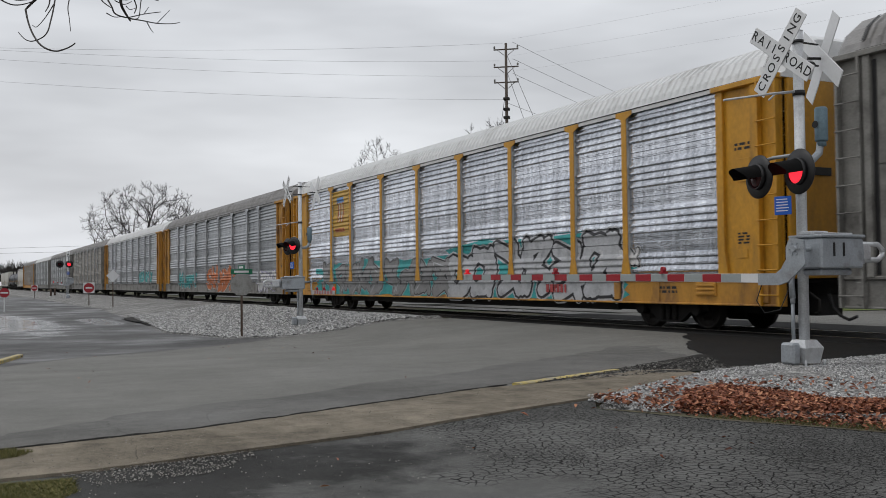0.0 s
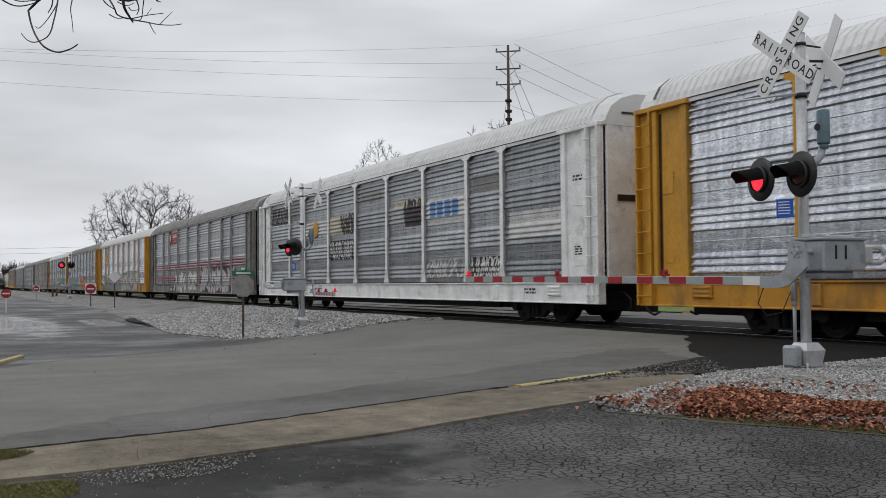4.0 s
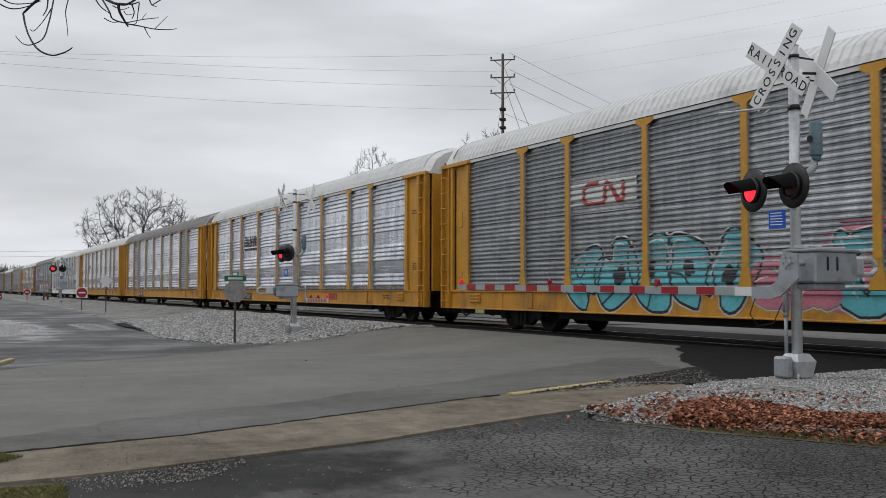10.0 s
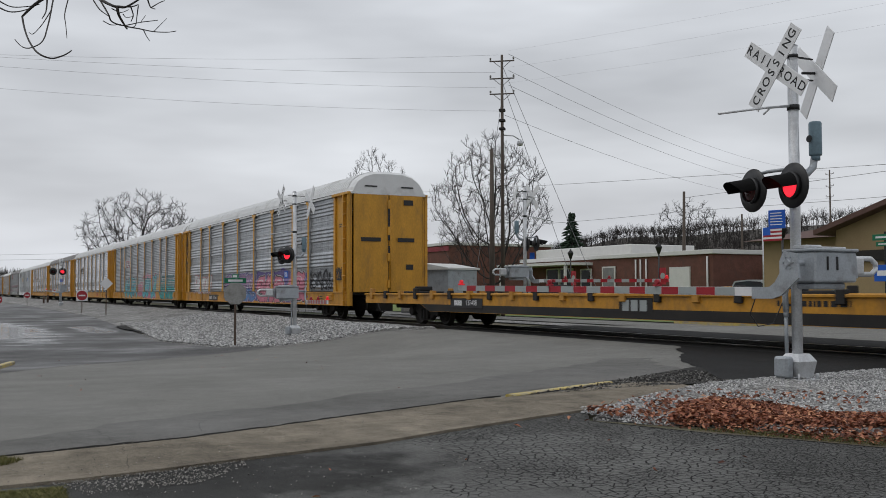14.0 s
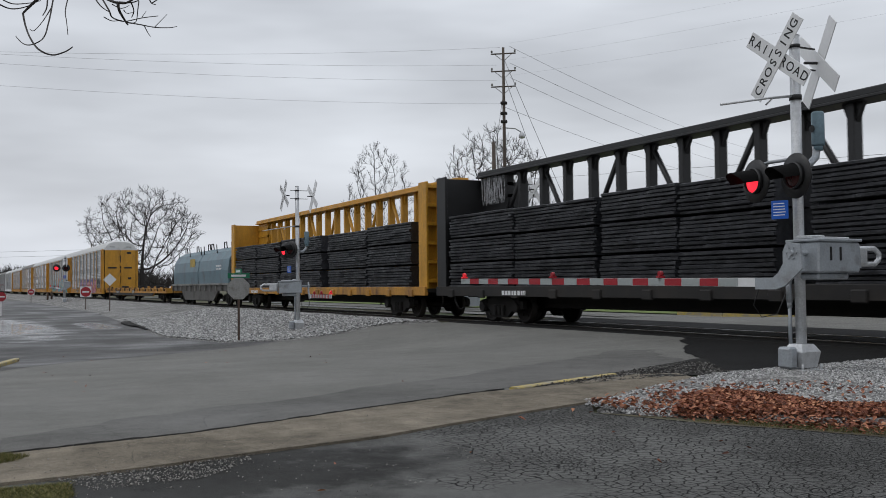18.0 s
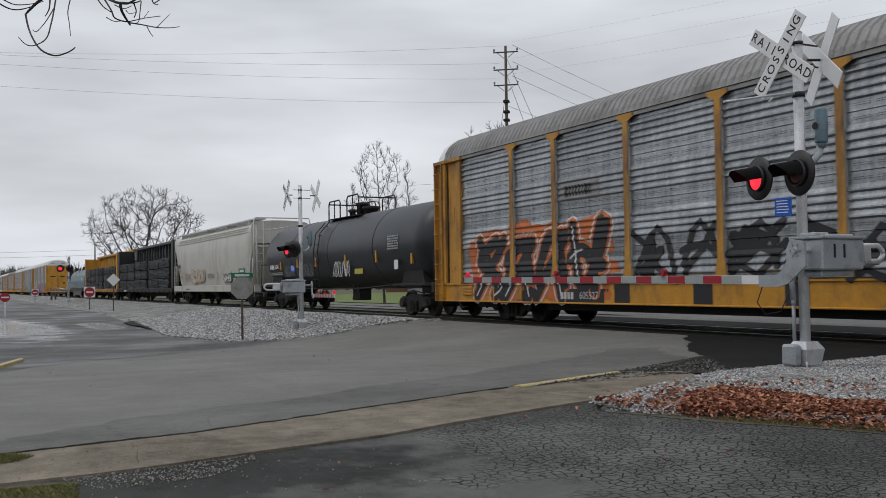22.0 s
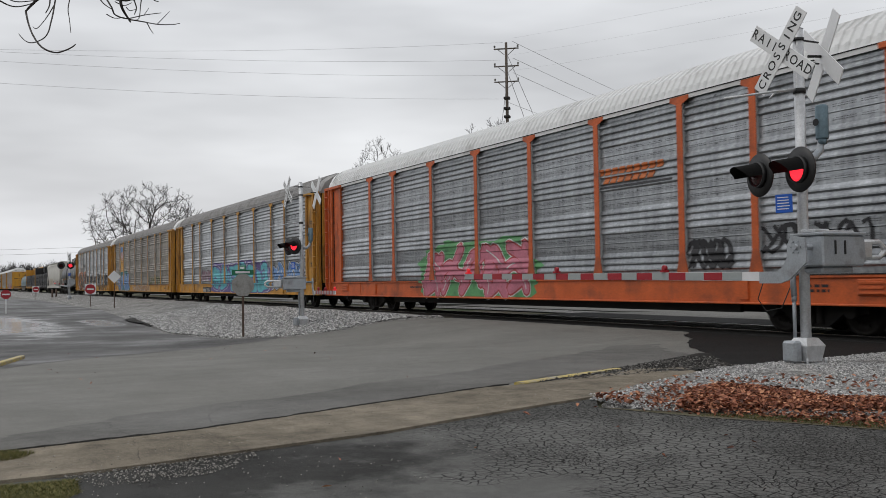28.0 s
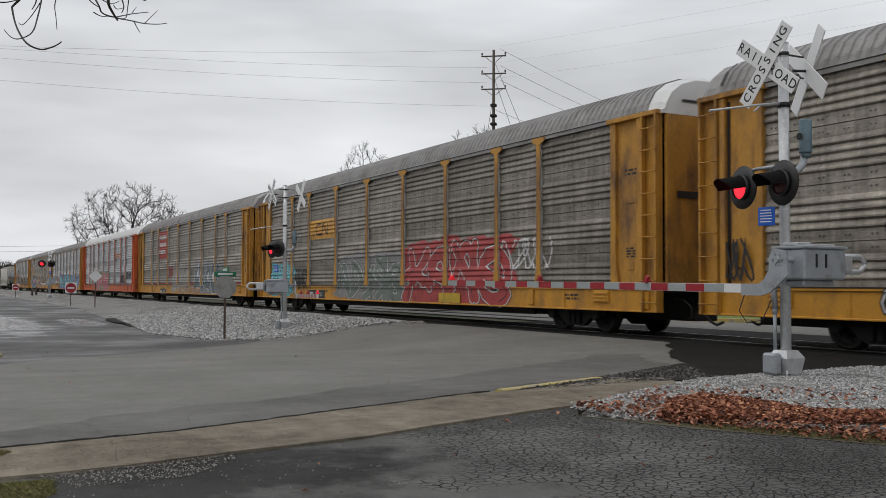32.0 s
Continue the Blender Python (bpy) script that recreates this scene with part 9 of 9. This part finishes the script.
DRIFT = [(-6.15, 5.35), (-6.6, 5.8), (-6.95, 6.5), (-6.35, 6.62), (-5.6, 6.5), (-5.3, 6.95), (-4.5, 8.2), (-3.9, 8.2), (-4.75, 6.75), (-5.12, 6.1), (-5.38, 5.82), (-5.58, 5.52), (-6.0, 5.14)]
TAIL = [(-6.85, 4.98), (-6.6, 5.4), (-7.1, 6.0), (-5.9, 6.0), (-5.7, 5.4), (-6.1, 5.0), (-6.56, 4.8)]
scatter_leaves(DRIFT, 21000, 0.035, 11, size=(0.010, 0.024))
scatter_leaves(TAIL, 500, 0.05, 15, name="stray_leaves", label="thin tail of brown leaves on the gravel", size=(0.011, 0.03))
scatter_leaves([(-7.6, 6.6), (-6.9, 5.0), (-5.6, 4.9), (-4.4, 6.3), (-3.6, 8.9), (-5.2, 9.2), (-7.2, 7.4)], 700, 0.055, 12, name="stray_leaves", label="stray brown leaves round the drift", size=(0.011, 0.03))
scatter_leaves([(-6.3, 4.9), (-5.07, 5.48), (-4.2, 5.95), (-4.6, 6.4), (-5.4, 5.75)], 350, 0.03, 16, name="stray_leaves", label="brown leaves caught in the thin grass", size=(0.011, 0.028))
scatter_leaves([(-5.0, 1.2), (-7.2, 5.2), (-6.0, 5.0), (-4.2, 4.4), (-3.8, 2.4)], 12, 0.012, 13, name="stray_leaves", label="single dry leaves on the asphalt", size=(0.012, 0.03))
scatter_leaves([(-7.4, 0.6), (-8.8, 4.8), (-24, 8), (-24, 1)], 26, 0.008, 14, name="stray_leaves", label="single dry leaves on the road", size=(0.010, 0.020))
scatter_grass([(-5.75, 5.12), (-5.07, 5.46), (-4.51, 5.74), (-3.5, 6.35), (-3.3, 6.9), (-4.6, 6.25), (-5.38, 5.68), (-5.7, 5.32)], 15000, 21, h=(0.008, 0.026))
scatter_leaves([(-6.2, 4.95), (-5.07, 5.46), (-4.51, 5.74), (-3.5, 6.35), (-3.3, 6.9), (-4.6, 6.25), (-5.4, 5.7)], 1100, 0.012, 31, name="stray_leaves", label="brown leaves scattered over the thin grass", size=(0.009, 0.022))
scatter_grass([(-5.55, -0.5), (-5.75, 0.15), (-5.72, 0.62), (-5.35, 0.60), (-5.1, 0.45), (-4.9, -0.5)], 26000, 22, h=(0.006, 0.02))
scatter_grass([(-6.78, -0.2), (-6.78, 0.36), (-6.64, 0.47), (-6.5, 0.38), (-6.45, 0.27), (-6.45, -0.2)], 8000, 23, h=(0.03, 0.05))

# ---------------------------------------------------------------- what moves
V0, V1 = 15.673, 0.00555
BEAT0, BEAT = 6.205, 0.5404


def travel(t):
    return V0 * t + V1 * t * t


def motions():
    for car, u in TRAIN:
        walk(car, [(t, pose(u - travel(t), YC, 0)) for t in (0, 4, 8, 12, 16, 20, 24, 28, 32)])
    # the lamps of each signal flash in turn: each lens shows its lit or its dark face
    for lens, phase in FLASHERS:
        def turn(t):
            return 0 if (int(math.floor((t - BEAT0) / BEAT)) + phase) % 2 == 0 else 180
        rows, now = [(0.0, pose(0, 0, 0, 0, 0, turn(0.0)))], turn(0.0)
        for k in range(-11, 48):
            t = BEAT0 + k * BEAT
            nxt = turn(t + 0.1)
            if 0.1 < t < 31.9 and nxt != now:
                step, off = 0.003, t - round(t)
                if abs(off) < 0.06:
                    t = round(t) + math.copysign(0.06, off)
                rows += [(t - h, pose(0, 0, 0, 0, 0, now)) for h in (0.05, 0.03, 2.5 * step)]
                rows += [(t - 1.5 * step + i * step, pose(0, 0, 0, 0, 0, now + 60 * i)) for i in range(4)]
                rows += [(t + h, pose(0, 0, 0, 0, 0, now + 180)) for h in (2.5 * step, 0.03, 0.05)]
                now = nxt
        rows.append((32.0, pose(0, 0, 0, 0, 0, now)))
        walk(lens, rows)
    first = WHEELS[0]
    walk(first, [(i / 30, Matrix.Rotation(-travel(i / 30) / 0.425, 4, "Y")) for i in range(961)])
    act = first.animation_data.action
    for w in WHEELS[1:]:
        w.rotation_mode = "QUATERNION"
        w.animation_data_create()
        w.animation_data.action = act
        w.animation_data.action_slot = act.slots[0]


motions()
